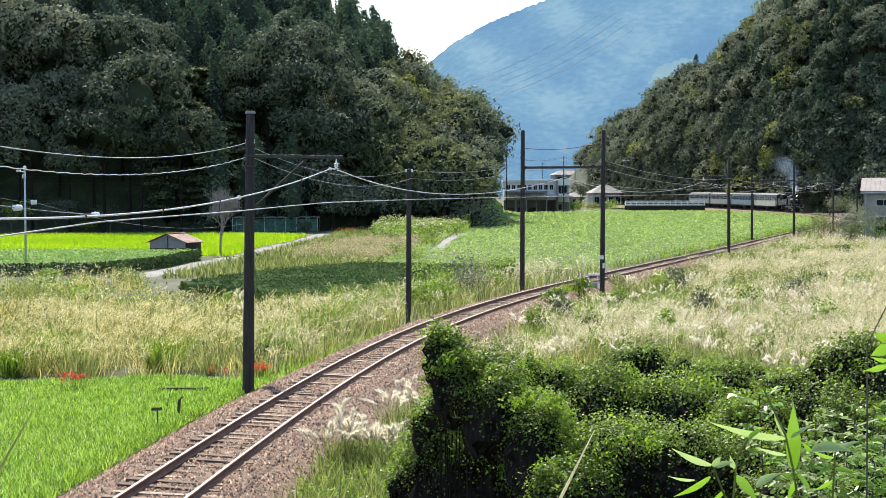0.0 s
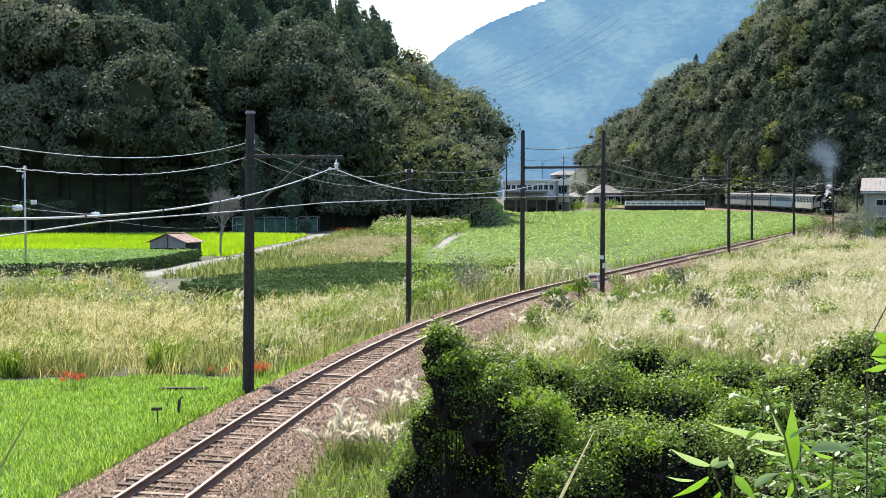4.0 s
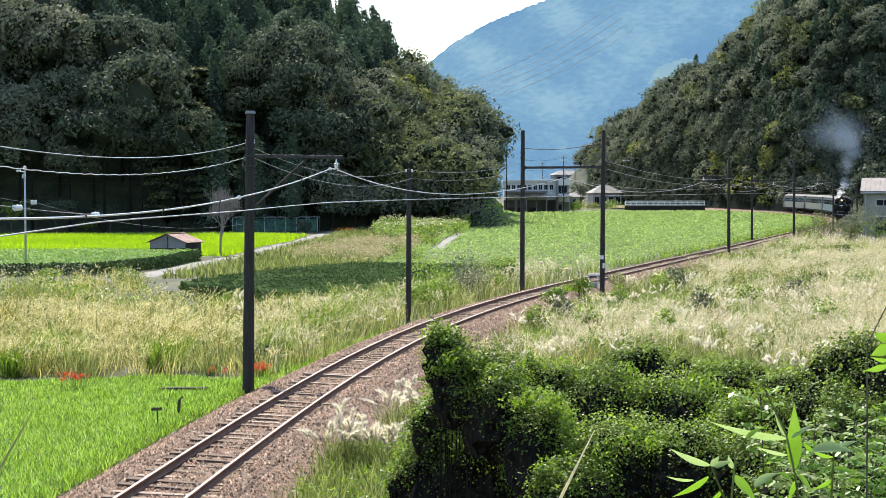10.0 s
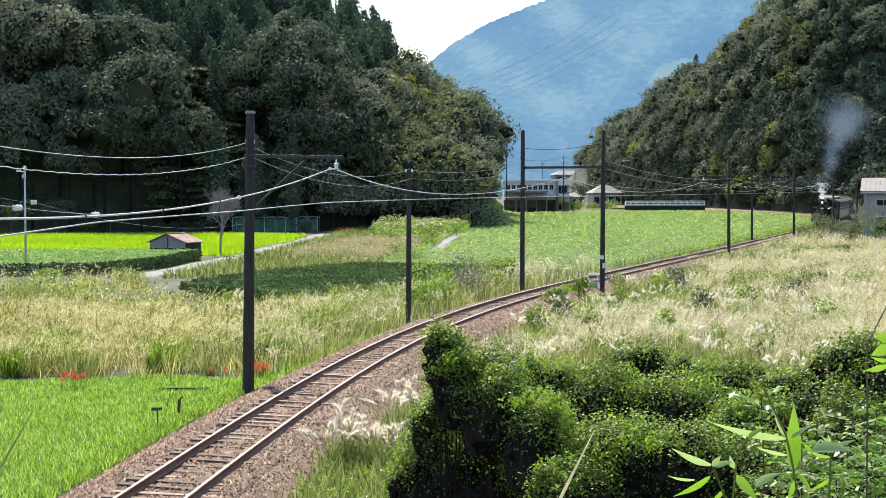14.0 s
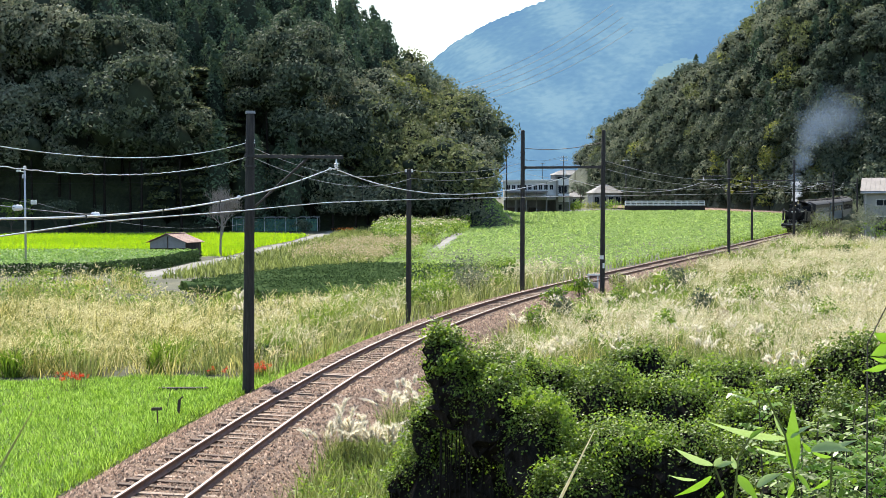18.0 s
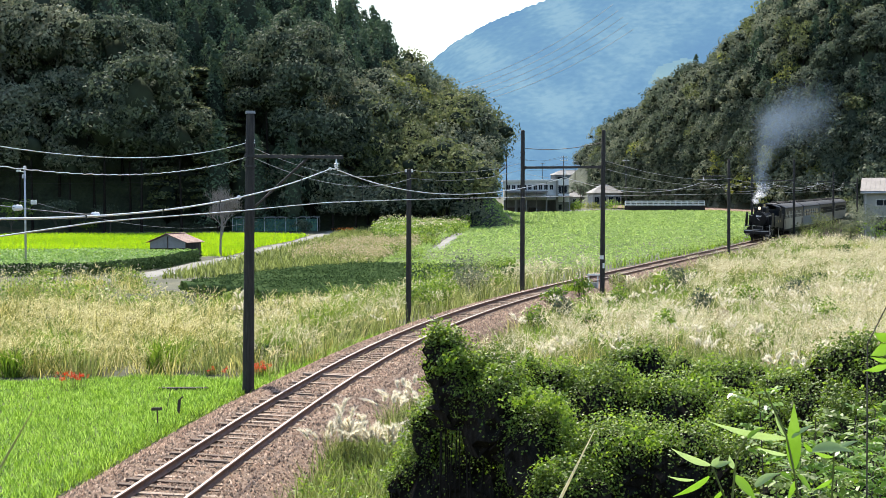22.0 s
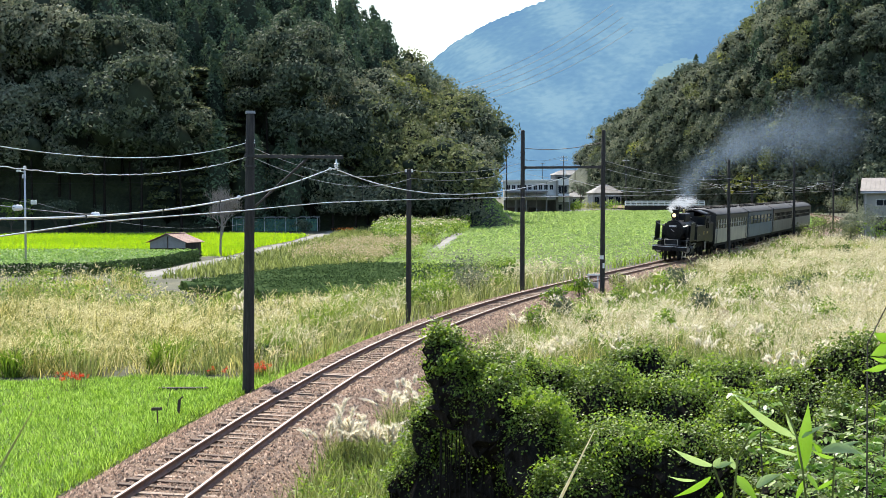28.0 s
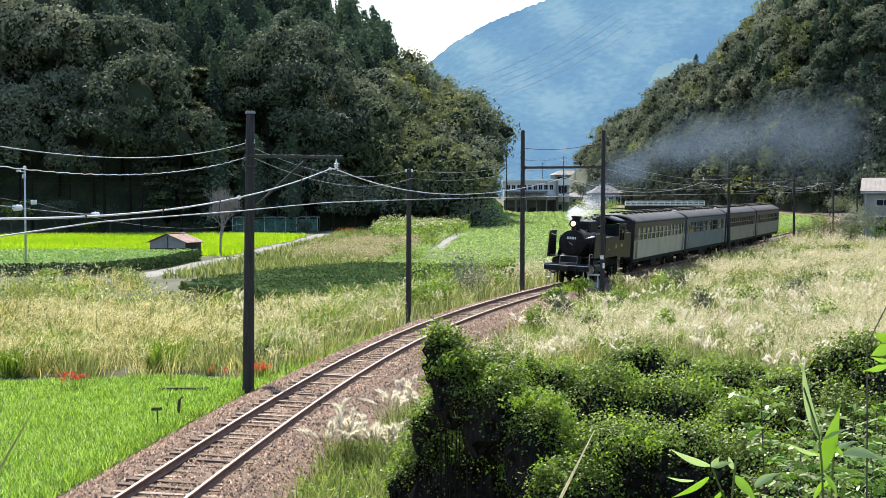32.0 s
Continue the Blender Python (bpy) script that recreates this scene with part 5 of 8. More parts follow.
def build_locomotive():
    """A small black tank engine; +y is forward, origin at rail level under its middle."""
    ob = thing("steam_locomotive", (0, 0, 0), "black steam tank locomotive with smoke deflectors and lit headlamp", "locomotive")
    X = Matrix.Rotation(-math.pi / 2, 4, "X")
    boiler = part("boiler", lathe(bmesh.new(), [(0.70, -1.9), (0.72, -1.0), (0.72, 0.4), (0.735, 0.4), (0.735, 0.46), (0.72, 0.46), (0.72, 1.9), (0.735, 1.9), (0.735, 1.96), (0.72, 1.96), (0.72, 3.0)], 28, Matrix.Translation((0, 0, 2.3)) @ X), M_BLACK, ob, smooth_it=False)
    part("smokebox", lathe(bmesh.new(), [(0.755, 3.0), (0.765, 3.02), (0.765, 4.85), (0.75, 4.9), (0.7, 4.92)], 28, Matrix.Translation((0, 0, 2.3)) @ X), M_SOOT, ob)
    door = part("smokebox_door", lathe(bmesh.new(), [(0.66, 4.92), (0.66, 4.95), (0.6, 5.0), (0.4, 5.06), (0.15, 5.09), (0.05, 5.1)], 28, Matrix.Translation((0, 0, 2.3)) @ X), M_SOOT, ob, "sooty domed round door")
    part("handle", tb((-0.12, 5.13, 2.2), (0.1, 5.13, 2.36), 0.02, seg=8), M_STEEL, door)
    part("hinge", bx(-0.7, -0.2, 5.02, 5.06, 2.45, 2.51, 0.01), M_SOOT, door)
    plate = part("number_plate", bx(-0.33, 0.33, 5.07, 5.1, 2.5, 2.72, 0.008), M_BLACK, door, "black plate with pale raised characters")
    bm = bmesh.new()
    for i in range(6):
        c = -0.28 + 0.56 * (i + 0.5) / 6
        box(bm, c - 0.032, c + 0.032, 5.1, 5.112, 2.54, 2.68)
    part("door_lettering", bm, M_LINE, door, "row of plain pale raised characters")
    ch = part("chimney", lathe(bmesh.new(), [(0.36, 2.95), (0.27, 3.08), (0.235, 3.2), (0.24, 3.72), (0.3, 3.76), (0.3, 3.85), (0.22, 3.85), (0.2, 3.6)], 20, Matrix.Translation((0, 4.05, 0))), M_SOOT, ob)
    bm = bmesh.new()
    box(bm, -0.46, 0.46, -0.1, 2.35, 2.85, 3.55, 0.2)
    part("dome", bm, M_BLACK, ob, "long rounded steam and sand dome")
    part("safety_valve", lathe(bmesh.new(), [(0.1, 3.5), (0.1, 3.7), (0.07, 3.72), (0.07, 3.8), (0.03, 3.82)], 12, Matrix.Translation((0, 0.5, 0))), M_BRASS, ob)
    part("generator", tb((0.15, -0.9, 3.15), (0.55, -0.9, 3.15), 0.13, seg=12), M_STEEL, ob)
    part("bell_pipe", tb((-0.3, 2.6, 3.0), (-0.3, -1.5, 3.2), 0.03, seg=6), M_STEEL, ob)
    lamp = part("headlamp", lathe(bmesh.new(), [(0.1, 4.35), (0.2, 4.45), (0.22, 4.75), (0.24, 4.78), (0.21, 4.8)], 18, Matrix.Translation((0, 0, 3.42)) @ X), M_BLACK, ob, "round black headlamp, lit warm yellow")
    part("lens", lathe(bmesh.new(), [(0.15, 4.801), (0.13, 4.83), (0.06, 4.85)], 18, Matrix.Translation((0, 0, 3.42)) @ X), M_LAMP, lamp, "glowing warm yellow lens")
    part("lamp_bracket", bx(-0.1, 0.1, 4.4, 4.7, 3.03, 3.22, 0.01), M_BLACK, ob)
    part("frame", bx(-0.55, 0.55, -6.1, 5.9, 0.75, 1.12, 0.02), M_SOOT, ob)
    for sx in (-1, 1):
        part("running_board", bx(min(sx * 0.7, sx * 1.36), max(sx * 0.7, sx * 1.36), 2.0, 5.2, 1.5, 1.56, 0.01), M_BLACK, ob)
        bm = bx(min(sx * 1.33, sx * 1.36), max(sx * 1.33, sx * 1.36), 3.1, 5.15, 1.56, 2.95)
        for v in bm.verts:
            if v.co.z > 2.5 and v.co.y > 4:
                v.co.y -= 0.35
        defl = part("smoke_deflector", bm, M_BLACK, ob, "upright black smoke deflector plate")
        part("stay", tb((sx * 1.33, 4.5, 2.8), (sx * 0.7, 4.5, 2.6), 0.018, seg=6), M_STEEL, defl)
        part("edge_rail", tb((sx * 1.37, 3.15, 2.9), (sx * 1.37, 4.75, 2.9), 0.015, seg=6), M_STEEL, defl)
        tank = part("side_tank", bx(min(sx * 0.72, sx * 1.38), max(sx * 0.72, sx * 1.38), -1.9, 2.0, 1.42, 2.62, 0.03), M_BLACK, ob, "flat-sided black water tank")
        part("tank_lid", tb((sx * 1.05, 1.5, 2.62), (sx * 1.05, 1.5, 2.72), 0.22, seg=14), M_BLACK, tank)
        part("tank_step", bx(min(sx * 1.38, sx * 1.43), max(sx * 1.38, sx * 1.43), 0.9, 1.3, 1.9, 1.94), M_STEEL, tank)
        part("tank_plate", bx(min(sx * 1.38, sx * 1.395), max(sx * 1.38, sx * 1.395), -1.4, -0.95, 1.9, 2.15, 0.004), M_BRASS, tank, "small cast plate")
        part("steam_pipe", tb((sx * 0.75, 3.95, 2.3), (sx * 1.0, 3.95, 1.2), 0.12, seg=12), M_SOOT, ob)
        cyl = part("cylinder", tube(tb((sx * 1.06, 3.35, 0.85), (sx * 1.06, 4.6, 0.85), 0.34, seg=18), (sx * 1.02, 3.45, 1.25), (sx * 1.02, 4.5, 1.25), 0.2, seg=14), M_BLACK, ob)
        part("cylinder_cover", tb((sx * 1.06, 4.6, 0.85), (sx * 1.06, 4.66, 0.85), 0.27, 0.24, 18), M_STEEL, cyl)
        part("slide_bar", bx(sx * 1.06 - 0.05, sx * 1.06 + 0.05, 2.2, 3.35, 0.98, 1.04), M_STEEL, ob)
        part("front_step", tube(tube(tb((sx * 1.2, 5.75, 0.3), (sx * 1.2, 5.75, 1.0), 0.025, seg=6), (sx * 0.95, 5.75, 0.3), (sx * 0.95, 5.75, 1.0), 0.025, seg=6), (sx * 0.9, 5.75, 0.35), (sx * 1.25, 5.75, 0.35), 0.03, seg=6), M_STEEL, ob)
        part("handrail", tube(tb((sx * 1.28, 5.92, 1.1), (sx * 1.28, 5.92, 1.75), 0.02, seg=6), (sx * 1.28, 5.92, 1.75), (sx * 1.28, 5.1, 1.75), 0.02, seg=6), M_STEEL, ob)
        part("boiler_handrail", tb((sx * 0.76, -1.7, 2.62), (sx * 0.8, 4.7, 2.62), 0.018, seg=6), M_STEEL, ob)
        part("valve_gear", tube(tb((sx * 1.15, 2.3, 1.0), (sx * 1.15, 0.9, 1.25), 0.035, seg=6), (sx * 1.15, 0.9, 1.25), (sx * 1.15, 3.2, 1.25), 0.03, seg=6), M_STEEL, ob)
        part("cab_step", tube(tb((sx * 1.3, -2.4, 0.45), (sx * 1.3, -2.4, 1.3), 0.02, seg=6), (sx * 1.3, -2.8, 0.45), (sx * 1.3, -2.8, 1.3), 0.02, seg=6), M_STEEL, ob)
    part("front_deck", bx(-1.25, 1.25, 4.9, 5.95, 1.1, 1.16, 0.01), M_BLACK, ob)
    part("deck_plate", box(bmesh.new(), -0.62, 0.62, 4.95, 5.0, 1.16, 1.62, 0.02), M_BLACK, ob)
    bm = bmesh.new()
    for a, b in (((-0.5, 1.22), (0.5, 1.22)), ((-0.5, 1.6), (0.5, 1.6)), ((-0.5, 1.22), (-0.5, 1.6)), ((0.5, 1.22), (0.5, 1.6))):
        tube(bm, (a[0], 5.55, a[1]), (b[0], 5.55, b[1]), 0.018, seg=6)
    for sx in (-0.5, 0.5):
        tube(bm, (sx, 5.55, 1.16), (sx, 5.55, 1.24), 0.018, seg=6)
    part("deck_rail", bm, M_STEEL, ob, "pale rectangular handrail frame")
    beam = part("buffer_beam", bx(-1.3, 1.3, 5.9, 6.05, 0.78, 1.12, 0.015), M_BLACK, ob)
    part("white_edge", bx(-1.3, 1.3, 6.052, 6.058, 1.07, 1.1), M_LINE, beam, "thin white painted line")
    part("coupler", box(bx(-0.1, 0.1, 6.0, 6.35, 0.8, 1.0, 0.02), -0.17, 0.17, 6.25, 6.42, 0.74, 1.06, 0.03), M_SOOT, beam)
    for k in (-0.6, 0.6):
        part("hose", tube(tb((k, 6.1, 0.95), (k, 6.2, 0.7), 0.035, seg=8), (k, 6.2, 0.7), (k, 6.15, 0.45), 0.035, seg=8), M_SOOT, beam)
    for k in (-0.58, 0.58):
        part("guard_iron", bx(k - 0.04, k + 0.04, 5.5, 5.58, 0.08, 0.8), M_SOOT, ob)
    # cab
    cab = part("cab", box(box(box(box(bx(-1.36, -1.32, -4.3, -1.9, 1.3, 2.35), 1.32, 1.36, -4.3, -1.9, 1.3, 2.35), -1.36, 1.36, -1.94, -1.9, 1.3, 3.3), -1.36, -1.32, -2.25, -1.9, 2.35, 3.3), 1.32, 1.36, -2.25, -1.9, 2.35, 3.3), M_BLACK, ob)
    bm = bmesh.new()
    for sx in (-1, 1):
        box(bm, min(sx * 1.32, sx * 1.36), max(sx * 1.32, sx * 1.36), -4.3, -3.75, 2.35, 3.3)
        box(bm, min(sx * 1.32, sx * 1.36), max(sx * 1.32, sx * 1.36), -3.1, -2.95, 2.35, 3.3)
        box(bm, min(sx * 1.32, sx * 1.36), max(sx * 1.32, sx * 1.36), -4.3, -1.9, 3.15, 3.35)
    part("window_post", bm, M_BLACK, cab)
    for sx in (-1, 1):
        part("front_window", bx(sx * 0.95 - 0.25, sx * 0.95 + 0.25, -1.9, -1.885, 2.65, 3.1, 0.004), M_PANE, cab, "dark glass cab window")
        part("cab_plate", bx(min(sx * 1.36, sx * 1.375), max(sx * 1.36, sx * 1.375), -3.3, -2.7, 1.95, 2.12, 0.004), M_BRASS, cab, "small cast plate")
    rows = []
    for y in (-4.75, -1.65):
        rows.append([(1.45 * math.sin(a), y, 2.55 + 1.2 * math.cos(a) * 1.0 if abs(a) < 9 else 0) for a in np.linspace(-0.95, 0.95, 15)])
    rows = np.array(rows)
    rows[:, :, 2] = 3.78 - 0.28 * (rows[:, :, 0] / 1.2) ** 2
    rf = sheet("cab_roof", rows, M_BLACK)
    o2 = new("cab_roof", rf)
    o2.parent = ob
    sol = o2.modifiers.new("thick", "SOLIDIFY")
    sol.thickness = 0.04
    part("roof_vent", bx(-0.45, 0.45, -3.7, -2.6, 3.76, 3.86, 0.03), M_BLACK, ob)
    bunker = part("coal_bunker", bx(-1.34, 1.34, -6.15, -4.3, 1.2, 2.75, 0.03), M_BLACK, ob)
    r = np.random.default_rng(5)
    bm = bmesh.new()
    for i in range(60):
        bmesh.ops.create_icosphere(bm, subdivisions=1, radius=r.uniform(0.09, 0.2), matrix=Matrix.Translation((r.uniform(-1.1, 1.1), r.uniform(-5.95, -4.5), 2.75 + r.uniform(-0.05, 0.15))))
    tagged(part("coal", bm, M_SOOT, bunker), "heaped black coal", kind="stuff")
    part("firebox", bx(-0.7, 0.7, -1.9, -0.4, 0.9, 1.6, 0.02), M_SOOT, ob)
    spin = [wheelset(ob, y, 0.76, "driving_wheelset", 12) for y in (2.55, 0.65, -1.25)]
    small = [wheelset(ob, y, 0.43, "carrying_wheelset") for y in (4.55, -3.6, -5.3)]
    rods = []
    for sx in (-1, 1):
        k = new("side_rod")
        k.parent = ob
        k.matrix_basis = Matrix.Translation((sx * 0.72, 0.65, 0.76))
        part("rod", bx(-0.035, 0.035, -2.0, 2.0, -0.07, 0.07, 0.012), M_STEEL, k)
        for y in (-1.9, 0, 1.9):
            part("crank_pin", tb((-0.07, y, 0), (0.07, y, 0), 0.1, seg=12), M_STEEL, k)
        rods.append((k, sx))
    return ob, spin, small, rods


def build_coach(paint, upper, label, panes=13, bright=False):
    """A bogie coach, 19.4 m long; +y is forward."""
    ob = thing("railway_coach", (0, 0, 0), label, "coach", "coaches of the train")
    hl = 9.6
    for sx in (-1, 1):
        lo, hi = (sx * 1.38, sx * 1.42) if sx > 0 else (sx * 1.42, sx * 1.38)
        side = part("side_wall", bx(lo, hi, -hl, hl, 1.02, 2.18, 0.008), paint, ob)
        part("upper_wall", bx(lo, hi, -hl, hl, 2.98, 3.36, 0.008), upper, ob)
        part("waist_rail", bx(lo - 0.012, hi + 0.012, -hl + 0.02, hl - 0.02, 2.14, 2.2, 0.004), paint, side)
        span_y = 2 * (hl - 1.5)
        step = span_y / panes
        edges = [-hl + 1.5 + step * i for i in range(panes + 1)]
        for e in edges:
            part("pillar", bx(lo, hi, e - 0.1, e + 0.1, 2.18, 2.98), P_TRIM if bright else upper, side)
        for e in (-hl + 0.17, hl - 0.17):
            part("corner_pillar", bx(lo, hi, e - 0.17, e + 0.17, 2.18, 2.98), upper, side)
        for e in edges[:-1]:
            w = part("window", bx(sx * 1.36 - 0.008, sx * 1.36 + 0.008, e + 0.09, e + step - 0.09, 2.2, 2.97), M_PANE, ob, "dark glass coach window")
            part("sash", bx(lo + 0.005, hi - 0.005, e + 0.13, e + step - 0.13, 2.56, 2.6), P_TRIM if bright else paint, w)
        for y in (-hl + 0.75, hl - 0.75):
            d = part("door", bx(lo - 0.01, hi + 0.01, y - 0.36, y + 0.36, 1.05, 3.0, 0.01), upper, ob, "recessed end door")
            part("door_window", bx(lo - 0.014, hi + 0.014, y - 0.22, y + 0.22, 2.2, 2.8, 0.004), M_PANE, d, "dark glass door window")
            part("grab_rail", tb((sx * 1.45, y + 0.45, 1.5), (sx * 1.45, y + 0.45, 2.4), 0.018, seg=6), M_STEEL, d)
            part("door_step", bx(sx * 1.3 - 0.1, sx * 1.3 + 0.1, y - 0.36, y + 0.36, 0.72, 0.77), M_SOOT, d)
    for sy in (-1, 1):
        a, b = (sy * hl - 0.03, sy * hl + 0.03)
        e = part("end_wall", box(bx(-1.4, -0.45, a, b, 1.02, 3.5, 0.01), 0.45, 1.4, a, b, 1.02, 3.5, 0.01), upper, ob)
        part("gangway", box(box(bx(-0.55, -0.42, a, a + 0.32 * sy if sy > 0 else b, 1.05, 3.1), 0.42, 0.55, sy * hl - 0.03, sy * hl + 0.3 * sy + 0.03, 1.05, 3.1), -0.55, 0.55, sy * hl - 0.03, sy * hl + 0.3 * sy + 0.03, 3.0, 3.15), M_SOOT, e)
        part("coupler", bx(-0.1, 0.1, min(sy * hl, sy * (hl + 0.4)), max(sy * hl, sy * (hl + 0.4)), 0.78, 1.0, 0.02), M_SOOT, ob)
    rows = []
    for y in (-hl - 0.12, -hl + 0.25, 0.0, hl - 0.25, hl + 0.12):
        drop = 0.1 if abs(y) > hl else 0.0
        rows.append([(1.47 * math.sin(a) / math.sin(1.15), y, 3.34 + 0.5 * (math.cos(a) - math.cos(1.15)) / (1 - math.cos(1.15)) - drop * (math.cos(a))) for a in np.linspace(-1.15, 1.15, 19)])
    o2 = new("roof", sheet("roof", np.array(rows), M_ROOF))
    o2.parent = ob
    tagged(o2, "dusty grey arched roof")
    sol = o2.modifiers.new("thick", "SOLIDIFY")
    sol.thickness = 0.05
    for sx in (-0.42, 0.42):
        for y in np.arange(-8.1, 8.2, 1.8):
            part("roof_ventilator", lathe(bmesh.new(), [(0.1, 3.7), (0.1, 3.83), (0.2, 3.85), (0.2, 3.92), (0.07, 3.95)], 10, Matrix.Translation((sx, y, 0))), M_SOOT, o2)
    part("floor", bx(-1.38, 1.38, -hl, hl, 0.95, 1.06), M_SOOT, ob)
    part("underframe", box(bx(-1.3, -1.15, -hl, hl, 0.78, 0.98), 1.15, 1.3, -hl, hl, 0.78, 0.98), M_SOOT, ob)
    part("battery_box", bx(-1.25, 1.25, 0.6, 2.6, 0.35, 0.8, 0.03), M_SOOT, ob)
    part("air_tank", tb((-0.8, -2.8, 0.6), (-0.8, -0.9, 0.6), 0.24, seg=14), M_SOOT, ob)
    bm = bmesh.new()
    for y in np.arange(-hl + 2.0, hl - 1.9, 1.55):
        for sx in (-0.8, 0.8):
            box(bm, sx - 0.35, sx + 0.35, y - 0.08, y + 0.08, 1.35, 2.1)
            box(bm, sx - 0.35, sx + 0.35, y - 0.6, y + 0.6, 1.35, 1.45)
    part("seats", bm, M_SLEEPER, ob, "rows of dark bench seats")
    spin = []
    for y in (-6.8, 6.8):
        bg = new("bogie")
        bg.parent = ob
        bg.location = (0, y, 0)
        for sx in (-1, 1):
            bm = bx(sx * 0.86 - 0.05, sx * 0.86 + 0.05, -1.6, 1.6, 0.5, 0.66, 0.02)
            for k in (-1.1, 1.1):
                box(bm, sx * 0.86 - 0.1, sx * 0.86 + 0.1, k - 0.17, k + 0.17, 0.3, 0.6, 0.02)
            tube(bm, (sx * 0.86, 0, 0.35), (sx * 0.86, 0, 0.7), 0.12, seg=10)
            part("side_frame", bm, M_SOOT, bg)
        spin += [(wheelset(ob, y + k, 0.43, "carrying_wheelset")) for k in (-1.1, 1.1)]
    return ob, spin


P_TRIM = coach_paint("pale_window_trim", (0.4, 0.39, 0.34))
LOCO, LOCO_SPIN, LOCO_SMALL, LOCO_RODS = build_locomotive()
# Beige and grey-brown lower panels carry reflected light in their paint colour.
P_BEIGE = coach_paint("beige_paint_with_reflection", (0.36, 0.335, 0.27))
P_BLUE = coach_paint("blue_coach_paint", (0.07, 0.115, 0.15))
P_BROWN = coach_paint("grey_brown_paint_with_reflection", (0.15, 0.145, 0.13))
P_DARK = coach_paint("dark_brown_coach_paint", (0.026, 0.024, 0.023))
P_STEELBLUE = coach_paint("dark_blue_coach_paint", (0.05, 0.075, 0.1))
COACHES = [build_coach(P_BEIGE, P_DARK, "old coach with lower panels paled beige by painted grass reflection and dark window band", 11, True),
           build_coach(P_BLUE, P_STEELBLUE, "old blue coach with wide windows in the middle of the train", 6),
           build_coach(P_BROWN, P_DARK, "old grey-brown coach with a row of small windows", 13),
           build_coach(P_BROWN, P_DARK, "grey-brown end coach with a row of small windows", 13)]

# ---- smoke and steam ----
M_SMOKE = surface("grey_smoke", [(0.085, 0.13, 0.17), (0.095, 0.145, 0.19), (0.11, 0.16, 0.205)], 1.0, 0.5, 3.0, 0.0)
M_STEAM = surface("white_steam", [(0.85, 0.85, 0.85), (0.9, 0.9, 0.9), (0.93, 0.93, 0.93)], 1.0, 0.5, 3.0, 0.0)


def thin_out(m, share):
    """Lets part of the light pass straight through each fleck."""
    n, l = m.node_tree.nodes, m.node_tree.links
    mx, clear = n.new("ShaderNodeMixShader"), n.new("ShaderNodeBsdfTransparent")
    mx.inputs[0].default_value = share
    l.new(clear.outputs[0], mx.inputs[1]), l.new(n["Principled BSDF"].outputs[0], mx.inputs[2])
    l.new(mx.outputs[0], n["Material Output"].inputs[0])


thin_out(M_SMOKE, 0.26), thin_out(M_STEAM, 0.6)


def puff(r, size, n, speck, mat, label, name):
    """A soft cloud of fine drifting flecks, densest in the middle."""
    lob = r.normal(0, 0.32, (7, 3)) * size
    c = lob[r.integers(7, size=n)]
    p = c + r.normal(0, 0.3, (n, 3)) * np.array(size)
    k = speck * r.uniform(0.6, 1.4, n)[:, None]
    a = r.uniform(0, 2 * np.pi, (n, 1)) + np.array([0, 2.1, 4.2]) + r.normal(0, 0.25, (n, 3))
    tri = np.cos(a)[:, :, None] * np.array([0.97, 0.0, -0.22]) + np.sin(a)[:, :, None] * np.array([0.1, 0.87, 0.48]) + r.normal(0, 0.12, (n, 3, 3))
    v = (p[:, None] + tri * k[:, None]).reshape(-1, 3)
    return tagged(new(name, mesh_of(name, v, np.arange(3 * n).reshape(-1, 3), mat)), label, "smoke", "smoke of the engine", "stuff")


SMOKE = []


def build_smoke():
    r = np.random.default_rng(77)
    for age, size, n, speck, mat in ((0.10, (0.45, 0.45, 0.35), 2400, 0.02, M_STEAM), (0.3, (0.6, 0.6, 0.45), 2600, 0.022, M_STEAM), (0.6, (0.8, 0.8, 0.6), 2600, 0.024, M_STEAM)):
        SMOKE.append((puff(r, size, n, speck, mat, "dense white steam at the chimney", "steam_puff"), age))
    for i in range(20):
        age = 0.45 + 0.32 * i + 0.011 * i * i
        g = 0.7 + 0.44 * age
        SMOKE.append((puff(r, (g, g, g * 0.85), int(10500 + 150 * i), (0.0125 + 0.00105 * i) * 1.6, M_SMOKE, "drifting blue-grey smoke above the train", "smoke_puff"), age))


build_smoke()


# ---- lane, ballast stones ----
M_LANE = surface("worn_asphalt_lane", [(0.11, 0.105, 0.095), (0.17, 0.165, 0.15), (0.24, 0.23, 0.2)], 0.9, 0.5, 8.0, 0.3)
M_CONCRETE = surface("weathered_concrete", [(0.26, 0.25, 0.23), (0.36, 0.35, 0.33), (0.46, 0.45, 0.42)], 0.85, 1.0, 14.0, 0.3)
M_WHITE = surface("weathered_white_paint", [(0.55, 0.55, 0.53), (0.68, 0.68, 0.66), (0.76, 0.76, 0.74)], 0.6, 0.8, 14.0, 0.15)
M_CREAM = surface("stained_cream_render", [(0.2, 0.195, 0.18), (0.29, 0.285, 0.26), (0.36, 0.35, 0.32)], 0.85, 0.5, 10.0, 0.25)
M_PINKROOF = surface("faded_pinkish_sheet_roof", [(0.2, 0.18, 0.165), (0.26, 0.235, 0.215), (0.32, 0.295, 0.27)], 0.9, 0.6, 12.0, 0.15)
M_GREYROOF = surface("grey_sheet_roof", [(0.13, 0.13, 0.128), (0.18, 0.178, 0.175), (0.24, 0.235, 0.23)], 0.8, 0.6, 12.0, 0.15)
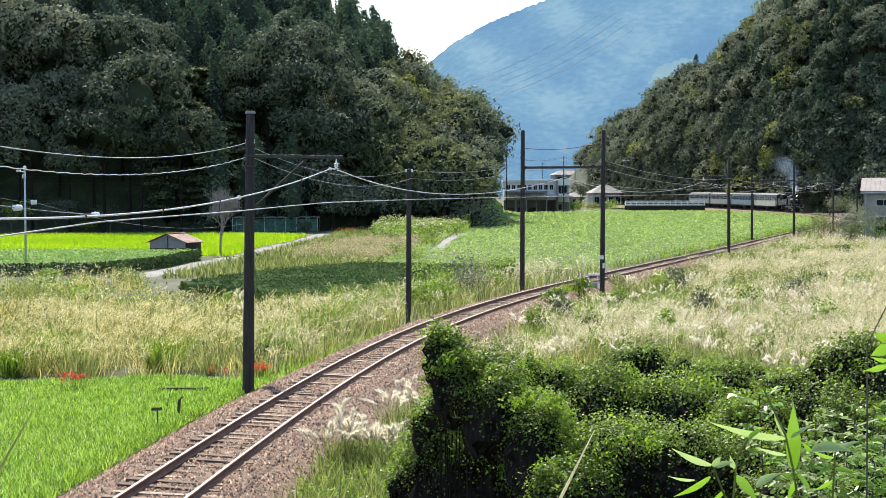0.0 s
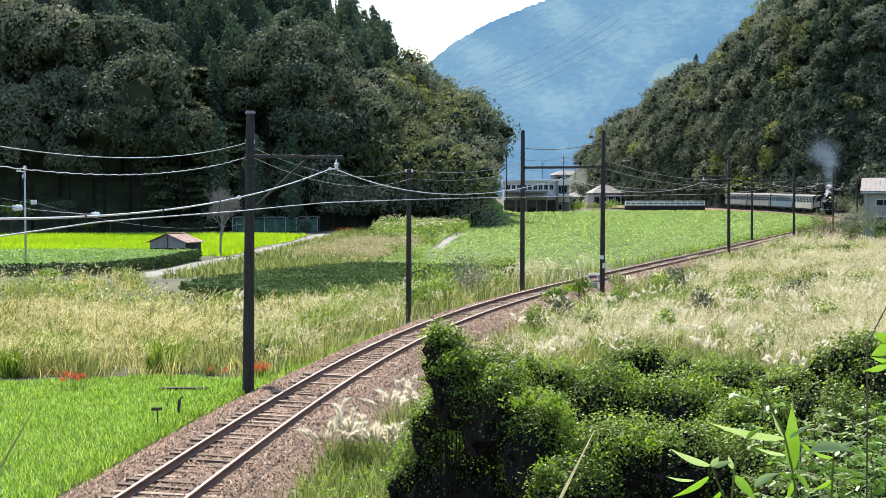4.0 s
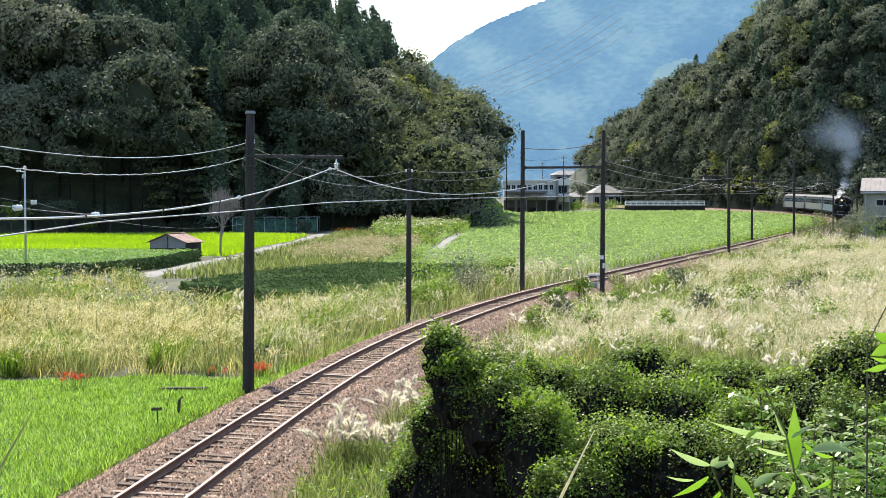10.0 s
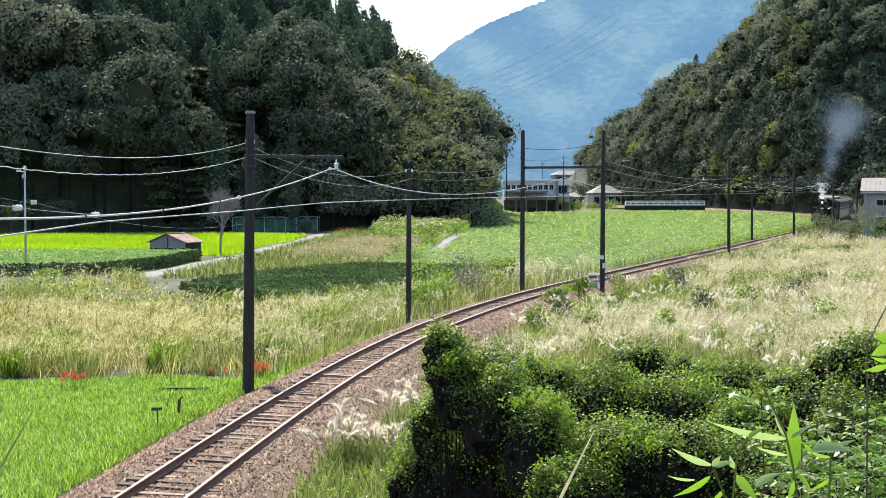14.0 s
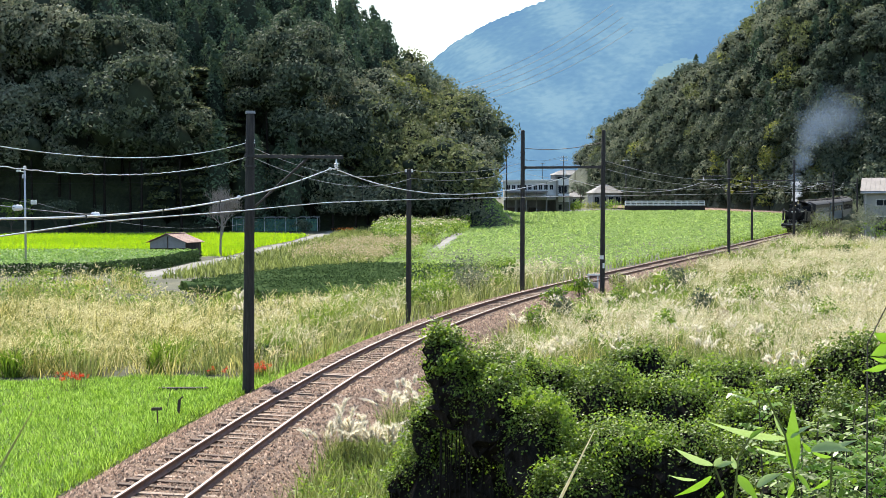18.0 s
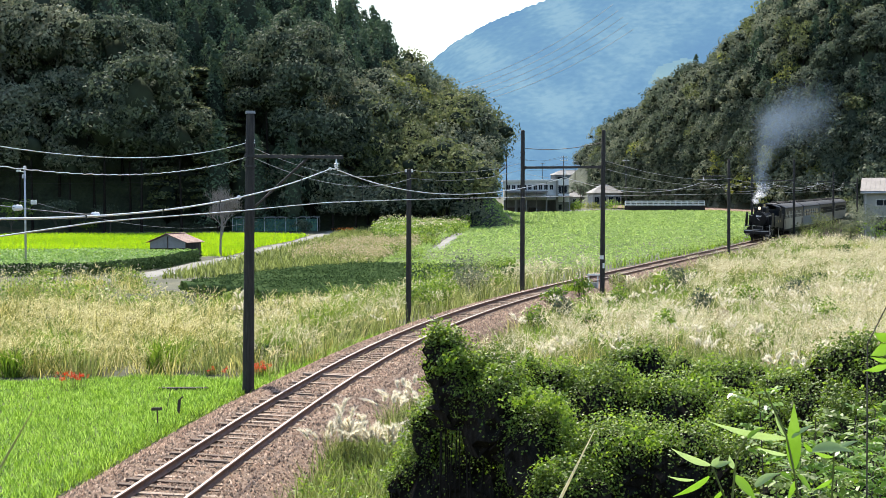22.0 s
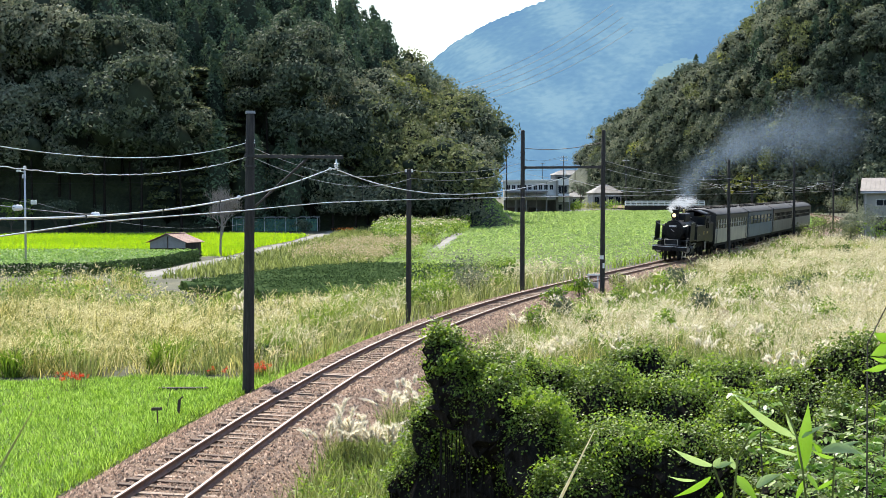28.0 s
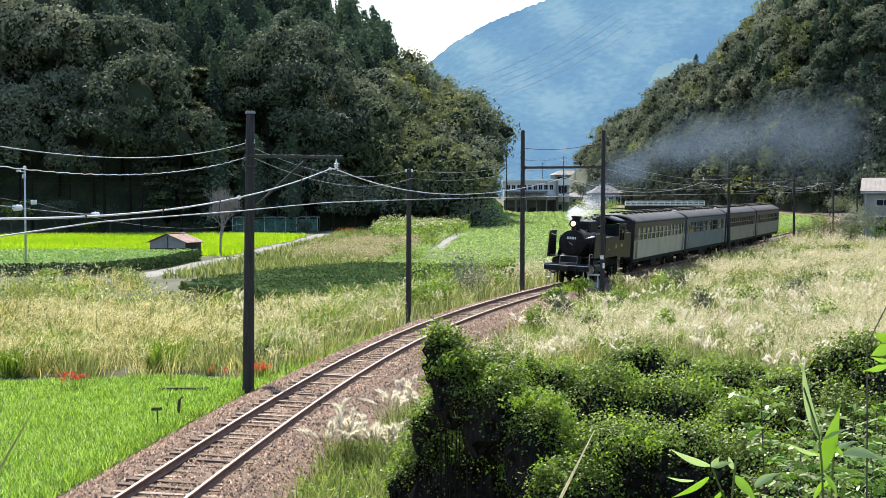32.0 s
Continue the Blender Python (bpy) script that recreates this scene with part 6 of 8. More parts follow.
M_RUSTROOF = surface("rusty_sheet_roof", [(0.14, 0.07, 0.05), (0.24, 0.13, 0.1), (0.34, 0.22, 0.18)], 0.7, 0.9, 10.0, 0.2)
M_PLANK = surface("dark_weathered_plank", [(0.02, 0.016, 0.013), (0.045, 0.035, 0.028), (0.09, 0.07, 0.055)], 0.9, 2.0, 25.0, 0.4, spread=0.4, stretch=(4, 4, 0.6))
M_PLASTER = surface("grey_plaster", [(0.16, 0.16, 0.16), (0.24, 0.24, 0.24), (0.3, 0.3, 0.3)], 0.85, 0.9, 12.0, 0.2)
M_NET = surface("green_garden_net", [(0.03, 0.1, 0.08), (0.06, 0.17, 0.13), (0.1, 0.24, 0.18)], 0.7, 1.0, 20.0, 0.2)
M_GALV = surface("galvanised_steel", [(0.4, 0.41, 0.42), (0.5, 0.51, 0.52), (0.58, 0.59, 0.6)], 0.4, 2.0, 30.0, 0.05, metal=0.6)
M_RED = foliage("red_lily_petal", [(0.5, 0.03, 0.02), (0.62, 0.06, 0.03), (0.7, 0.12, 0.05)], 0.3)
M_ORANGE = foliage("orange_flower_petal", [(0.6, 0.14, 0.03), (0.7, 0.22, 0.04), (0.75, 0.3, 0.06)], 0.3)


def build_lane():
    y = np.arange(92, 290, 2.0)
    x = np.interp(y, ROAD_Y, ROAD_X)
    x = np.convolve(np.pad(x, 3, mode="edge"), np.ones(7) / 7, "valid")
    rows = np.stack([np.c_[x + o, y, ground_z(x + o, y) + 0.05 - 0.03 * abs(o)] for o in (-1.35, -0.6, 0.6, 1.35)], 1)
    tagged(new("road", sheet("road", rows, M_LANE)), "narrow worn grey farm lane between the plots", "road", kind="structure")
    y = np.arange(168, 242, 2.0)
    x = np.interp(y, [165, 240], [-1.2, 2.4])
    rows = np.stack([np.c_[x + o, y, ground_z(x + o, y) + 0.12] for o in (-0.7, 0, 0.7)], 1)
    tagged(new("path", sheet("path", rows, M_LANE)), "short pale path beside the bean field", "path", kind="structure")


def build_stones():
    r = np.random.default_rng(51)
    s = np.r_[r.uniform(8, 75, 44000), r.uniform(75, 130, 6000)]
    n = len(s)
    o = r.uniform(-2.7, 3.2, n)
    keep = (np.abs(np.abs(o) - 0.566) > 0.09)
    s, o = s[keep], o[keep]
    n = len(s)
    up = np.interp(o, [-3.0, -2.3, -1.75, -1.4, -0.6, 0.6, 1.4, 1.75, 2.5, 3.3], [-0.85, -0.55, -0.3, -0.165, -0.17, -0.17, -0.165, -0.3, -0.6, -0.9]) - 0.4 * CANT * np.clip(o, -2, 2)
    p = track(s, 0, 0)
    nx, ny = np.interp(s, TS, TN[:, 0]), np.interp(s, TS, TN[:, 1])
    p = np.c_[p[:, 0] + nx * o, p[:, 1] + ny * o, p[:, 2] + up + 0.012 + 0.02 * (np.abs(o) < 1.1) * (r.random(n) < 0.15)]
    size = r.uniform(0.016, 0.044, n) * np.where(s > 75, 1.5, 1)
    octa = np.array([(1, 0, -0.5), (-1, 0, -0.5), (0, 1, -0.5), (0, -1, -0.5), (0, 0, 1)], float)
    v = octa[None] * r.uniform(0.6, 1.3, (n, 5, 1)) + r.normal(0, 0.22, (n, 5, 3))
    v = (v * size[:, None, None] + p[:, None]).reshape(-1, 3)
    f = np.array([(0, 2, 4), (2, 1, 4), (1, 3, 4), (3, 0, 4)])
    f = (np.arange(n)[:, None, None] * 5 + f[None]).reshape(-1, 3)
    m, nn, l, b = shader("crushed_stone")
    geo = nn.new("ShaderNodeNewGeometry")
    rp = ramp(nn, [(0.0, (0.03, 0.02, 0.015)), (0.35, (0.12, 0.07, 0.046)), (0.75, (0.27, 0.165, 0.11)), (1.0, (0.44, 0.32, 0.24))])
    l.new(geo.outputs["Random Per Island"], rp.inputs[0]), l.new(rp.outputs[0], b.inputs["Base Color"])
    b.inputs["Roughness"].default_value = 0.9
    stuff("ballast_stones", v, f, m, "loose reddish brown crushed stones between the rails", "ballast")


build_lane()
build_stones()


# ---- foreground growth ----
def at_view(px, py, y):
    """The place y metres ahead of the eye on the line of sight to a point of the view."""
    k = (VIEW.to_3x3() @ Vector(((px - 784) / 3067.5, (441 - py) / 3067.5, -1)))
    return Vector(EYE) + k * (y / k.y)


def blob(px, py, y, rx, rz):
    c = at_view(px, py, y)
    k = y / 3067.5
    return (c.x, c.y, c.z, rx * k, (rx + rz) * 0.5 * k, rz * k)


def canes(blobs, r, per=7):
    """Thin stems from the ground up into each lump of leaves."""
    bm = bmesh.new()
    for x, y, z, rx, ry, rz in blobs:
        for i in range(per):
            a, b = r.uniform(-0.6, 0.6, 2) * (rx, ry)
            g = float(ground_z(x + a, y + b))
            tube(bm, (x + a, y + b, min(g - 0.1, z - rz)), (x + a * 0.4, y + b * 0.4, z + rz * 0.3), 0.018, 0.008, 5)
    return bm


def build_vines():
    r = np.random.default_rng(61)
    groups = [
        ("vine_covered_shrub", "tall shrub smothered in glossy green vines above the track", [blob(786, 640, 26.9, 40, 58), blob(815, 690, 26.7, 58, 75), blob(880, 735, 26.5, 85, 90), blob(955, 810, 25.9, 78, 100), blob(860, 860, 27.8, 120, 120), blob(775, 860, 28.2, 75, 110), blob(730, 880, 28.4, 52, 75), blob(770, 760, 27.9, 50, 55)]),
        ("vine_thicket", "sprawling thicket of creeping vines on the bank", [blob(985, 700, 28.5, 62, 52), blob(1075, 740, 28, 90, 78), blob(1130, 652, 31, 58, 34), blob(1190, 745, 27.6, 88, 72), blob(1285, 700, 29.5, 92, 52), blob(1090, 840, 25, 110, 95), blob(1225, 835, 24.6, 100, 82), blob(1335, 765, 26.6, 95, 62), blob(1350, 860, 24, 110, 85), blob(1020, 900, 24.2, 90, 80), blob(1395, 700, 28.6, 55, 40), blob(935, 672, 28.4, 26, 34), blob(1048, 690, 28.8, 38, 38), blob(1205, 672, 30.2, 36, 32), blob(1330, 690, 29.6, 30, 36), blob(1150, 800, 25.6, 40, 50), blob(1290, 780, 26, 45, 46)]),
        ("dark_shrub", "dark leafy shrub at the edge of the dry grass", [blob(1478, 670, 25, 46, 60), blob(1522, 660, 25, 55, 66), blob(1565, 715, 24.5, 75, 100), blob(1455, 745, 24.5, 55, 75), blob(1505, 820, 23.2, 100, 110), blob(1430, 890, 22.6, 110, 80), blob(1575, 880, 22.2, 90, 110)]),
    ]
    # bright leaves set along these ridges as painted sunlight: distance and line of each
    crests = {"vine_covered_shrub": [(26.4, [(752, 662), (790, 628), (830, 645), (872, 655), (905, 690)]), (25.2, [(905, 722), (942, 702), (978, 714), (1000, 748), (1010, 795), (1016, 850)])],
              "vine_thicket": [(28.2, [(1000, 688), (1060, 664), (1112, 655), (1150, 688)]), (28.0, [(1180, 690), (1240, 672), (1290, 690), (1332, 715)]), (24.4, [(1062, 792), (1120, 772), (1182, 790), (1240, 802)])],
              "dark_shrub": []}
    for name, label, blobs in groups:
        ob = thing(name, (0, 0, 0), label, "shrub")
        sub = []
        for x, y, z, rx, ry, rz in blobs:
            for _ in range(4):
                e = r.normal(size=3) + [0, -0.35, 0.5]
                e /= np.linalg.norm(e)
                k = r.uniform(0.26, 0.46)
                sub.append((x + e[0] * rx * 0.82, y + e[1] * ry * 0.82, z + e[2] * rz * 0.82, rx * k, ry * k, rz * k * r.uniform(0.8, 1.2)))
        blobs = [(x, y, z, rx * 0.9, ry * 0.9, rz * 0.92) for x, y, z, rx, ry, rz in blobs]
        thin = {"vine_covered_shrub": 0.95, "vine_thicket": 0.84, "dark_shrub": 0.9}[name]
        v, f = blob_leaves(blobs + sub, 1250, 0.047, r, ((1.16, 0.1), (1.0, 0.5), (0.86, 0.4)), 0.8, partial(leaves, aspect=0.7), thin)
        stuff("foliage", v, f, M_VINE, "", "", ob)
        # the tops get the brighter leaf, painting light from above
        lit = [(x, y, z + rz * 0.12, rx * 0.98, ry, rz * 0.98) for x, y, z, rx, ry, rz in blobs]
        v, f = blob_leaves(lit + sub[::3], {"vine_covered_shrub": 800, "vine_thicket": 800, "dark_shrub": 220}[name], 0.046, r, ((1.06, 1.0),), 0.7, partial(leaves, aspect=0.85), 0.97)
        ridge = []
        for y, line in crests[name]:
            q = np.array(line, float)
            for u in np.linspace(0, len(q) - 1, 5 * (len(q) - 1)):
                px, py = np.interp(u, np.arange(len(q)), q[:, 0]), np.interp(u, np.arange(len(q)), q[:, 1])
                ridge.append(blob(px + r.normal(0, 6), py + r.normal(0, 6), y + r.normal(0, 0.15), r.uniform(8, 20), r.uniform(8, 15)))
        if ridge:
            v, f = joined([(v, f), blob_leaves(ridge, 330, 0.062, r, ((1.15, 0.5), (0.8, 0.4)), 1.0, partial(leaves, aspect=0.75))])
        stuff("lit_leaves", v, f, M_BRIGHTLEAF, "", "", ob)
        # dark cores that paint the shade inside each shrub
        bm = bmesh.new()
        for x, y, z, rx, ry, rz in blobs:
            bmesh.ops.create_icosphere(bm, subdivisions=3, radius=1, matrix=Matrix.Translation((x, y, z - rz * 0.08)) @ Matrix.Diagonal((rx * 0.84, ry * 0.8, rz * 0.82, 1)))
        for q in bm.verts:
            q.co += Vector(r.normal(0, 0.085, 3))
        tagged(part("stem_tangle", bm, M_SHADE, ob, "dark core standing in for the shade inside the shrub"), kind="stuff")
        tagged(part("brushwood", canes(blobs, r, 5), M_SHADE, ob), kind="stuff")
        # leafy sprays that stick out
        pts = []
        for x, y, z, rx, ry, rz in blobs + sub[::2]:
            for _ in range(6):
                e = r.normal(size=3) + [0.2, 0.1, 1.4]
                e /= np.linalg.norm(e)
                q, far = np.array([x, y, z]) + e * [rx, ry, rz] * 0.95, r.uniform(0.12, 0.42)
                for j in range(9):
                    pts.append(q + (e + [0, 0, -0.35 * j / 9]) * far * j / 9 + r.normal(0, 0.025, 3))
        pts = np.array(pts)
        stuff("spray", *leaves(pts, r.uniform(0.035, 0.075, len(pts)), np.array([[0.1, -0.2, 1.0]]), r, 0.7), M_BRIGHTLEAF, "", "", ob)
        # runners that stick out
        bm = bmesh.new()
        for x, y, z, rx, ry, rz in blobs:
            for i in range(3):
                a = r.uniform(0, 2 * np.pi)
                q = Vector((x + rx * 0.8 * math.cos(a), y + ry * 0.5 * math.sin(a), z + rz * 0.75))
                e = q + Vector((r.normal(0, 0.12), r.normal(0, 0.1), r.uniform(0.08, 0.28)))
                tube(bm, q, e, 0.006, 0.002, 4)
        tagged(part("new_growth", bm, M_SCRUB, ob), kind="stuff")
    # undergrowth that fills the bank below
    px, y = r.uniform(690, 1600, 22000), r.uniform(15, 37, 22000)
    x = (px - 784) / 3067.5 * y
    keep = side_of(x, y) > np.interp(y, [15, 26, 30, 37], [3.6, 3.2, 3.0, 3.0])
    x, y = x[keep], y[keep]
    z = ground_z(x, y) + r.uniform(0, 0.75, len(x)) ** 1.5 * (0.5 + 0.5 * smooth(0.3, 2, x))
    stuff("undergrowth", *leaves(np.c_[x, y, z], r.uniform(0.05, 0.13, len(x)), np.array([[0, -0.2, 1.0]]), r), M_SCRUB, "low green undergrowth covering the bank", "undergrowth")
    n = 5200
    y = r.uniform(26, 38, n)
    x = np.interp(y, TY, TX) + r.uniform(2.2, 6.0, n)
    v, f = blades(np.c_[x, y, ground_z(x, y) - 0.02], r.uniform(0.3, 0.95, n), r.uniform(0.012, 0.03, n), r.uniform(0.1, 0.45, n), r)
    n = 9000
    y = r.uniform(26, 37, n)
    x = np.interp(y, TY, TX) + r.uniform(2.25, 5.6, n)
    m = lumps(x, y, 0.7, 4.0) > -0.15
    x, y = x[m], y[m]
    z = ground_z(x, y) + r.uniform(0.05, 0.6, len(x))
    stuff("leafy_weeds", *leaves(np.c_[x, y, z], r.uniform(0.05, 0.12, len(x)), np.array([[0, -0.2, 1.0]]), r, 0.5), M_BRIGHTLEAF, "bright leafy weeds on the bank beside the ballast", "weeds")
    stuff("bank_grass", v, f, M_REED, "green grass on the bank beside the ballast", "grass")


M_PLUME = foliage("silky_plume", [(0.56, 0.51, 0.41), (0.68, 0.64, 0.53), (0.8, 0.77, 0.68)], 0.42, 0.7, patch=0.5, gloss=0.1)


def plume(r, base, high, lean, n=46):
    """One pampas stalk with a feathery head: vertices and triangles of the stalk and of the head."""
    tip = np.array([base[0] + lean[0], base[1] + lean[1], base[2] + high])
    st = blades(np.array([base]), high, 0.012, 0.02, r)
    t = r.uniform(0, 1.0, n)
    p = np.array(base)[None] + (tip - np.array(base))[None] * (0.78 + 0.22 * t)[:, None] + np.c_[0.5 * lean[0] * t ** 2, 0.5 * lean[1] * t ** 2, -0.06 * t ** 2]
    hd = spikes(p, r.uniform(0.0, 0.12, n), np.full(n, 0.014 if n > 100 else 0.03), r.uniform(0.03, 0.11, n), r, (lean[0] * 2.5, lean[1] * 2.5))
    return st, hd


def build_plumes():
    r = np.random.default_rng(71)
    spots = [(592, 742, 34.6, 9), (612, 722, 35, 9), (630, 746, 34.8, 9), (650, 738, 35, 9), (668, 748, 34.8, 9), (684, 756, 34.4, 8), (690, 700, 42, 6), (720, 672, 45, 6), (700, 690, 43, 6), (745, 690, 42, 5), (620, 545, 86, 9), (650, 545, 86, 8), (560, 545, 87, 6), (600, 540, 88, 7), (500, 560, 84, 5), (680, 520, 92, 5), (690, 560, 80, 6), (640, 512, 92, 9), (612, 520, 90, 9), (668, 525, 88, 8), (712, 515, 90, 7), (735, 505, 93, 7), (575, 528, 88, 7), (700, 540, 84, 7), (655, 560, 79, 8), (600, 565, 78, 7), (560, 590, 73, 7), (620, 580, 75, 7), (660, 590, 74, 6), (530, 620, 69, 6), (840, 500, 106, 5)]
    for y, px, hi in zip(r.uniform(46, 108, 70), r.uniform(880, 1560, 70), r.uniform(0.8, 1.3, 70)):
        if side_of((px - 784) / 3067.5 * y, y) > 3.4:
            spots.append((px, 341 + (5.75 - hi) / y * 3067.5, y, 7))
    for y, px, hi in zip(r.uniform(58, 92, 7), r.uniform(420, 640, 7), r.uniform(0.9, 1.3, 7)):
        if side_of((px - 784) / 3067.5 * y, y) < -4:
            spots.append((px, 341 + (5.9 - hi) / y * 3067.5, y, 6))
    for px, py, y, k in spots:
        c = at_view(px, py, y)
        g = float(ground_z(c.x, c.y))
        ob = thing("pampas_grass", (c.x, c.y, g), "clump of pampas grass with silky cream plumes", "grass", "pampas clumps")
        hi = max(0.7, c.z - g)
        st, hd = [], []
        for i in range(k):
            b = (r.normal(0, 0.18), r.normal(0, 0.18), -0.02)
            s1, h1 = plume(r, b, hi * r.uniform(0.8, 1.1), r.normal(0, 0.14, 2), 260 if y < 50 or (px < 760 and y < 96) else 80)
            st.append(s1), hd.append(h1)
        q = np.c_[r.normal(0, 0.18, (70, 2)), np.full(70, -0.03)]
        st.append(blades(q, r.uniform(0.5, 0.9, 70) * hi, 0.018, r.uniform(0.2, 0.6, 70), r))
        stuff("stalks", *joined(st), M_REED, "", "", ob)
        stuff("plumes", *joined(hd), M_PLUME, "silky cream plumes", "", ob)


M_SASA = foliage("bamboo_grass_leaf", [(0.08, 0.15, 0.022), (0.15, 0.265, 0.045), (0.24, 0.37, 0.09)], 0.42, 0.35, patch=9.0, gloss=0.2)
M_PALELEAF = foliage("pale_bamboo_leaf", [(0.2, 0.29, 0.1), (0.3, 0.4, 0.16), (0.4, 0.5, 0.26)], 0.35, 0.3, patch=9.0, gloss=0.5)
SWAY = []


def lance(length, width, arch, face, mat, k=11):
    """A lance-shaped leaf along +x, arching towards +z, with a folded rib; face: degrees its flat side turns away from -y."""
    c, s = math.cos(radians(face)), math.sin(radians(face))
    rows = []
    for i in range(k):
        t = i / (k - 1)
        w = 0.5 * width * (math.sin(math.pi * (0.05 + 0.95 * t) ** 0.72) ** 1.15 if i < k - 1 else 0.004)
        p = Vector((length * t, 0, arch * 0.45 * length * 4 * t * (1 - t) * (1 - 0.3 * t)))
        side = Vector((0, s, c)) * w
        rib = Vector((0, c, -s)) * (0.22 * w)
        rows.append([tuple(p - side), tuple(p + rib), tuple(p + side)])
    return sheet("leaf", np.array(rows), mat, False)


def view_plant(name, label, y, stems, blades_, category="plant", group=""):
    """A plant in the near view. stems: lines of view points; blades_: (from x, y, to x, y, width, arch, face, pale)."""
    foot = at_view(*stems[0][0], y)
    g = float(ground_z(foot.x, foot.y))
    ob = thing(name, (foot.x, foot.y, g - 0.03), label, category, group)
    base = Vector((foot.x, foot.y, g - 0.03))
    k = y / 3067.5
    for line in stems:
        pts = [at_view(*q, y) - base for q in line]
        if line is stems[0]:
            pts = [Vector((0, 0, 0))] + pts
        bm = bmesh.new()
        for a, b in zip(pts, pts[1:]):
            tube(bm, a, b, 0.0045, 0.0035, 7)
        part("stem", bm, M_REED, ob)
    made = []
    for x0, y0, x1, y1, w, arch, face, pale in blades_:
        p, q = at_view(x0, y0, y) - base, at_view(x1, y1, y) - base
        lf = new("leaf", lance((q - p).length, w * k, arch, face, M_PALELEAF if pale else M_SASA))
        lf.parent = ob
        lf.matrix_basis = Matrix.Translation(p) @ Matrix.Rotation(-math.atan2(q.z - p.z, q.x - p.x), 4, "Y")
        made.append(lf)
    return ob, made


def fronds(px, py, y, lean, n, r, mat, size=0.05):
    """A slender twig with pinnate leaves that ends at a view point."""
    top = at_view(px, py, y)
    foot = Vector((top.x - lean, top.y, 0))
    g = float(ground_z(foot.x, foot.y))
    ob = thing("leafy_sapling", (foot.x, foot.y, g - 0.03), "slender sapling with small bright paired leaves", "plant", "saplings")
    tip = Vector((lean, 0, top.z - g + 0.03))
    part("stem", tb((0, 0, 0), tip, 0.006, 0.003, 6), M_BARK, ob)
    bm = bmesh.new()
    p, o, a = [], [], []
    for i in range(n):
        t = 1 - 0.3 * i / n
        turn = 2.4 * i + r.uniform(0, 0.5)
        d = Vector((math.cos(turn), math.sin(turn) * 0.6, 0.25)).normalized()
        q = tip * t
        L = r.uniform(0.1, 0.2)
        tube(bm, q, q + d * L, 0.0022, 0.001, 4)
        s = d.cross(Vector((0, 0, 1))).normalized()
        for k in range(1, 8):
            for m in (-1, 1):
                e = q + d * (L * k / 7) + s * (m * size * 0.5)
                p.append(tuple(e)), o.append((0.2 * d.x, -0.3, 1.0))
    tagged(part("twig", bm, M_REED, ob), kind="stuff")
    v, f = ovate(np.array(p), size * r.uniform(0.7, 1.15, len(p)), np.array(o), r, 0.35, 0.45)
    stuff("foliage", v, f, mat, "", "", ob)
    SWAY.append((ob, 0.35))


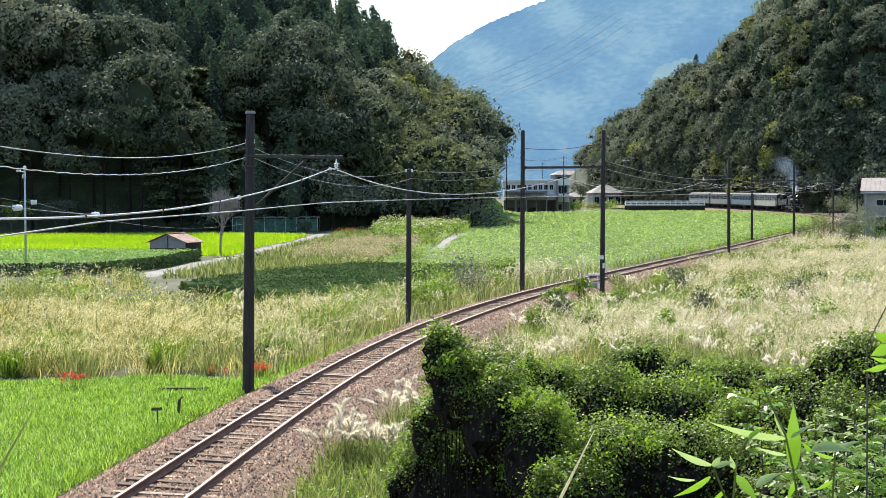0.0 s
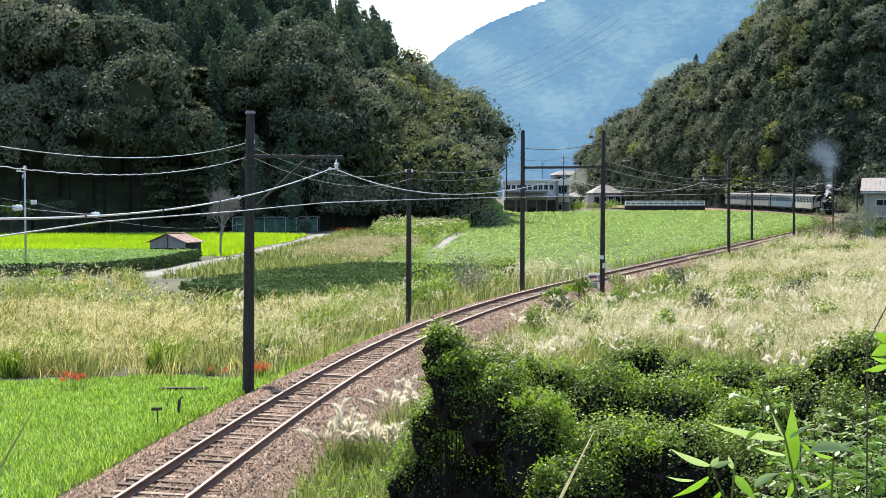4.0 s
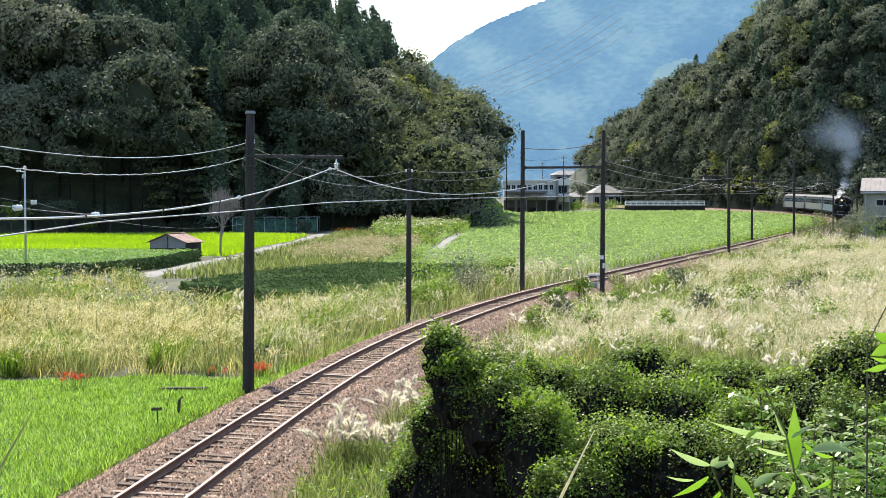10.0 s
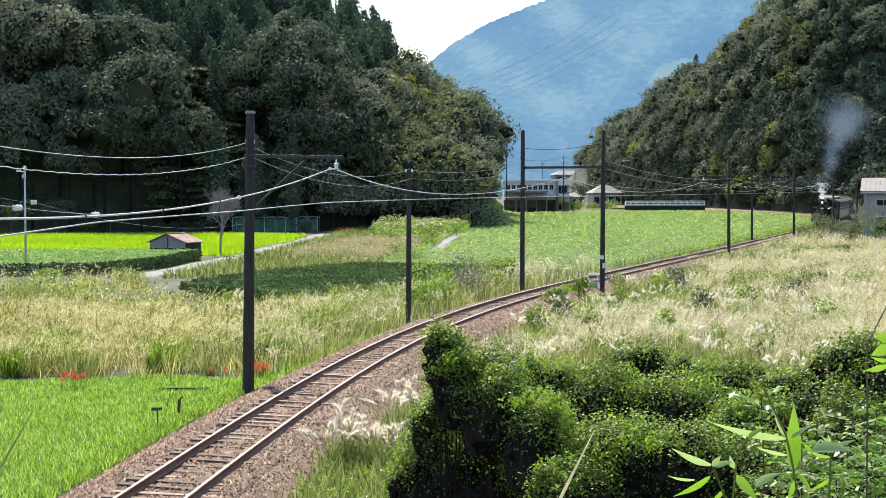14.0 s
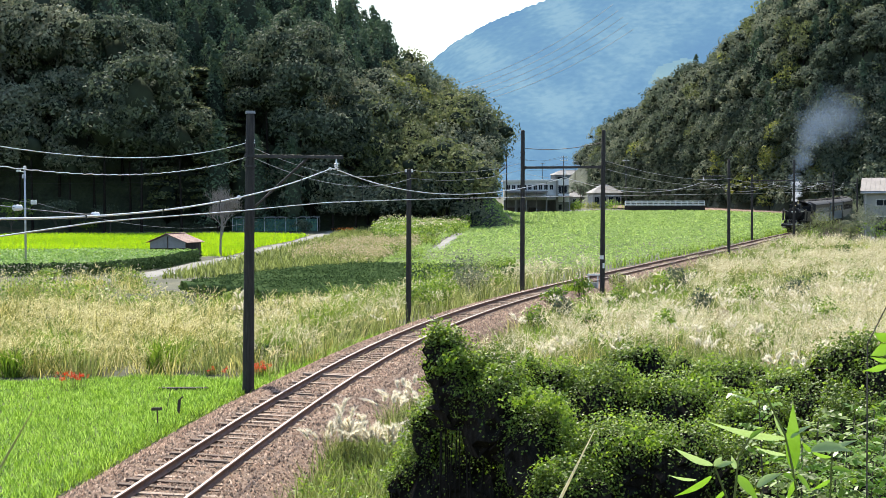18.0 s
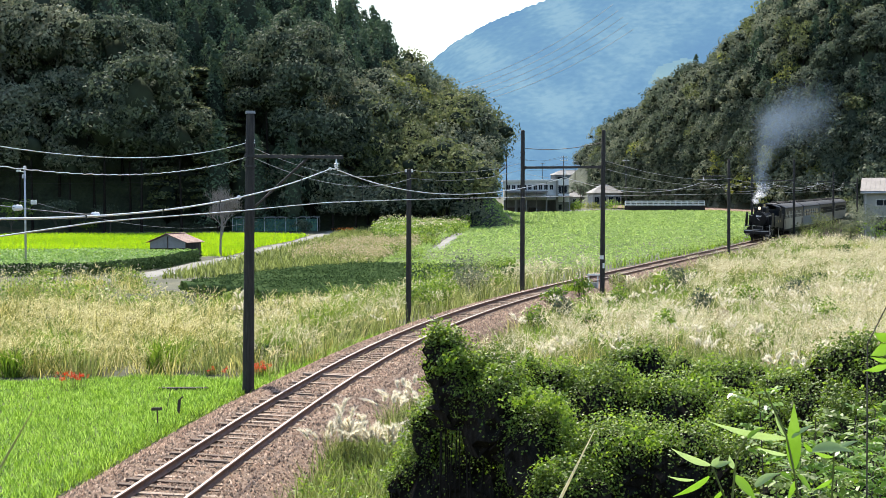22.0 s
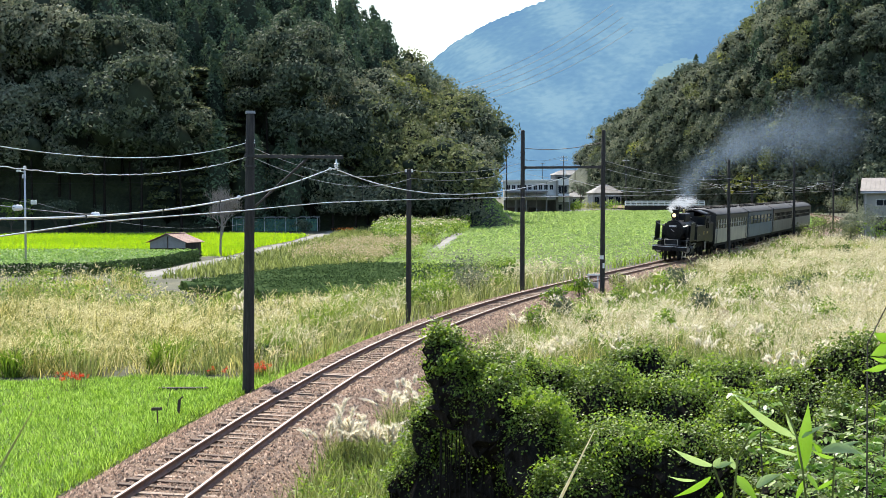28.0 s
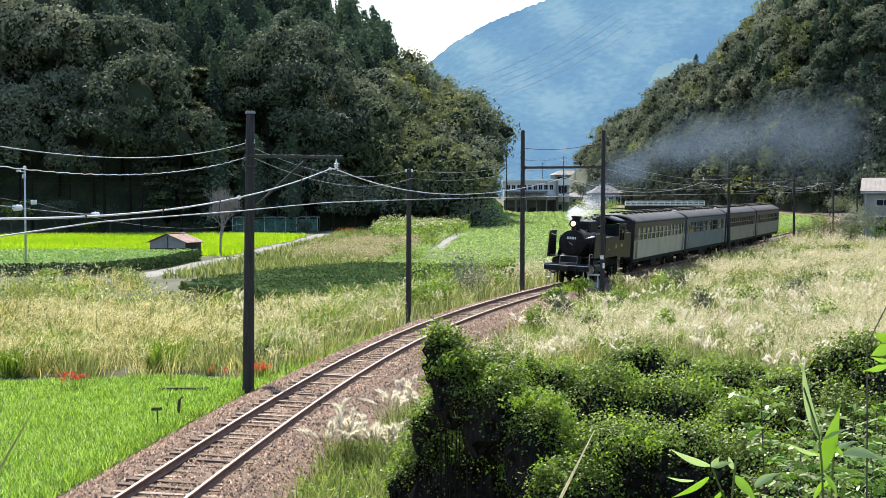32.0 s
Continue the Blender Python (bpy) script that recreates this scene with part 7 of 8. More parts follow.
def build_foreground():
    r = np.random.default_rng(81)
    a, la = view_plant("bamboo_grass", "bamboo grass with one tall upright leaf close by", 6.5, [[(1413, 890), (1403, 828)], [(1403, 828), (1390, 770), (1352, 690)]], [
        (1404, 830, 1404, 712, 27, 0.0, 0, False), (1392, 776, 1252, 746, 17, 0.12, 35, True), (1436, 798, 1512, 801, 22, 0.3, 40, True), (1392, 806, 1336, 791, 10, 0.1, 40, True),
        (1390, 773, 1369, 730, 9, 0.1, 40, True), (1436, 800, 1420, 782, 9, 0.1, 20, False), (1400, 775, 1440, 752, 9, 0.15, 40, True), (1408, 850, 1392, 890, 12, 0.0, 20, False), (1412, 840, 1436, 872, 11, 0.1, 30, False)], "plant", "bamboo grass")
    b, lb = view_plant("bamboo_grass", "low bamboo grass with pale drooping leaves close by", 6.2, [[(1288, 892), (1262, 826)], [(1297, 885), (1305, 808), (1324, 776)]], [
        (1259, 824, 1188, 793, 14, 0.12, 25, True), (1262, 826, 1276, 808, 12, 0.0, 10, True), (1266, 826, 1298, 818, 11, 0.1, 30, True), (1257, 844, 1190, 880, 15, 0.14, 30, False), (1300, 842, 1342, 890, 18, 0.1, 15, False),
        (1282, 868, 1252, 895, 11, 0.1, 30, False), (1324, 777, 1352, 759, 9, 0.2, 30, False), (1300, 830, 1292, 806, 10, 0.1, 20, True), (1338, 862, 1384, 838, 15, 0.25, 30, True), (1384, 838, 1406, 852, 10, 0.1, 30, False), (1230, 850, 1180, 842, 8, 0.15, 40, True)], "plant", "bamboo grass")
    c, lc = view_plant("bamboo_grass", "bamboo grass leaves among the vines", 7.4, [[(1470, 890), (1474, 800)]], [
        (1474, 800, 1520, 780, 10, 0.2, 35, True), (1473, 810, 1430, 795, 9, 0.2, 35, False), (1472, 830, 1515, 838, 10, 0.15, 30, False), (1471, 850, 1436, 868, 10, 0.1, 25, False), (1474, 802, 1470, 770, 11, 0.0, 20, True)], "plant", "bamboo grass")
    SWAY.extend([(b, 0.4), (c, 0.5)])
    for px, py, y, lean, n, mat in ((1345, 698, 9.2, -0.06, 9, M_SASA), (1445, 742, 9.6, 0.05, 11, M_SCRUB), (1512, 735, 9.0, 0.12, 12, M_SCRUB), (1550, 720, 9.4, 0.1, 11, M_SASA), (1418, 790, 8.8, 0.0, 13, M_SASA), (1545, 820, 8.4, 0.05, 14, M_SASA), (1480, 850, 8.2, 0.0, 13, M_SCRUB), (1375, 850, 8.6, 0.0, 11, M_SCRUB), (1565, 780, 8.8, 0.1, 12, M_SCRUB), (1500, 800, 8.6, 0.05, 12, M_SASA)):
        fronds(px, py, y, lean, n, r, mat)
    # single stalks near the lens
    for px0, py0, px1, py1, y, w, lab in ((972, 900, 1052, 740, 4.2, 0.012, "thin pale grass stalk close by"), (-30, 860, 62, 700, 4.6, 0.012, "thin dark grass blade close by")):
        p0, p1 = at_view(px0, py0, y), at_view(px1, py1, y)
        g = float(ground_z(p0.x, p0.y))
        low = p0 + (p0 - p1).normalized() * ((p0.z - g) / max(0.2, (p1 - p0).normalized().z))
        ob = thing("grass_stalk", (low.x, low.y, low.z - 0.03), lab, "grass", "single stalks")
        me = bmesh.new()
        tube(me, (0, 0, 0), p0 - low, w * 0.5, w * 0.45, 6)
        tube(me, p0 - low, p1 - low, w * 0.45, w * 0.08, 6)
        part("blade", me, M_SEED if px0 > 0 else M_REED, ob)
    # broad leaves and a bare twig at the edge of the view
    view_plant("broad_leaved_sapling", "young plant with a few broad yellow-green leaves", 6.0, [[(1580, 720), (1578, 640), (1574, 590)]], [
        (1576, 640, 1527, 656, 15, 0.25, 25, False), (1574, 610, 1540, 630, 22, 0.15, 10, False), (1574, 600, 1546, 590, 18, 0.1, 15, False), (1576, 640, 1540, 632, 10, 0.1, 30, False)])
    p0, p1 = at_view(1535, 610, 7.0), at_view(1580, 520, 7.0)
    g = float(ground_z(p0.x, p0.y))
    tw = thing("bare_twig", (p0.x, p0.y, g), "bare dark twig leaning over the bank", "twig")
    o = Vector((p0.x, p0.y, g))
    part("stem", tube(tb((0.0, 0, -0.05), p0 - o, 0.004, 0.003, 6), p0 - o, p1 - o, 0.003, 0.002, 6), M_BARK, tw)
    return a, la


build_vines()
build_plumes()
SASA, SASA_LEAVES = build_foreground()


# ---- single trees and shrubs ----
M_GREYBARK = surface("pale_grey_bark", [(0.16, 0.145, 0.13), (0.24, 0.22, 0.2), (0.32, 0.3, 0.28)], 0.95, 3.0, 25.0, 0.6, stretch=(4, 4, 1))


def limb_tree(name, at, high, wide, label, r, leaf=None, quads=900, bare=False, size=0.3):
    """A tree of its own: tapered trunk, forking limbs and, where it has leaves, a crown of many pieces."""
    x, y = at
    ob = thing(name, (x, y, float(ground_z(x, y)) - 0.05), label, "tree")
    bm = bmesh.new()
    tips = []

    def grow(p, d, length, rad, depth):
        e = p + d * length
        tube(bm, p, e, rad, rad * 0.66, 7 if depth < 2 else 5)
        if depth >= (5 if bare else 3):
            tips.append(e)
            return
        for _ in range(3 if depth else 4):
            q = (d + Vector((r.normal(0, 0.5), r.normal(0, 0.5), r.uniform(0.0, 0.45)))).normalized()
            grow(p + d * length * r.uniform(0.75, 1.0), q, length * r.uniform(0.62, 0.85), rad * 0.62, depth + 1)

    grow(Vector((0, 0, 0)), Vector((0.03, 0, 1)), high * (0.2 if bare else 0.28), high * (0.014 if bare else 0.024), 0)
    part("trunk", bm, M_GREYBARK if bare else M_BARK, ob)
    if leaf:
        k = high * 0.5
        blobs = [(r.normal(0, wide * 0.2), r.normal(0, wide * 0.2), high * r.uniform(0.42, 0.86), wide * r.uniform(0.16, 0.27), wide * r.uniform(0.16, 0.27), high * r.uniform(0.09, 0.15)) for _ in range(12)]
        area = sum(4 * math.pi * b[3] * b[5] for b in blobs)
        stuff("crown", *blob_leaves(blobs, quads / area, size, r, ((1.0, 0.75), (0.7, 0.25)), 0.7), leaf, "", "", ob)
    elif bare:
        p = np.array([tuple(t) for t in tips])
        p = np.repeat(p, 4, 0)
        v, f = blades(p + r.normal(0, 0.14, p.shape), r.uniform(0.3, 0.7, len(p)), 0.035, 0.35, r)
        stuff("twig_crown", v, f, M_GREYBARK, "fine bare grey twigs", "", ob)
    return ob


def bush(at, wide, high, mat, label, r, quads=500, size=0.25, name="shrub"):
    x, y = at
    g = float(ground_z(x, y))
    ob = thing(name, (x, y, g - 0.05), label, "shrub")
    blobs = [(r.normal(0, wide * 0.18), r.normal(0, wide * 0.18), high * r.uniform(0.35, 0.7), wide * r.uniform(0.22, 0.34), wide * r.uniform(0.22, 0.34), high * r.uniform(0.22, 0.34)) for _ in range(7)]
    area = sum(4 * math.pi * b[3] * b[5] for b in blobs)
    stuff("foliage", *blob_leaves(blobs, quads / area, size, r, ((1.0, 0.75), (0.7, 0.25)), 0.7), mat, "", "", ob)
    bm = bmesh.new()
    for _ in range(6):
        a, b = r.normal(0, wide * 0.14, 2)
        tube(bm, (a * 0.4, b * 0.4, -0.1), (a, b, high * 0.6), 0.04, 0.015, 5)
    tagged(part("brushwood", bm, M_BARK, ob), kind="stuff")
    return ob


def spot(px, py, z=-0.6):
    """The place on level ground of height z at a point of the view."""
    k = VIEW.to_3x3() @ Vector(((px - 784) / 3067.5, (441 - py) / 3067.5, -1))
    q = Vector(EYE) + k * ((z - EYE[2]) / k.z)
    return (q.x, q.y)


def build_trees():
    r = np.random.default_rng(91)
    limb_tree("bare_tree", spot(390, 452, -0.7), 9.5, 4.5, "bare grey tree with fine twigs beside the lane", r, bare=True)
    limb_tree("orchard_tree", spot(20, 415), 5.0, 5.0, "small leafy tree behind the rice", r, M_SCRUB, 700, size=0.3)
    limb_tree("orchard_tree", spot(100, 413), 5.2, 7.0, "round dark leafy tree behind the rice", r, M_BROAD, 900, size=0.35)
    limb_tree("orchard_tree", spot(195, 412), 4.8, 5.0, "round dark leafy tree behind the rice", r, M_BROAD, 700, size=0.35)
    bush(spot(158, 411), 3.5, 1.9, M_SCRUB, "pale green shrub behind the rice", r)
    for px, py, w, h, mat in ((600, 400, 5.5, 5.5, M_BROAD), (640, 398, 5.0, 4.5, M_BROAD), (665, 402, 4.0, 3.5, M_SCRUB), (540, 412, 2.6, 2.2, M_BROAD), (570, 405, 2.5, 1.6, M_REED), (790, 385, 6.0, 2.4, M_SCRUB), (745, 395, 6.5, 2.6, M_SCRUB), (705, 402, 5.5, 2.2, M_REED), (765, 405, 5.0, 1.8, M_SCRUB)):
        bush(spot(px, py), w, h, mat, "leafy shrub on the bank below the woods", r, 650, 0.32)
    limb_tree("garden_tree", (45.9, 182.5), 4.9, 4.4, "grey-green leafy tree in front of the cream house", r, M_PALE, 1500, size=0.17)
    for x, y, w, h in ((42.2, 188.0, 2.8, 3.4), (43.4, 184.5, 2.2, 2.6), (40.6, 196.0, 3.0, 2.8), (44.6, 205.0, 3.4, 3.6)):
        bush((x, y), w, h, M_OLIVE, "dense leafy shrub beside the cream house", r, 900, 0.17)
    # yellowing tree that stands out on the dark slope
    for y in range(385, 560, 2):
        x, sight = 583 / 3067.5 * y, EYE[2] + 78 / 3067.5 * y
        if float(ground_z(x, y)) + 9.0 > sight + 2.0:
            break
    limb_tree("yellowing_tree", (x, y - 4.0), 13.0, 8.5, "tall yellowing tree standing out from the dark woods", r, M_YELLOW, 2600, size=0.42)
    for px, py, w, h, mat in ((828, 532, 2.6, 2.1, M_PALE), (772, 548, 2.8, 1.8, M_SCRUB), (742, 556, 2.0, 1.5, M_SCRUB), (868, 515, 2.2, 1.5, M_SCRUB)):
        bush(spot(px, py, -0.7), w, h, mat, "dense leafy bush between the field and the track", r, 1500, 0.12, "weed_clump")
    for px, py, w, h, mat in ((665, 418, 2.6, 1.5, M_BROAD), (700, 455, 2.4, 1.6, M_SCRUB), (735, 470, 2.5, 1.9, M_SCRUB), (760, 440, 3.0, 1.6, M_SCRUB), (690, 430, 3.0, 1.5, M_REED), (720, 415, 3.4, 1.6, M_REED), (750, 530, 2.2, 2.4, M_SCRUB), (785, 525, 2.4, 2.2, M_SCRUB), (818, 520, 2.4, 2.6, M_BROAD), (850, 510, 2.0, 1.9, M_REED), (770, 545, 1.6, 1.4, M_SCRUB), (745, 505, 2.4, 2.2, M_SCRUB), (890, 492, 2.0, 1.7, M_SCRUB), (545, 500, 1.4, 1.0, M_SCRUB), (230, 500, 1.8, 1.2, M_SCRUB), (90, 500, 1.8, 1.1, M_SCRUB), (300, 540, 1.4, 0.9, M_REED), (420, 540, 1.4, 0.9, M_REED), (40, 660, 1.3, 0.9, M_TEA), (130, 655, 1.0, 0.9, M_SCRUB), (470, 645, 0.9, 0.8, M_TEA), (495, 640, 0.8, 0.9, M_SCRUB)):
        bush(spot(px, py, -0.7), w, h, mat, "low leafy weeds among the tall grass", r, 520, 0.14, "weed_clump")
    for px, py, w, h, mat in ((1175, 535, 2.2, 1.5, M_SCRUB), (1195, 528, 1.8, 1.4, M_BROAD), (1275, 580, 1.0, 0.8, M_PINK), (1090, 560, 1.6, 1.2, M_SCRUB), (1240, 560, 1.4, 1.1, M_BROAD), (1330, 555, 1.8, 1.3, M_SCRUB), (1400, 540, 1.6, 1.2, M_BROAD), (1040, 600, 1.4, 1.1, M_SCRUB), (950, 600, 1.4, 1.2, M_SCRUB), (1180, 610, 1.3, 1.1, M_SCRUB), (1460, 590, 1.5, 1.2, M_SCRUB), (1000, 575, 1.3, 1.1, M_BROAD), (1520, 520, 2.0, 1.3, M_SCRUB), (1350, 640, 1.0, 0.9, M_SCRUB), (1160, 520, 1.6, 0.9, M_REED), (1380, 450, 3.0, 1.4, M_SCRUB), (1440, 430, 3.5, 1.6, M_SCRUB), (1500, 460, 1.8, 1.2, M_TEA), (1450, 505, 1.4, 0.8, M_TEA), (980, 545, 1.6, 0.9, M_SCRUB), (1030, 530, 1.6, 1.1, M_SCRUB), (1100, 520, 1.4, 1.0, M_REED), (1330, 480, 2.0, 0.9, M_REED)):
        bush(spot(px, py, -0.55), w * 0.85, h * 1.35, mat, "low leafy weeds on the bank beside the track", r, 520, 0.15, "weed_clump")
    # beside the bend and the house
    for px, y, w, h, mat in ((1470, 345, 4.5, 4.6, M_PALE), (1490, 352, 5.0, 4.4, M_OLIVE), (1508, 330, 4.5, 4.0, M_PALE), (1520, 300, 4.0, 3.6, M_PALE), (1532, 275, 4.0, 3.0, M_PALE), (1512, 262, 3.6, 2.4, M_PALE), (1516, 215, 3.0, 2.0, M_BROAD), (1500, 232, 3.2, 1.9, M_PALE)):
        bush(((px - 784) / 3067.5 * y, y), w, h, mat, "leafy shrub beside the railway bend", r, 600, 0.28)
    bush(((1555 - 784) / 3067.5 * 180, 180.0), 3.0, 3.4, M_SCRUB, "straggly green shrub in front of the house", r, 420, 0.2)
    limb_tree("autumn_tree", ((1368 - 784) / 3067.5 * 470, 470.0), 13, 8, "pale yellowing tree standing out on the dark hill", r, M_YELLOW, 900, size=0.8)
    for px, y, h in ((1028, 560, 11), (1052, 600, 8)):
        limb_tree("garden_tree", ((px - 784) / 3067.5 * y, float(y)), h, h * 0.6, "dark rounded tree beside the far houses", r, M_BROAD, 700, size=0.6)
    for px, y, h, mat in ((1020, 420, 3.6, M_SCRUB), (1012, 425, 3.0, M_YELLOW), (1046, 430, 3.0, M_YELLOW), (1085, 470, 3.6, M_SCRUB), (870, 400, 3.0, M_BROAD), (885, 398, 2.6, M_SCRUB)):
        bush(((px - 784) / 3067.5 * y, float(y)), h * 1.2, h, mat, "small garden tree beside the far houses", r, 420, 0.4, "garden_shrub")
    limb_tree("cypress", ((845 - 784) / 3067.5 * 330, 330.0), 17, 4.5, "dark narrow cedar at the foot of the hill", r, M_SUGI, 1100, size=0.6)
    limb_tree("cypress", ((872 - 784) / 3067.5 * 335, 335.0), 13, 4.5, "dark narrow cedar at the foot of the hill", r, M_SUGI, 1000, size=0.6)


build_trees()


# ---- buildings ----
M_WINDOW = glass_material("dark_window_glass", (0.02, 0.025, 0.03), 0.08)


def build_shed():
    ob = thing("wooden_shed", Matrix.Translation((-24.7, 160.0, float(ground_z(-24.7, 160.0)))) @ pose(0, 0, 0, 0, 0, -20), "small dark wooden shed with a rusty sheet roof", "shed")
    w, d, h, rise_ = 1.85, 1.45, 1.5, 0.7
    for sx in (-1, 1):
        k = 9
        wall = part("side_wall", bx(min(sx * w, sx * (w - 0.06)), max(sx * w, sx * (w - 0.06)), -d, d, -0.1, h, 0.01), M_PLANK, ob)
        for i in range(k):
            y = -d + 2 * d * (i + 0.5) / k
            part("plank", bx(min(sx * w, sx * (w + 0.02)), max(sx * w, sx * (w + 0.02)), y - d / k * 0.92, y + d / k * 0.92, 0.0, h - 0.02, 0.004), M_PLANK, wall)
    for sy in (-1, 1):
        y0, y1 = min(sy * d, sy * (d - 0.06)), max(sy * d, sy * (d - 0.06))
        wall = part("gable_wall", bx(-w, w, y0, y1, -0.1, 0.95, 0.01), M_PLANK, ob)
        for i in range(12):
            x = -w + 2 * w * (i + 0.5) / 12
            part("plank", bx(x - w / 12 * 0.9, x + w / 12 * 0.9, y0 - 0.02, y1 + 0.02, 0.0, 0.93, 0.004), M_PLANK, wall)
        bm = bmesh.new()
        pts = [(-w, 0.95), (w, 0.95), (w, h), (0, h + rise_), (-w, h)]
        a = [bm.verts.new((x, y0, z)) for x, z in pts]
        b = [bm.verts.new((x, y1, z)) for x, z in pts]
        bm.faces.new(a[::-1]), bm.faces.new(b)
        for i in range(5):
            bm.faces.new((a[i], a[(i + 1) % 5], b[(i + 1) % 5], b[i]))
        g = part("gable", bm, M_PLASTER, ob, "grey plastered gable")
        part("post", bx(-0.06, 0.06, y0 - 0.03, y1 + 0.03, 0.95, h + 0.5, 0.005), M_PLANK, g)
        if sy < 0:
            # dark sheet on the closed wall stands in for a shaded opening
            part("doorway", bx(-1.2, 0.9, y0 - 0.028, y0 - 0.022, 0.05, 0.9), M_SOOT, wall, "dark panel painted as a shaded open front")
    for sx in (-1, 1):
        roof = new("roof_slope")
        roof.parent = ob
        ang = math.degrees(math.atan2(rise_, w))
        roof.matrix_basis = Matrix.Translation((0, 0, h + rise_ + 0.06)) @ pose(0, 0, 0, 0, sx * ang, 0)
        L = math.hypot(w, rise_) + 0.3
        n = 8
        for i in range(n):
            y0 = -d - 0.3 + (2 * d + 0.6) * i / n
            y1 = -d - 0.3 + (2 * d + 0.6) * (i + 1) / n
            bm = bx(min(0, sx * L), max(0, sx * L), y0 + 0.01, y1 - 0.01, -0.03, 0.0)
            tube(bm, (0, y0, 0.0), (sx * L, y0, 0.0), 0.025, seg=6)
            part("roof_sheet", bm, M_RUSTROOF, roof)
    part("ridge_cap", bx(-0.14, 0.14, -d - 0.32, d + 0.32, h + rise_ + 0.04, h + rise_ + 0.1, 0.02), M_RUSTROOF, ob)


def window_part(parent, x0, x1, y, z0, z1, rows=1, cols=2):
    w = part("window", bx(x0, x1, y - 0.03, y - 0.01, z0, z1), M_WINDOW, parent, "dark glass window")
    bm = bmesh.new()
    t = 0.06
    box(bm, x0 - t, x1 + t, y - 0.06, y, z1, z1 + t), box(bm, x0 - t, x1 + t, y - 0.08, y, z0 - t, z0)
    box(bm, x0 - t, x0, y - 0.06, y, z0, z1), box(bm, x1, x1 + t, y - 0.06, y, z0, z1)
    for i in range(1, cols):
        c = x0 + (x1 - x0) * i / cols
        box(bm, c - 0.025, c + 0.025, y - 0.05, y - 0.005, z0, z1)
    part("window_frame", bm, M_WHITE, w)
    return w


def build_house():
    """Two-storey cream house by the track."""
    x, y = 45.3, 186.5
    g = float(ground_z(x, y))
    ob = thing("house", Matrix.Translation((x, y, g)) @ pose(0, 0, 0, 0, 0, -16), "cream two-storey house with a faded pinkish ribbed metal roof", "house")
    part("wall", bx(0, 9.0, 0, 7.0, -0.2, 5.55, 0.02), M_CREAM, ob)
    part("corner_trim", bx(-0.04, 0.1, -0.04, 0.1, -0.2, 5.5, 0.01), M_PLASTER, ob)
    part("plinth", bx(-0.03, 9.03, -0.03, 7.03, -0.2, 0.35, 0.01), M_CONCRETE, ob)
    roof = new("roof")
    roof.parent = ob
    roof.matrix_basis = Matrix.Translation((-0.35, -0.5, 5.62)) @ pose(0, 0, 0, 20, 0, 0)
    for i in range(20):
        bm = bx(i * 0.49 + 0.005, i * 0.49 + 0.485, 0, 4.2, 0, 0.05)
        tube(bm, (i * 0.49, 0, 0.05), (i * 0.49, 4.2, 0.05), 0.035, seg=6)
        part("roof_panel", bm, M_PINKROOF, roof)
    part("fascia", bx(-0.35, 9.4, -0.52, -0.46, 5.42, 5.62, 0.01), M_PLASTER, ob)
    part("back_roof", box(bmesh.new(), -0.35, 9.4, 3.4, 7.5, 6.8, 7.02, 0.03), M_GREYROOF, ob)
    window_part(ob, 1.3, 3.6, 0, 4.1, 4.75, cols=3)
    window_part(ob, 1.2, 3.8, 0, 1.2, 2.9, cols=3)
    window_part(ob, 5.0, 7.4, 0, 4.1, 4.75, cols=3)
    part("gutter", tb((-0.35, -0.58, 5.45), (9.4, -0.58, 5.45), 0.06, seg=8), M_GALV, ob)
    part("downpipe", tb((0.2, -0.1, 0.1), (0.2, -0.1, 5.4), 0.04, seg=8), M_GALV, ob)
    # white water tank and low garden wall in front
    q = spot(1545, 436, -0.55)
    tk = thing("water_drum", (q[0], q[1], float(ground_z(*q))), "small white plastic drum on the grass", "drum")
    part("drum", lathe(bmesh.new(), [(0.3, -0.02), (0.33, 0.1), (0.33, 0.55), (0.3, 0.62), (0.18, 0.68), (0.16, 0.85), (0.1, 0.88)], 14), M_WHITE, tk, smooth_it=True)
    part("lid", tb((0, 0, 0.88), (0, 0, 0.93), 0.12, seg=12), M_LINE, tk)
    q = spot(1556, 446, -0.55)
    bush(q, 2.4, 0.6, M_TEA, "low clipped grey-green hedge in front of the house", np.random.default_rng(3), 400, 0.12, "low_hedge")


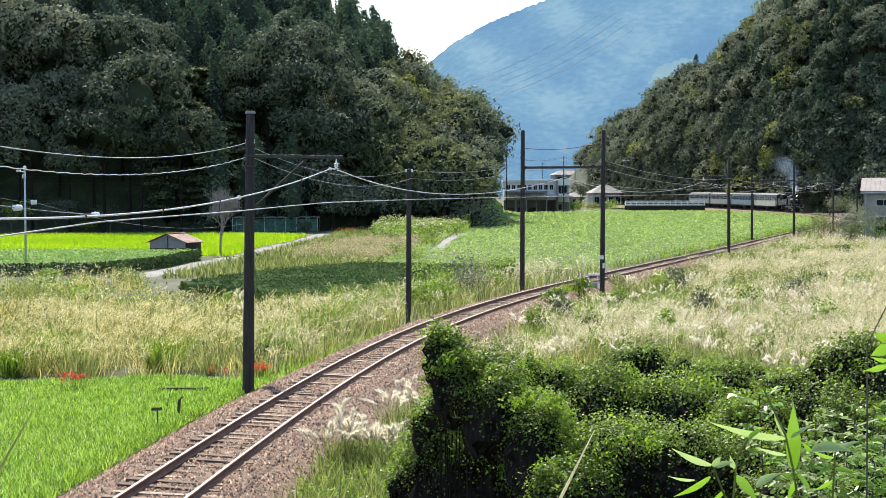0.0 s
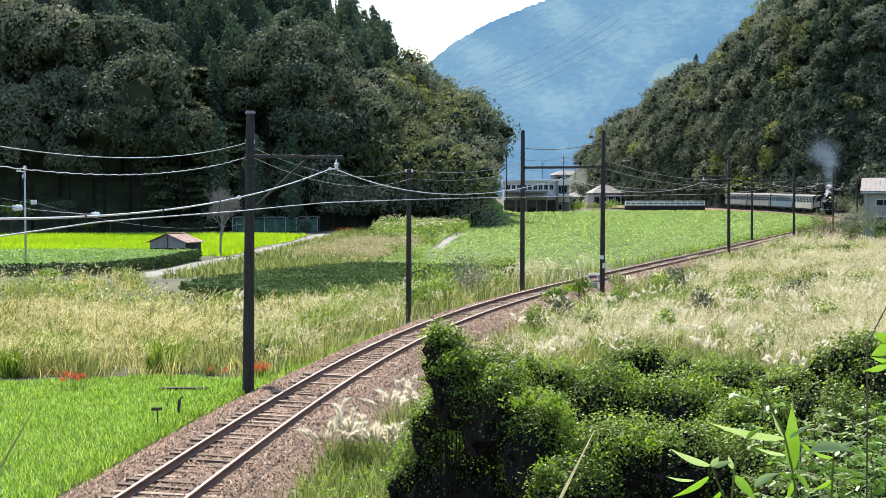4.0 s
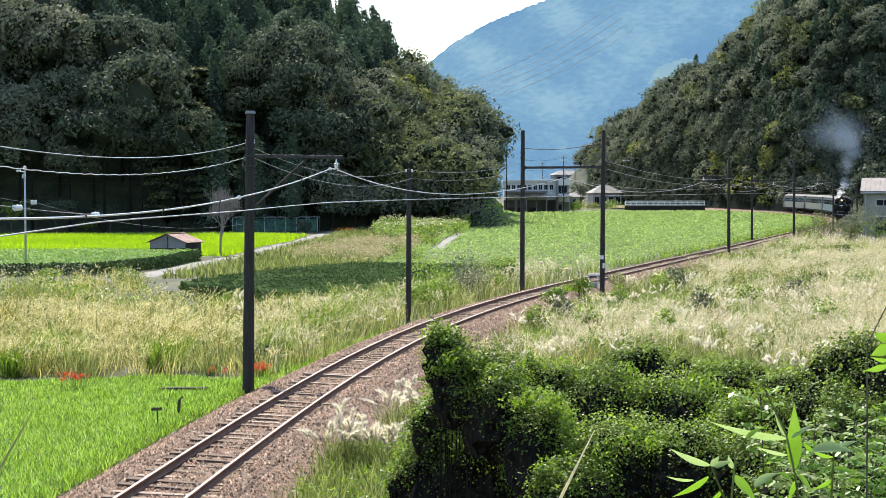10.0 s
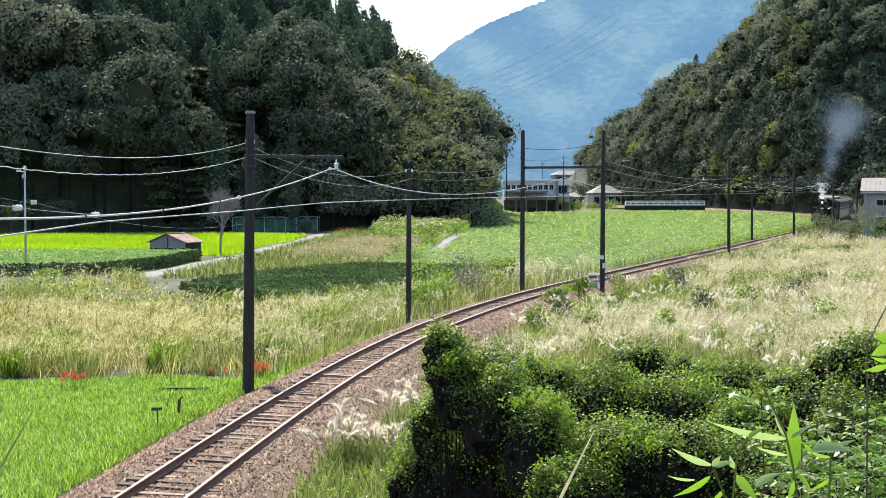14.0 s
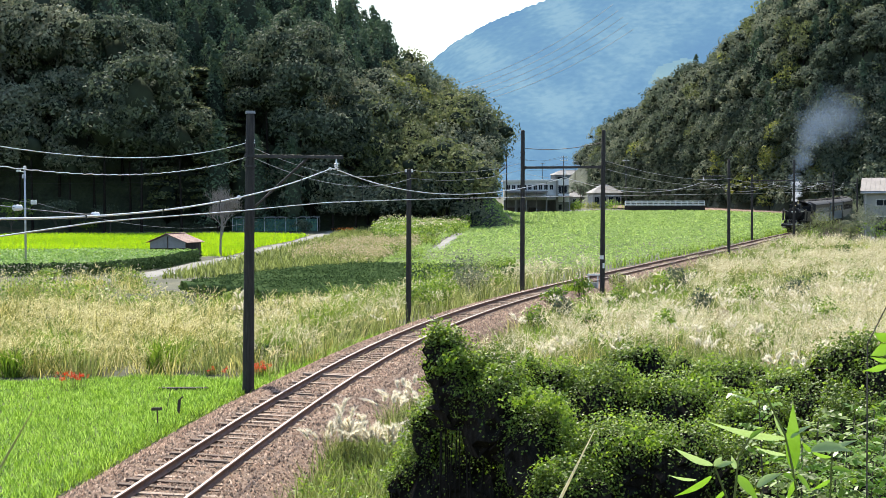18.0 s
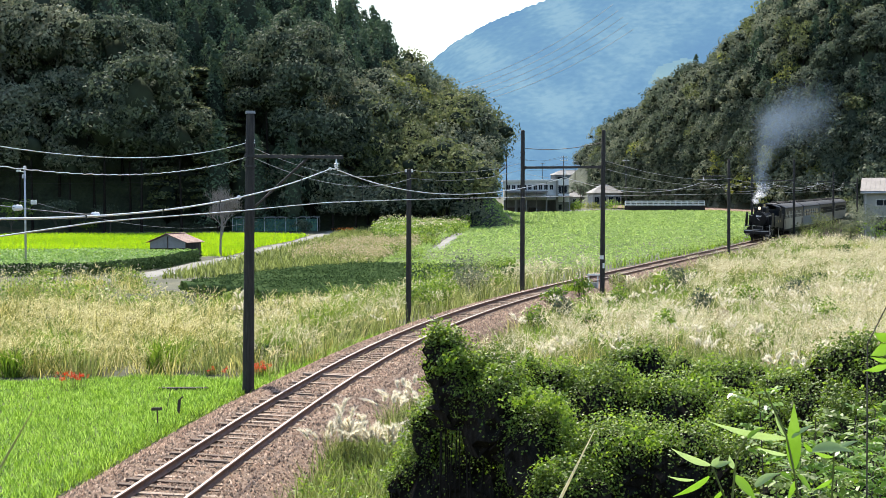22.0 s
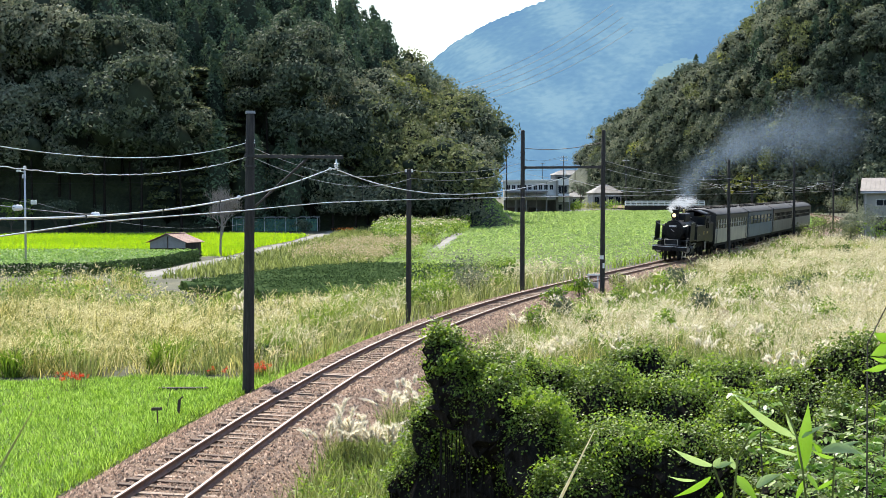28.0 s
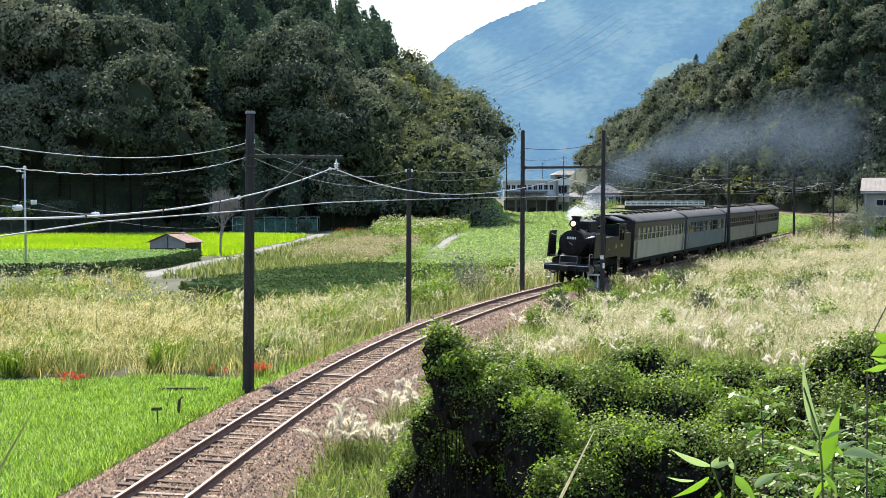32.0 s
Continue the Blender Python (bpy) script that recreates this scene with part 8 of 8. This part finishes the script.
def far_house(x, y, w, d, h, roof_h, label, wallm, roofm, turn=0.0, hip=True, cols=4):
    g = float(ground_z(x, y))
    ob = thing("far_house", Matrix.Translation((x, y, g)) @ pose(0, 0, 0, 0, 0, turn), label, "house", "far houses")
    part("wall", bx(-w / 2, w / 2, -d / 2, d / 2, -0.2, h, 0.03), wallm, ob)
    e = 0.6
    bm = bmesh.new()
    b = [bm.verts.new(p) for p in ((-w / 2 - e, -d / 2 - e, h), (w / 2 + e, -d / 2 - e, h), (w / 2 + e, d / 2 + e, h), (-w / 2 - e, d / 2 + e, h))]
    k = d / 2 if hip else 0.0
    t = [bm.verts.new(p) for p in ((-w / 2 - e + k, 0, h + roof_h), (w / 2 + e - k, 0, h + roof_h))]
    bm.faces.new(b[::-1])
    bm.faces.new((b[0], b[1], t[1], t[0])), bm.faces.new((b[2], b[3], t[0], t[1])), bm.faces.new((b[1], b[2], t[1])), bm.faces.new((b[3], b[0], t[0]))
    part("roof", bm, roofm, ob)
    part("ridge", tb((-w / 2 - e + k, 0, h + roof_h), (w / 2 + e - k, 0, h + roof_h), 0.18, seg=8), roofm, ob)
    for i in range(cols):
        c = -w / 2 + w * (i + 0.5) / cols
        window_part(ob, c - w / cols * 0.3, c + w / cols * 0.3, -d / 2, h * 0.3, h * 0.75)
    return ob


def build_village():
    # long white factory-like building with open ground floor
    Y = 425.0
    k = Y / 3067.5
    X = lambda px: (px - 784) * k
    Zv = lambda py: EYE[2] - (py - 339.8) * k
    g = float(ground_z(X(950), Y))
    ob = thing("workshop", (0, 0, 0), "white two-storey workshop with flat roof and open ground floor", "building")
    body = part("wall", bx(X(893), X(1000), Y, Y + 10, g + 3.2, Zv(322), 0.03), M_WHITE, ob)
    part("roof", bx(X(890), X(1006), Y - 0.6, Y + 11, Zv(322), Zv(318.5), 0.05), M_WHITE, ob)
    part("sign_board", bx(X(988), X(1007), Y - 1.2, Y - 1.05, Zv(328), Zv(318), 0.02), M_LINE, ob, "blank white board")
    part("lower_board", bx(X(988), X(1007), Y - 1.2, Y - 1.05, Zv(358), Zv(344), 0.02), M_LINE, ob, "blank white board")
    part("wing", bx(X(984), X(1006), Y - 0.9, Y + 8, g - 0.2, Zv(320), 0.03), M_CREAM, ob)
    for i in range(9):
        window_part(ob, X(897 + i * 9.5), X(903 + i * 9.5), Y, Zv(336), Zv(328), cols=2)
    window_part(ob, X(988), X(1003), Y - 0.9, Zv(342), Zv(330), cols=3)
    window_part(ob, X(988), X(994), Y - 0.9, Zv(372), Zv(362), cols=1)
    part("canopy", bx(X(893), X(968), Y - 4.5, Y, Zv(341), Zv(338.5), 0.03), M_GREYROOF, ob)
    part("lower_canopy", bx(X(900), X(1010), Y - 6.5, Y - 0.9, Zv(349), Zv(347), 0.03), M_GREYROOF, ob)
    for px in (896, 912, 930, 948, 966):
        part("column", bx(X(px) - 0.12, X(px) + 0.12, Y - 4.3, Y - 4.05, g - 0.2, Zv(341), 0.01), M_CONCRETE, ob)
    part("back_wall", bx(X(893), X(984), Y + 5, Y + 5.3, g - 0.2, g + 3.4), M_PLASTER, ob)
    for px in (905, 925, 945):
        part("stored_goods", bx(X(px) - 1.0, X(px) + 0.9, Y + 1.0, Y + 3.0, g, g + 1.4, 0.05), M_PLANK, ob)
    part("porch_post", bx(X(1005) - 0.1, X(1005) + 0.1, Y - 6.3, Y - 6.1, g - 0.2, Zv(349), 0.01), M_CONCRETE, ob)
    # houses behind
    q = 545 / 3067.5
    far_house((1070 - 784) * q, 545.0, 9.0, 8.0, 4.8, 2.6, "old house with a pale grey hipped tile roof", M_CREAM, M_GREYROOF, 8)
    for px, y, w, h, turn in ((955, 640, 14, 3.4, 0), (925, 700, 12, 3.4, 0), (1010, 760, 16, 3.8, 10), (1040, 700, 9, 3.4, -6), (975, 820, 12, 3.6, 0), (1015, 600, 6, 2.6, 0)):
        far_house((px - 784) / 3067.5 * y, float(y), w, 8.0, h, 2.0, "far village house with a grey roof", M_CREAM if px % 2 else M_PLASTER, M_GREYROOF, turn, cols=3)
    # long white guard rail on a dark retaining wall
    y0, y1 = 432.0, 424.0
    a, b = Vector(((1106 - 784) / 3067.5 * y0, y0, 0)), Vector(((1246 - 784) / 3067.5 * y1, y1, 0))
    za = EYE[2] - (373 - 339) * y0 / 3067.5
    zb = EYE[2] - (367 - 338) * y1 / 3067.5
    d = b - a
    ang = math.degrees(math.atan2(d.y, d.x))
    L = d.length
    lift = 1.15
    wall = thing("retaining_wall", Matrix.Translation((a.x, a.y, za - 0.4)) @ pose(0, 0, 0, 0, 0, ang), "low dark concrete wall carrying a lane", "wall")
    part("wall", bx(0, L, 0, 1.0, -1.2, lift + 0.4, 0.03), M_PLANK, wall)
    part("coping", bx(-0.1, L + 0.1, -0.1, 1.1, lift + 0.4, lift + 0.55, 0.02), M_CONCRETE, wall)
    rail = thing("guard_rail", Matrix.Translation((a.x, a.y, za + lift + 0.15)) @ pose(0, 0, 0, 0, 0, ang), "long white painted guard rail beside a lane", "fence")
    n = 14
    for i in range(n + 1):
        part("post", bx(L * i / n - 0.1, L * i / n + 0.1, 0.3, 0.5, 0, 1.15, 0.01), M_LINE, rail)
    for z in (0.15, 0.55, 0.95):
        part("bar", bx(0, L, 0.34, 0.46, z, z + 0.2, 0.01), M_LINE, rail)
    # forecourt road
    pts = np.array([[spot(px, py, -0.15) for px in (1000, 1040, 1080, 1112)] for py in (378, 374)])
    rows = np.concatenate([pts, ground_z(pts[:, :, 0], pts[:, :, 1])[:, :, None] + 0.08], -1)
    tagged(new("forecourt", sheet("forecourt", rows, M_CONCRETE)), "pale concrete forecourt before the houses", "pavement", kind="structure")


def utility_pole(px, py_base, py_top, y, label="grey concrete utility pole", arms=2, r0=0.16):
    x = (px - 784) / 3067.5 * y
    g = float(ground_z(x, y))
    top = EYE[2] - (py_top - 339.5) * y / 3067.5
    ob = thing("utility_pole", (x, y, g - 0.2), label, "pole", "utility poles")
    h = top - g + 0.2
    part("shaft", lathe(bmesh.new(), [(r0, 0), (r0 * 0.85, h / 2), (r0 * 0.62, h)], 10), M_IRON, ob, smooth_it=True)
    for i in range(arms):
        part("crossarm", bx(-0.9, 0.9, -0.06, 0.06, h - 0.4 - 0.8 * i, h - 0.28 - 0.8 * i, 0.01), M_GALV, ob)
        for k in (-0.8, -0.3, 0.3, 0.8):
            part("insulator", lathe(bmesh.new(), [(0.04, 0), (0.08, 0.05), (0.04, 0.1), (0.07, 0.15), (0.03, 0.2)], 8, Matrix.Translation((k, 0, h - 0.28 - 0.8 * i))), M_PORCELAIN, ob)
    return (x, y, top)


def build_poles_far():
    t = [utility_pole(897, 385, 272, 380, arms=1), utility_pole(998, 382, 276, 400, arms=2), utility_pole(1108, 375, 283, 455, arms=1), utility_pole(1205, 365, 286, 520, arms=2, r0=0.2), utility_pole(1340, 345, 294, 430, arms=2), utility_pole(530, 410, 280, 262, arms=1, r0=0.12), utility_pole(1018, 350, 285, 640, arms=1), utility_pole(960, 350, 288, 620, arms=1)]
    for a, b in ((t[0], t[1]), (t[1], t[2]), (t[2], t[3]), (t[3], t[4]), (t[5], t[0])):
        for dz, dx in ((-0.2, -0.6), (-0.2, 0.6), (-1.6, 0.0), (-2.4, 0.0)):
            wire("power_line", span((a[0] + dx, a[1], a[2] + dz), (b[0] + dx, b[1], b[2] + dz), 1.2), 0.022, M_IRON, "dark power line slung between far poles", "power lines")
    for dz in (-0.3, -1.2, -2.2):
        wire("power_line", span((t[5][0], t[5][1], t[5][2] + dz), (-95, 255, t[5][2] + dz + 0.5), 1.6), 0.014, M_IRON, "dark power line slung between far poles", "power lines")


def build_lamp_post():
    x, y = spot(46, 482, -0.7)
    g = float(ground_z(x, y))
    top = EYE[2] - (297 - 343) * y / 3067.5
    ob = thing("lamp_post", (x, y, g - 0.1), "slim pale steel post with two small lamps", "lamp post")
    h = top - g
    part("post", lathe(bmesh.new(), [(0.085, 0), (0.08, h * 0.5), (0.065, h)], 12), M_GALV, ob, smooth_it=True)
    part("cap", lathe(bmesh.new(), [(0.12, h - 0.05), (0.14, h + 0.02), (0.12, h + 0.2), (0.05, h + 0.25)], 12), M_WHITE, ob)
    arm = part("arm", tb((0, 0, h - 0.25), (-0.45, 0, h - 0.1), 0.03, seg=8), M_GALV, ob)
    part("lamp_head", bx(-0.62, -0.3, -0.1, 0.1, h - 0.2, h - 0.05, 0.04), M_WHITE, arm)
    part("bracket_box", bx(-0.2, -0.08, -0.1, 0.1, h - 0.7, h - 0.4, 0.02), M_GALV, ob)
    e = at_view(-20, 346, y - 6)
    m = at_view(60, 358, y)
    f = at_view(455, 392, 190)
    wire("service_cable", np.concatenate([span(e, m, 0.1, 8)[:-1], span(m, f, 1.3, 20)]), 0.014, M_CABLE, "thin sagging service cable", "service cables")
    jb = thing("cable_joint", m, "white cable joint box hung on a wire", "junction box")
    part("box", bx(-0.22, 0.22, -0.12, 0.12, -0.18, 0.16, 0.04), M_WHITE, jb)


def build_small():
    r = np.random.default_rng(101)
    # white frame and box at the portal
    p = at_view(1050, 500, 99.0)
    g = float(ground_z(p.x, p.y))
    ob = thing("equipment_stand", Matrix.Translation((p.x, p.y, g)) @ pose(0, 0, 0, 0, 0, heading(81)), "small white-framed railway equipment stand beside a pole", "stand")
    hh = 1.0
    for sx in (-0.26, 0.26):
        part("leg", bx(sx - 0.03, sx + 0.03, -0.04, 0.04, -0.1, hh, 0.005), M_WHITE, ob)
    part("top", bx(-0.34, 0.34, -0.16, 0.16, hh, hh + 0.09, 0.01), M_WHITE, ob)
    part("box", bx(-0.2, 0.2, -0.12, 0.12, 0.15, 0.62, 0.02), M_CONCRETE, ob)
    for px, y in ((1150, 112), (1108, 102)):
        q = at_view(px, 470, y)
        g = float(ground_z(q.x, q.y))
        mk = thing("marker_post", (q.x, q.y, g), "short pale concrete marker post", "marker", "marker posts")
        part("post", bx(-0.07, 0.07, -0.07, 0.07, -0.1, 0.6, 0.02), M_CONCRETE, mk)
    # stakes in the young rice
    for px, py, h, lean, lab in ((279, 752, 0.42, 0, "short stake with a dark flat top in the rice"), (316, 733, 0.38, 4, "short dark stake in the rice")):
        x, y = spot(px, py, -0.7)
        ob = thing("field_stake", Matrix.Translation((x, y, float(ground_z(x, y)))) @ pose(0, 0, 0, 0, lean, 20), lab, "stake", "field stakes")
        part("stick", tb((0, 0, -0.1), (0, 0, h), 0.02 if lean == 0 else 0.045, seg=7), M_PLANK, ob)
        if lean == 0:
            part("board", bx(-0.16, 0.12, -0.03, 0.03, h - 0.05, h + 0.03, 0.01), M_PLANK, ob)
        else:
            part("hook", tb((0, 0, h), (0.1, 0, h + 0.1), 0.02, seg=6), M_PLANK, ob)
    x, y = spot(292, 735, -0.7)
    rod = thing("thin_rod", (x, y, float(ground_z(x, y))), "thin leaning rod in the rice", "rod")
    part("rod", tb((0, 0, -0.1), (0.16, 0.05, 0.75), 0.008, seg=6), M_IRON, rod)
    x, y = spot(325, 692, -0.7)
    ob = thing("fallen_plank", (x, y, float(ground_z(x, y)) + 0.06), "dark plank lying along the edge of the rice", "plank")
    part("board", bx(-0.75, 0.75, -0.1, 0.1, -0.06, 0.05, 0.01), M_PLANK, ob)
    # red spider lilies
    for px, py, n, spread in ((457, 672, 26, 0.22), (135, 688, 14, 0.25), (112, 690, 6, 0.2), (395, 678, 5, 0.2)):
        x, y = spot(px, py, -0.7)
        ob = thing("spider_lilies", (x, y, float(ground_z(x, y))), "clump of red spider lilies at the edge of the rice", "flowers", "red lilies")
        c = np.c_[r.normal(0, spread, n), r.normal(0, spread, n), r.uniform(0.32, 0.5, n)]
        bm = bmesh.new()
        for q in c:
            tube(bm, (q[0], q[1], -0.05), q, 0.007, 0.006, 5)
        tagged(part("stalks", bm, M_REED, ob), kind="stuff")
        p = np.repeat(c, 14, 0) + r.normal(0, 0.035, (n * 14, 3))
        stuff("petals", *leaves(p, 0.075, np.array([[0, 0, 1.0]]), r, 0.3, 1.0), M_RED, "curled red petals", "", ob)
    x, y = spot(612, 412, -0.5)
    ob = thing("orange_flowers", (x, y, float(ground_z(x, y))), "bright orange flowers beside the lane", "flowers")
    p = np.c_[r.normal(0, 0.6, 260), r.normal(0, 0.6, 260), r.uniform(0.2, 0.8, 260)]
    stuff("petals", *leaves(p, 0.2, np.array([[0, -0.5, 1.0]]), r), M_ORANGE, "orange petals", "", ob)
    stuff("stalks", *blades(np.c_[p[:, :2], np.full(260, -0.05)], p[:, 2], 0.04, 0.05, r), M_REED, "", "", ob)
    # net-covered garden frame
    y = 258.0
    x0, x1 = (412 - 784) / 3067.5 * y, (562 - 784) / 3067.5 * y
    g = float(ground_z((x0 + x1) / 2, y))
    ob = thing("netted_garden", (0, 0, g), "kitchen garden fenced and roofed with green netting", "garden frame")
    for i in range(9):
        x = x0 + (x1 - x0) * i / 8
        part("post", tb((x, y, -0.2), (x, y, 2.05), 0.035, seg=7), M_GALV, ob)
        part("back_post", tb((x, y + 5, -0.2), (x, y + 5, 2.2), 0.035, seg=7), M_GALV, ob)
    for k in range(26):
        z = 0.08 + 1.75 * k / 25
        tagged(part("net_line", bx(x0, x1, y - 0.015, y + 0.015, z, z + 0.035), M_NET, ob), kind="stuff")
    bm = bmesh.new()
    for x in np.arange(x0, x1, 0.16):
        box(bm, x, x + 0.035, y - 0.02, y + 0.01, 0.0, 1.9)
    tagged(part("net_mesh", bm, M_NET, ob, "green net"), kind="stuff")
    for j in range(6):
        pts = np.c_[np.linspace(x0, x1, 33), np.full(33, y + j), 2.05 + 0.14 * np.abs(np.sin(np.linspace(0, 8 * np.pi, 33))) + 0.1 * r.normal(size=33) * 0.4]
        o2 = new("roof_net", sweep("roof_net", pts, 0.03, M_CABLE))
        o2.parent = ob
    p = np.c_[r.uniform(x0 + 0.5, x1 - 0.5, 1500), r.uniform(y + 0.5, y + 4.5, 1500), r.uniform(0.1, 1.4, 1500)]
    stuff("garden_greens", *leaves(p, r.uniform(0.2, 0.4, 1500), np.array([[0, -0.5, 1.0]]), r), M_SCRUB, "leafy vegetables", "", ob)


build_shed()
build_house()
build_village()
build_poles_far()
build_lamp_post()
build_small()


# ---- what moves ----
def front(t):
    """How far along the track the engine's front is at t seconds."""
    return 80.85 + 8.4986 * (32 - t) + 0.001 * (32 - t) ** 2


def vehicle(t, back, base):
    """The pose of a vehicle whose middle is back metres behind the engine's front."""
    a, b = track(front(t) + back - base / 2), track(front(t) + back + base / 2)
    d = a - b
    y = Vector(d).normalized()
    x = y.cross(Vector((0, 0, 1))).normalized()
    x = (x + Vector((0, 0, CANT / 1.13))).normalized()
    z = x.cross(y)
    m = Matrix((x, y, z)).transposed().to_4x4()
    return Matrix.Translation((a + b) / 2) @ m


def motions():
    beats = [0.5 * i for i in range(65)]
    walk(LOCO, [(t, vehicle(t, 6.4, 5.5)) for t in beats])
    for i, (ob, spin) in enumerate(COACHES):
        walk(ob, [(t, vehicle(t, 12.9 + 10 + 20 * i, 13.6)) for t in beats])
        for w in spin:
            home = w.matrix_basis.copy()
            walk(w, [(k / 15, home @ Matrix.Rotation((front(k / 15) % (2 * math.pi * 0.43)) / 0.43, 4, "X")) for k in range(481)])
    for group, radius, step in ((LOCO_SPIN, 0.76, 10), (LOCO_SMALL, 0.43, 15)):
        for w in group:
            home = w.matrix_basis.copy()
            walk(w, [(k / step, home @ Matrix.Rotation((front(k / step) % (2 * math.pi * radius)) / radius, 4, "X")) for k in range(32 * step + 1)])
    for ob, sx in LOCO_RODS:
        home = ob.matrix_basis.copy()
        rows = []
        for k in range(321):
            a = front(k / 10) / 0.76 + (math.pi / 2 if sx > 0 else 0)
            rows.append((k / 10, Matrix.Translation((0, 0.32 * math.cos(a), 0.32 * math.sin(a))) @ home))
        walk(ob, rows)
    for i, (ob, age) in enumerate(SMOKE):
        rows = []
        for k in range(65):
            t = 0.5 * k
            p = track(front(t - age) + 2.3, 0, 3.9)
            late = min(1.0, max(0.0, (t - 22) / 8))
            breeze = float(np.interp(t, [0, 5, 11, 22, 30], [1.7, 1.6, 0.2, -0.7, 0.45]))
            lift = float(np.interp(t, [0, 8, 14, 22, 30], [9.0, 13.0, 15.5, 13.5, 7.5])) * (1.0 if i > 2 else 0.75 - 0.5 * late)
            drift = Vector(((breeze + 0.035 * age) * age + 0.25 * math.sin(1.1 * t + i), 0.2 * age, lift * (1 - math.exp(-age / 3.4)) + 0.15 * math.sin(0.9 * t + 2 * i)))
            rows.append((t, Matrix.Translation(Vector(p) + drift) @ pose(0, 0, 0, 7 * math.sin(0.5 * t + i), 6 * math.sin(0.4 * t + 2 * i), 14 * math.sin(0.3 * t + i))))
        walk(ob, rows)

    for i, (ob, much) in enumerate(SWAY):
        home = ob.matrix_basis.copy()
        walk(ob, [(0.8 * k, home @ pose(0, 0, 0, 1.2 * much * math.sin(1.3 * k + i), 1.0 * much * math.sin(0.9 * k + 2 * i), 2.0 * much * math.sin(0.7 * k + i))) for k in range(41)])

    # the tall bamboo grass is tugged over towards the end
    home = SASA.matrix_basis.copy()
    rows = [(0, 0.0), (6, -0.3), (10, 0.2), (14, 0.1), (17, -0.2), (20, 0.2), (23, 0.1), (24, 0.3), (25.5, 1.4), (28, 2.4), (29, 1.5), (30, 2.0), (30.6, 4.5), (31, 7.2), (32, 7.4)]
    walk(SASA, [(t, home @ pose(0, 0, 0, 0, a, 0)) for t, a in rows])
    for lf, rows in ((SASA_LEAVES[1], [(0, 0), (24, 0), (25.5, -17), (28, -20), (29, -17), (30, -17), (31, -57), (32, -58)]), (SASA_LEAVES[0], [(0, 0), (24, 0), (25.5, 2), (30, 3), (31, 7), (32, 8)])):
        rest = lf.matrix_basis.copy()
        walk(lf, [(t, rest @ Matrix.Rotation(radians(-a), 4, "Y") if lf is SASA_LEAVES[1] else rest @ Matrix.Rotation(radians(a), 4, "Y")) for t, a in rows])


motions()
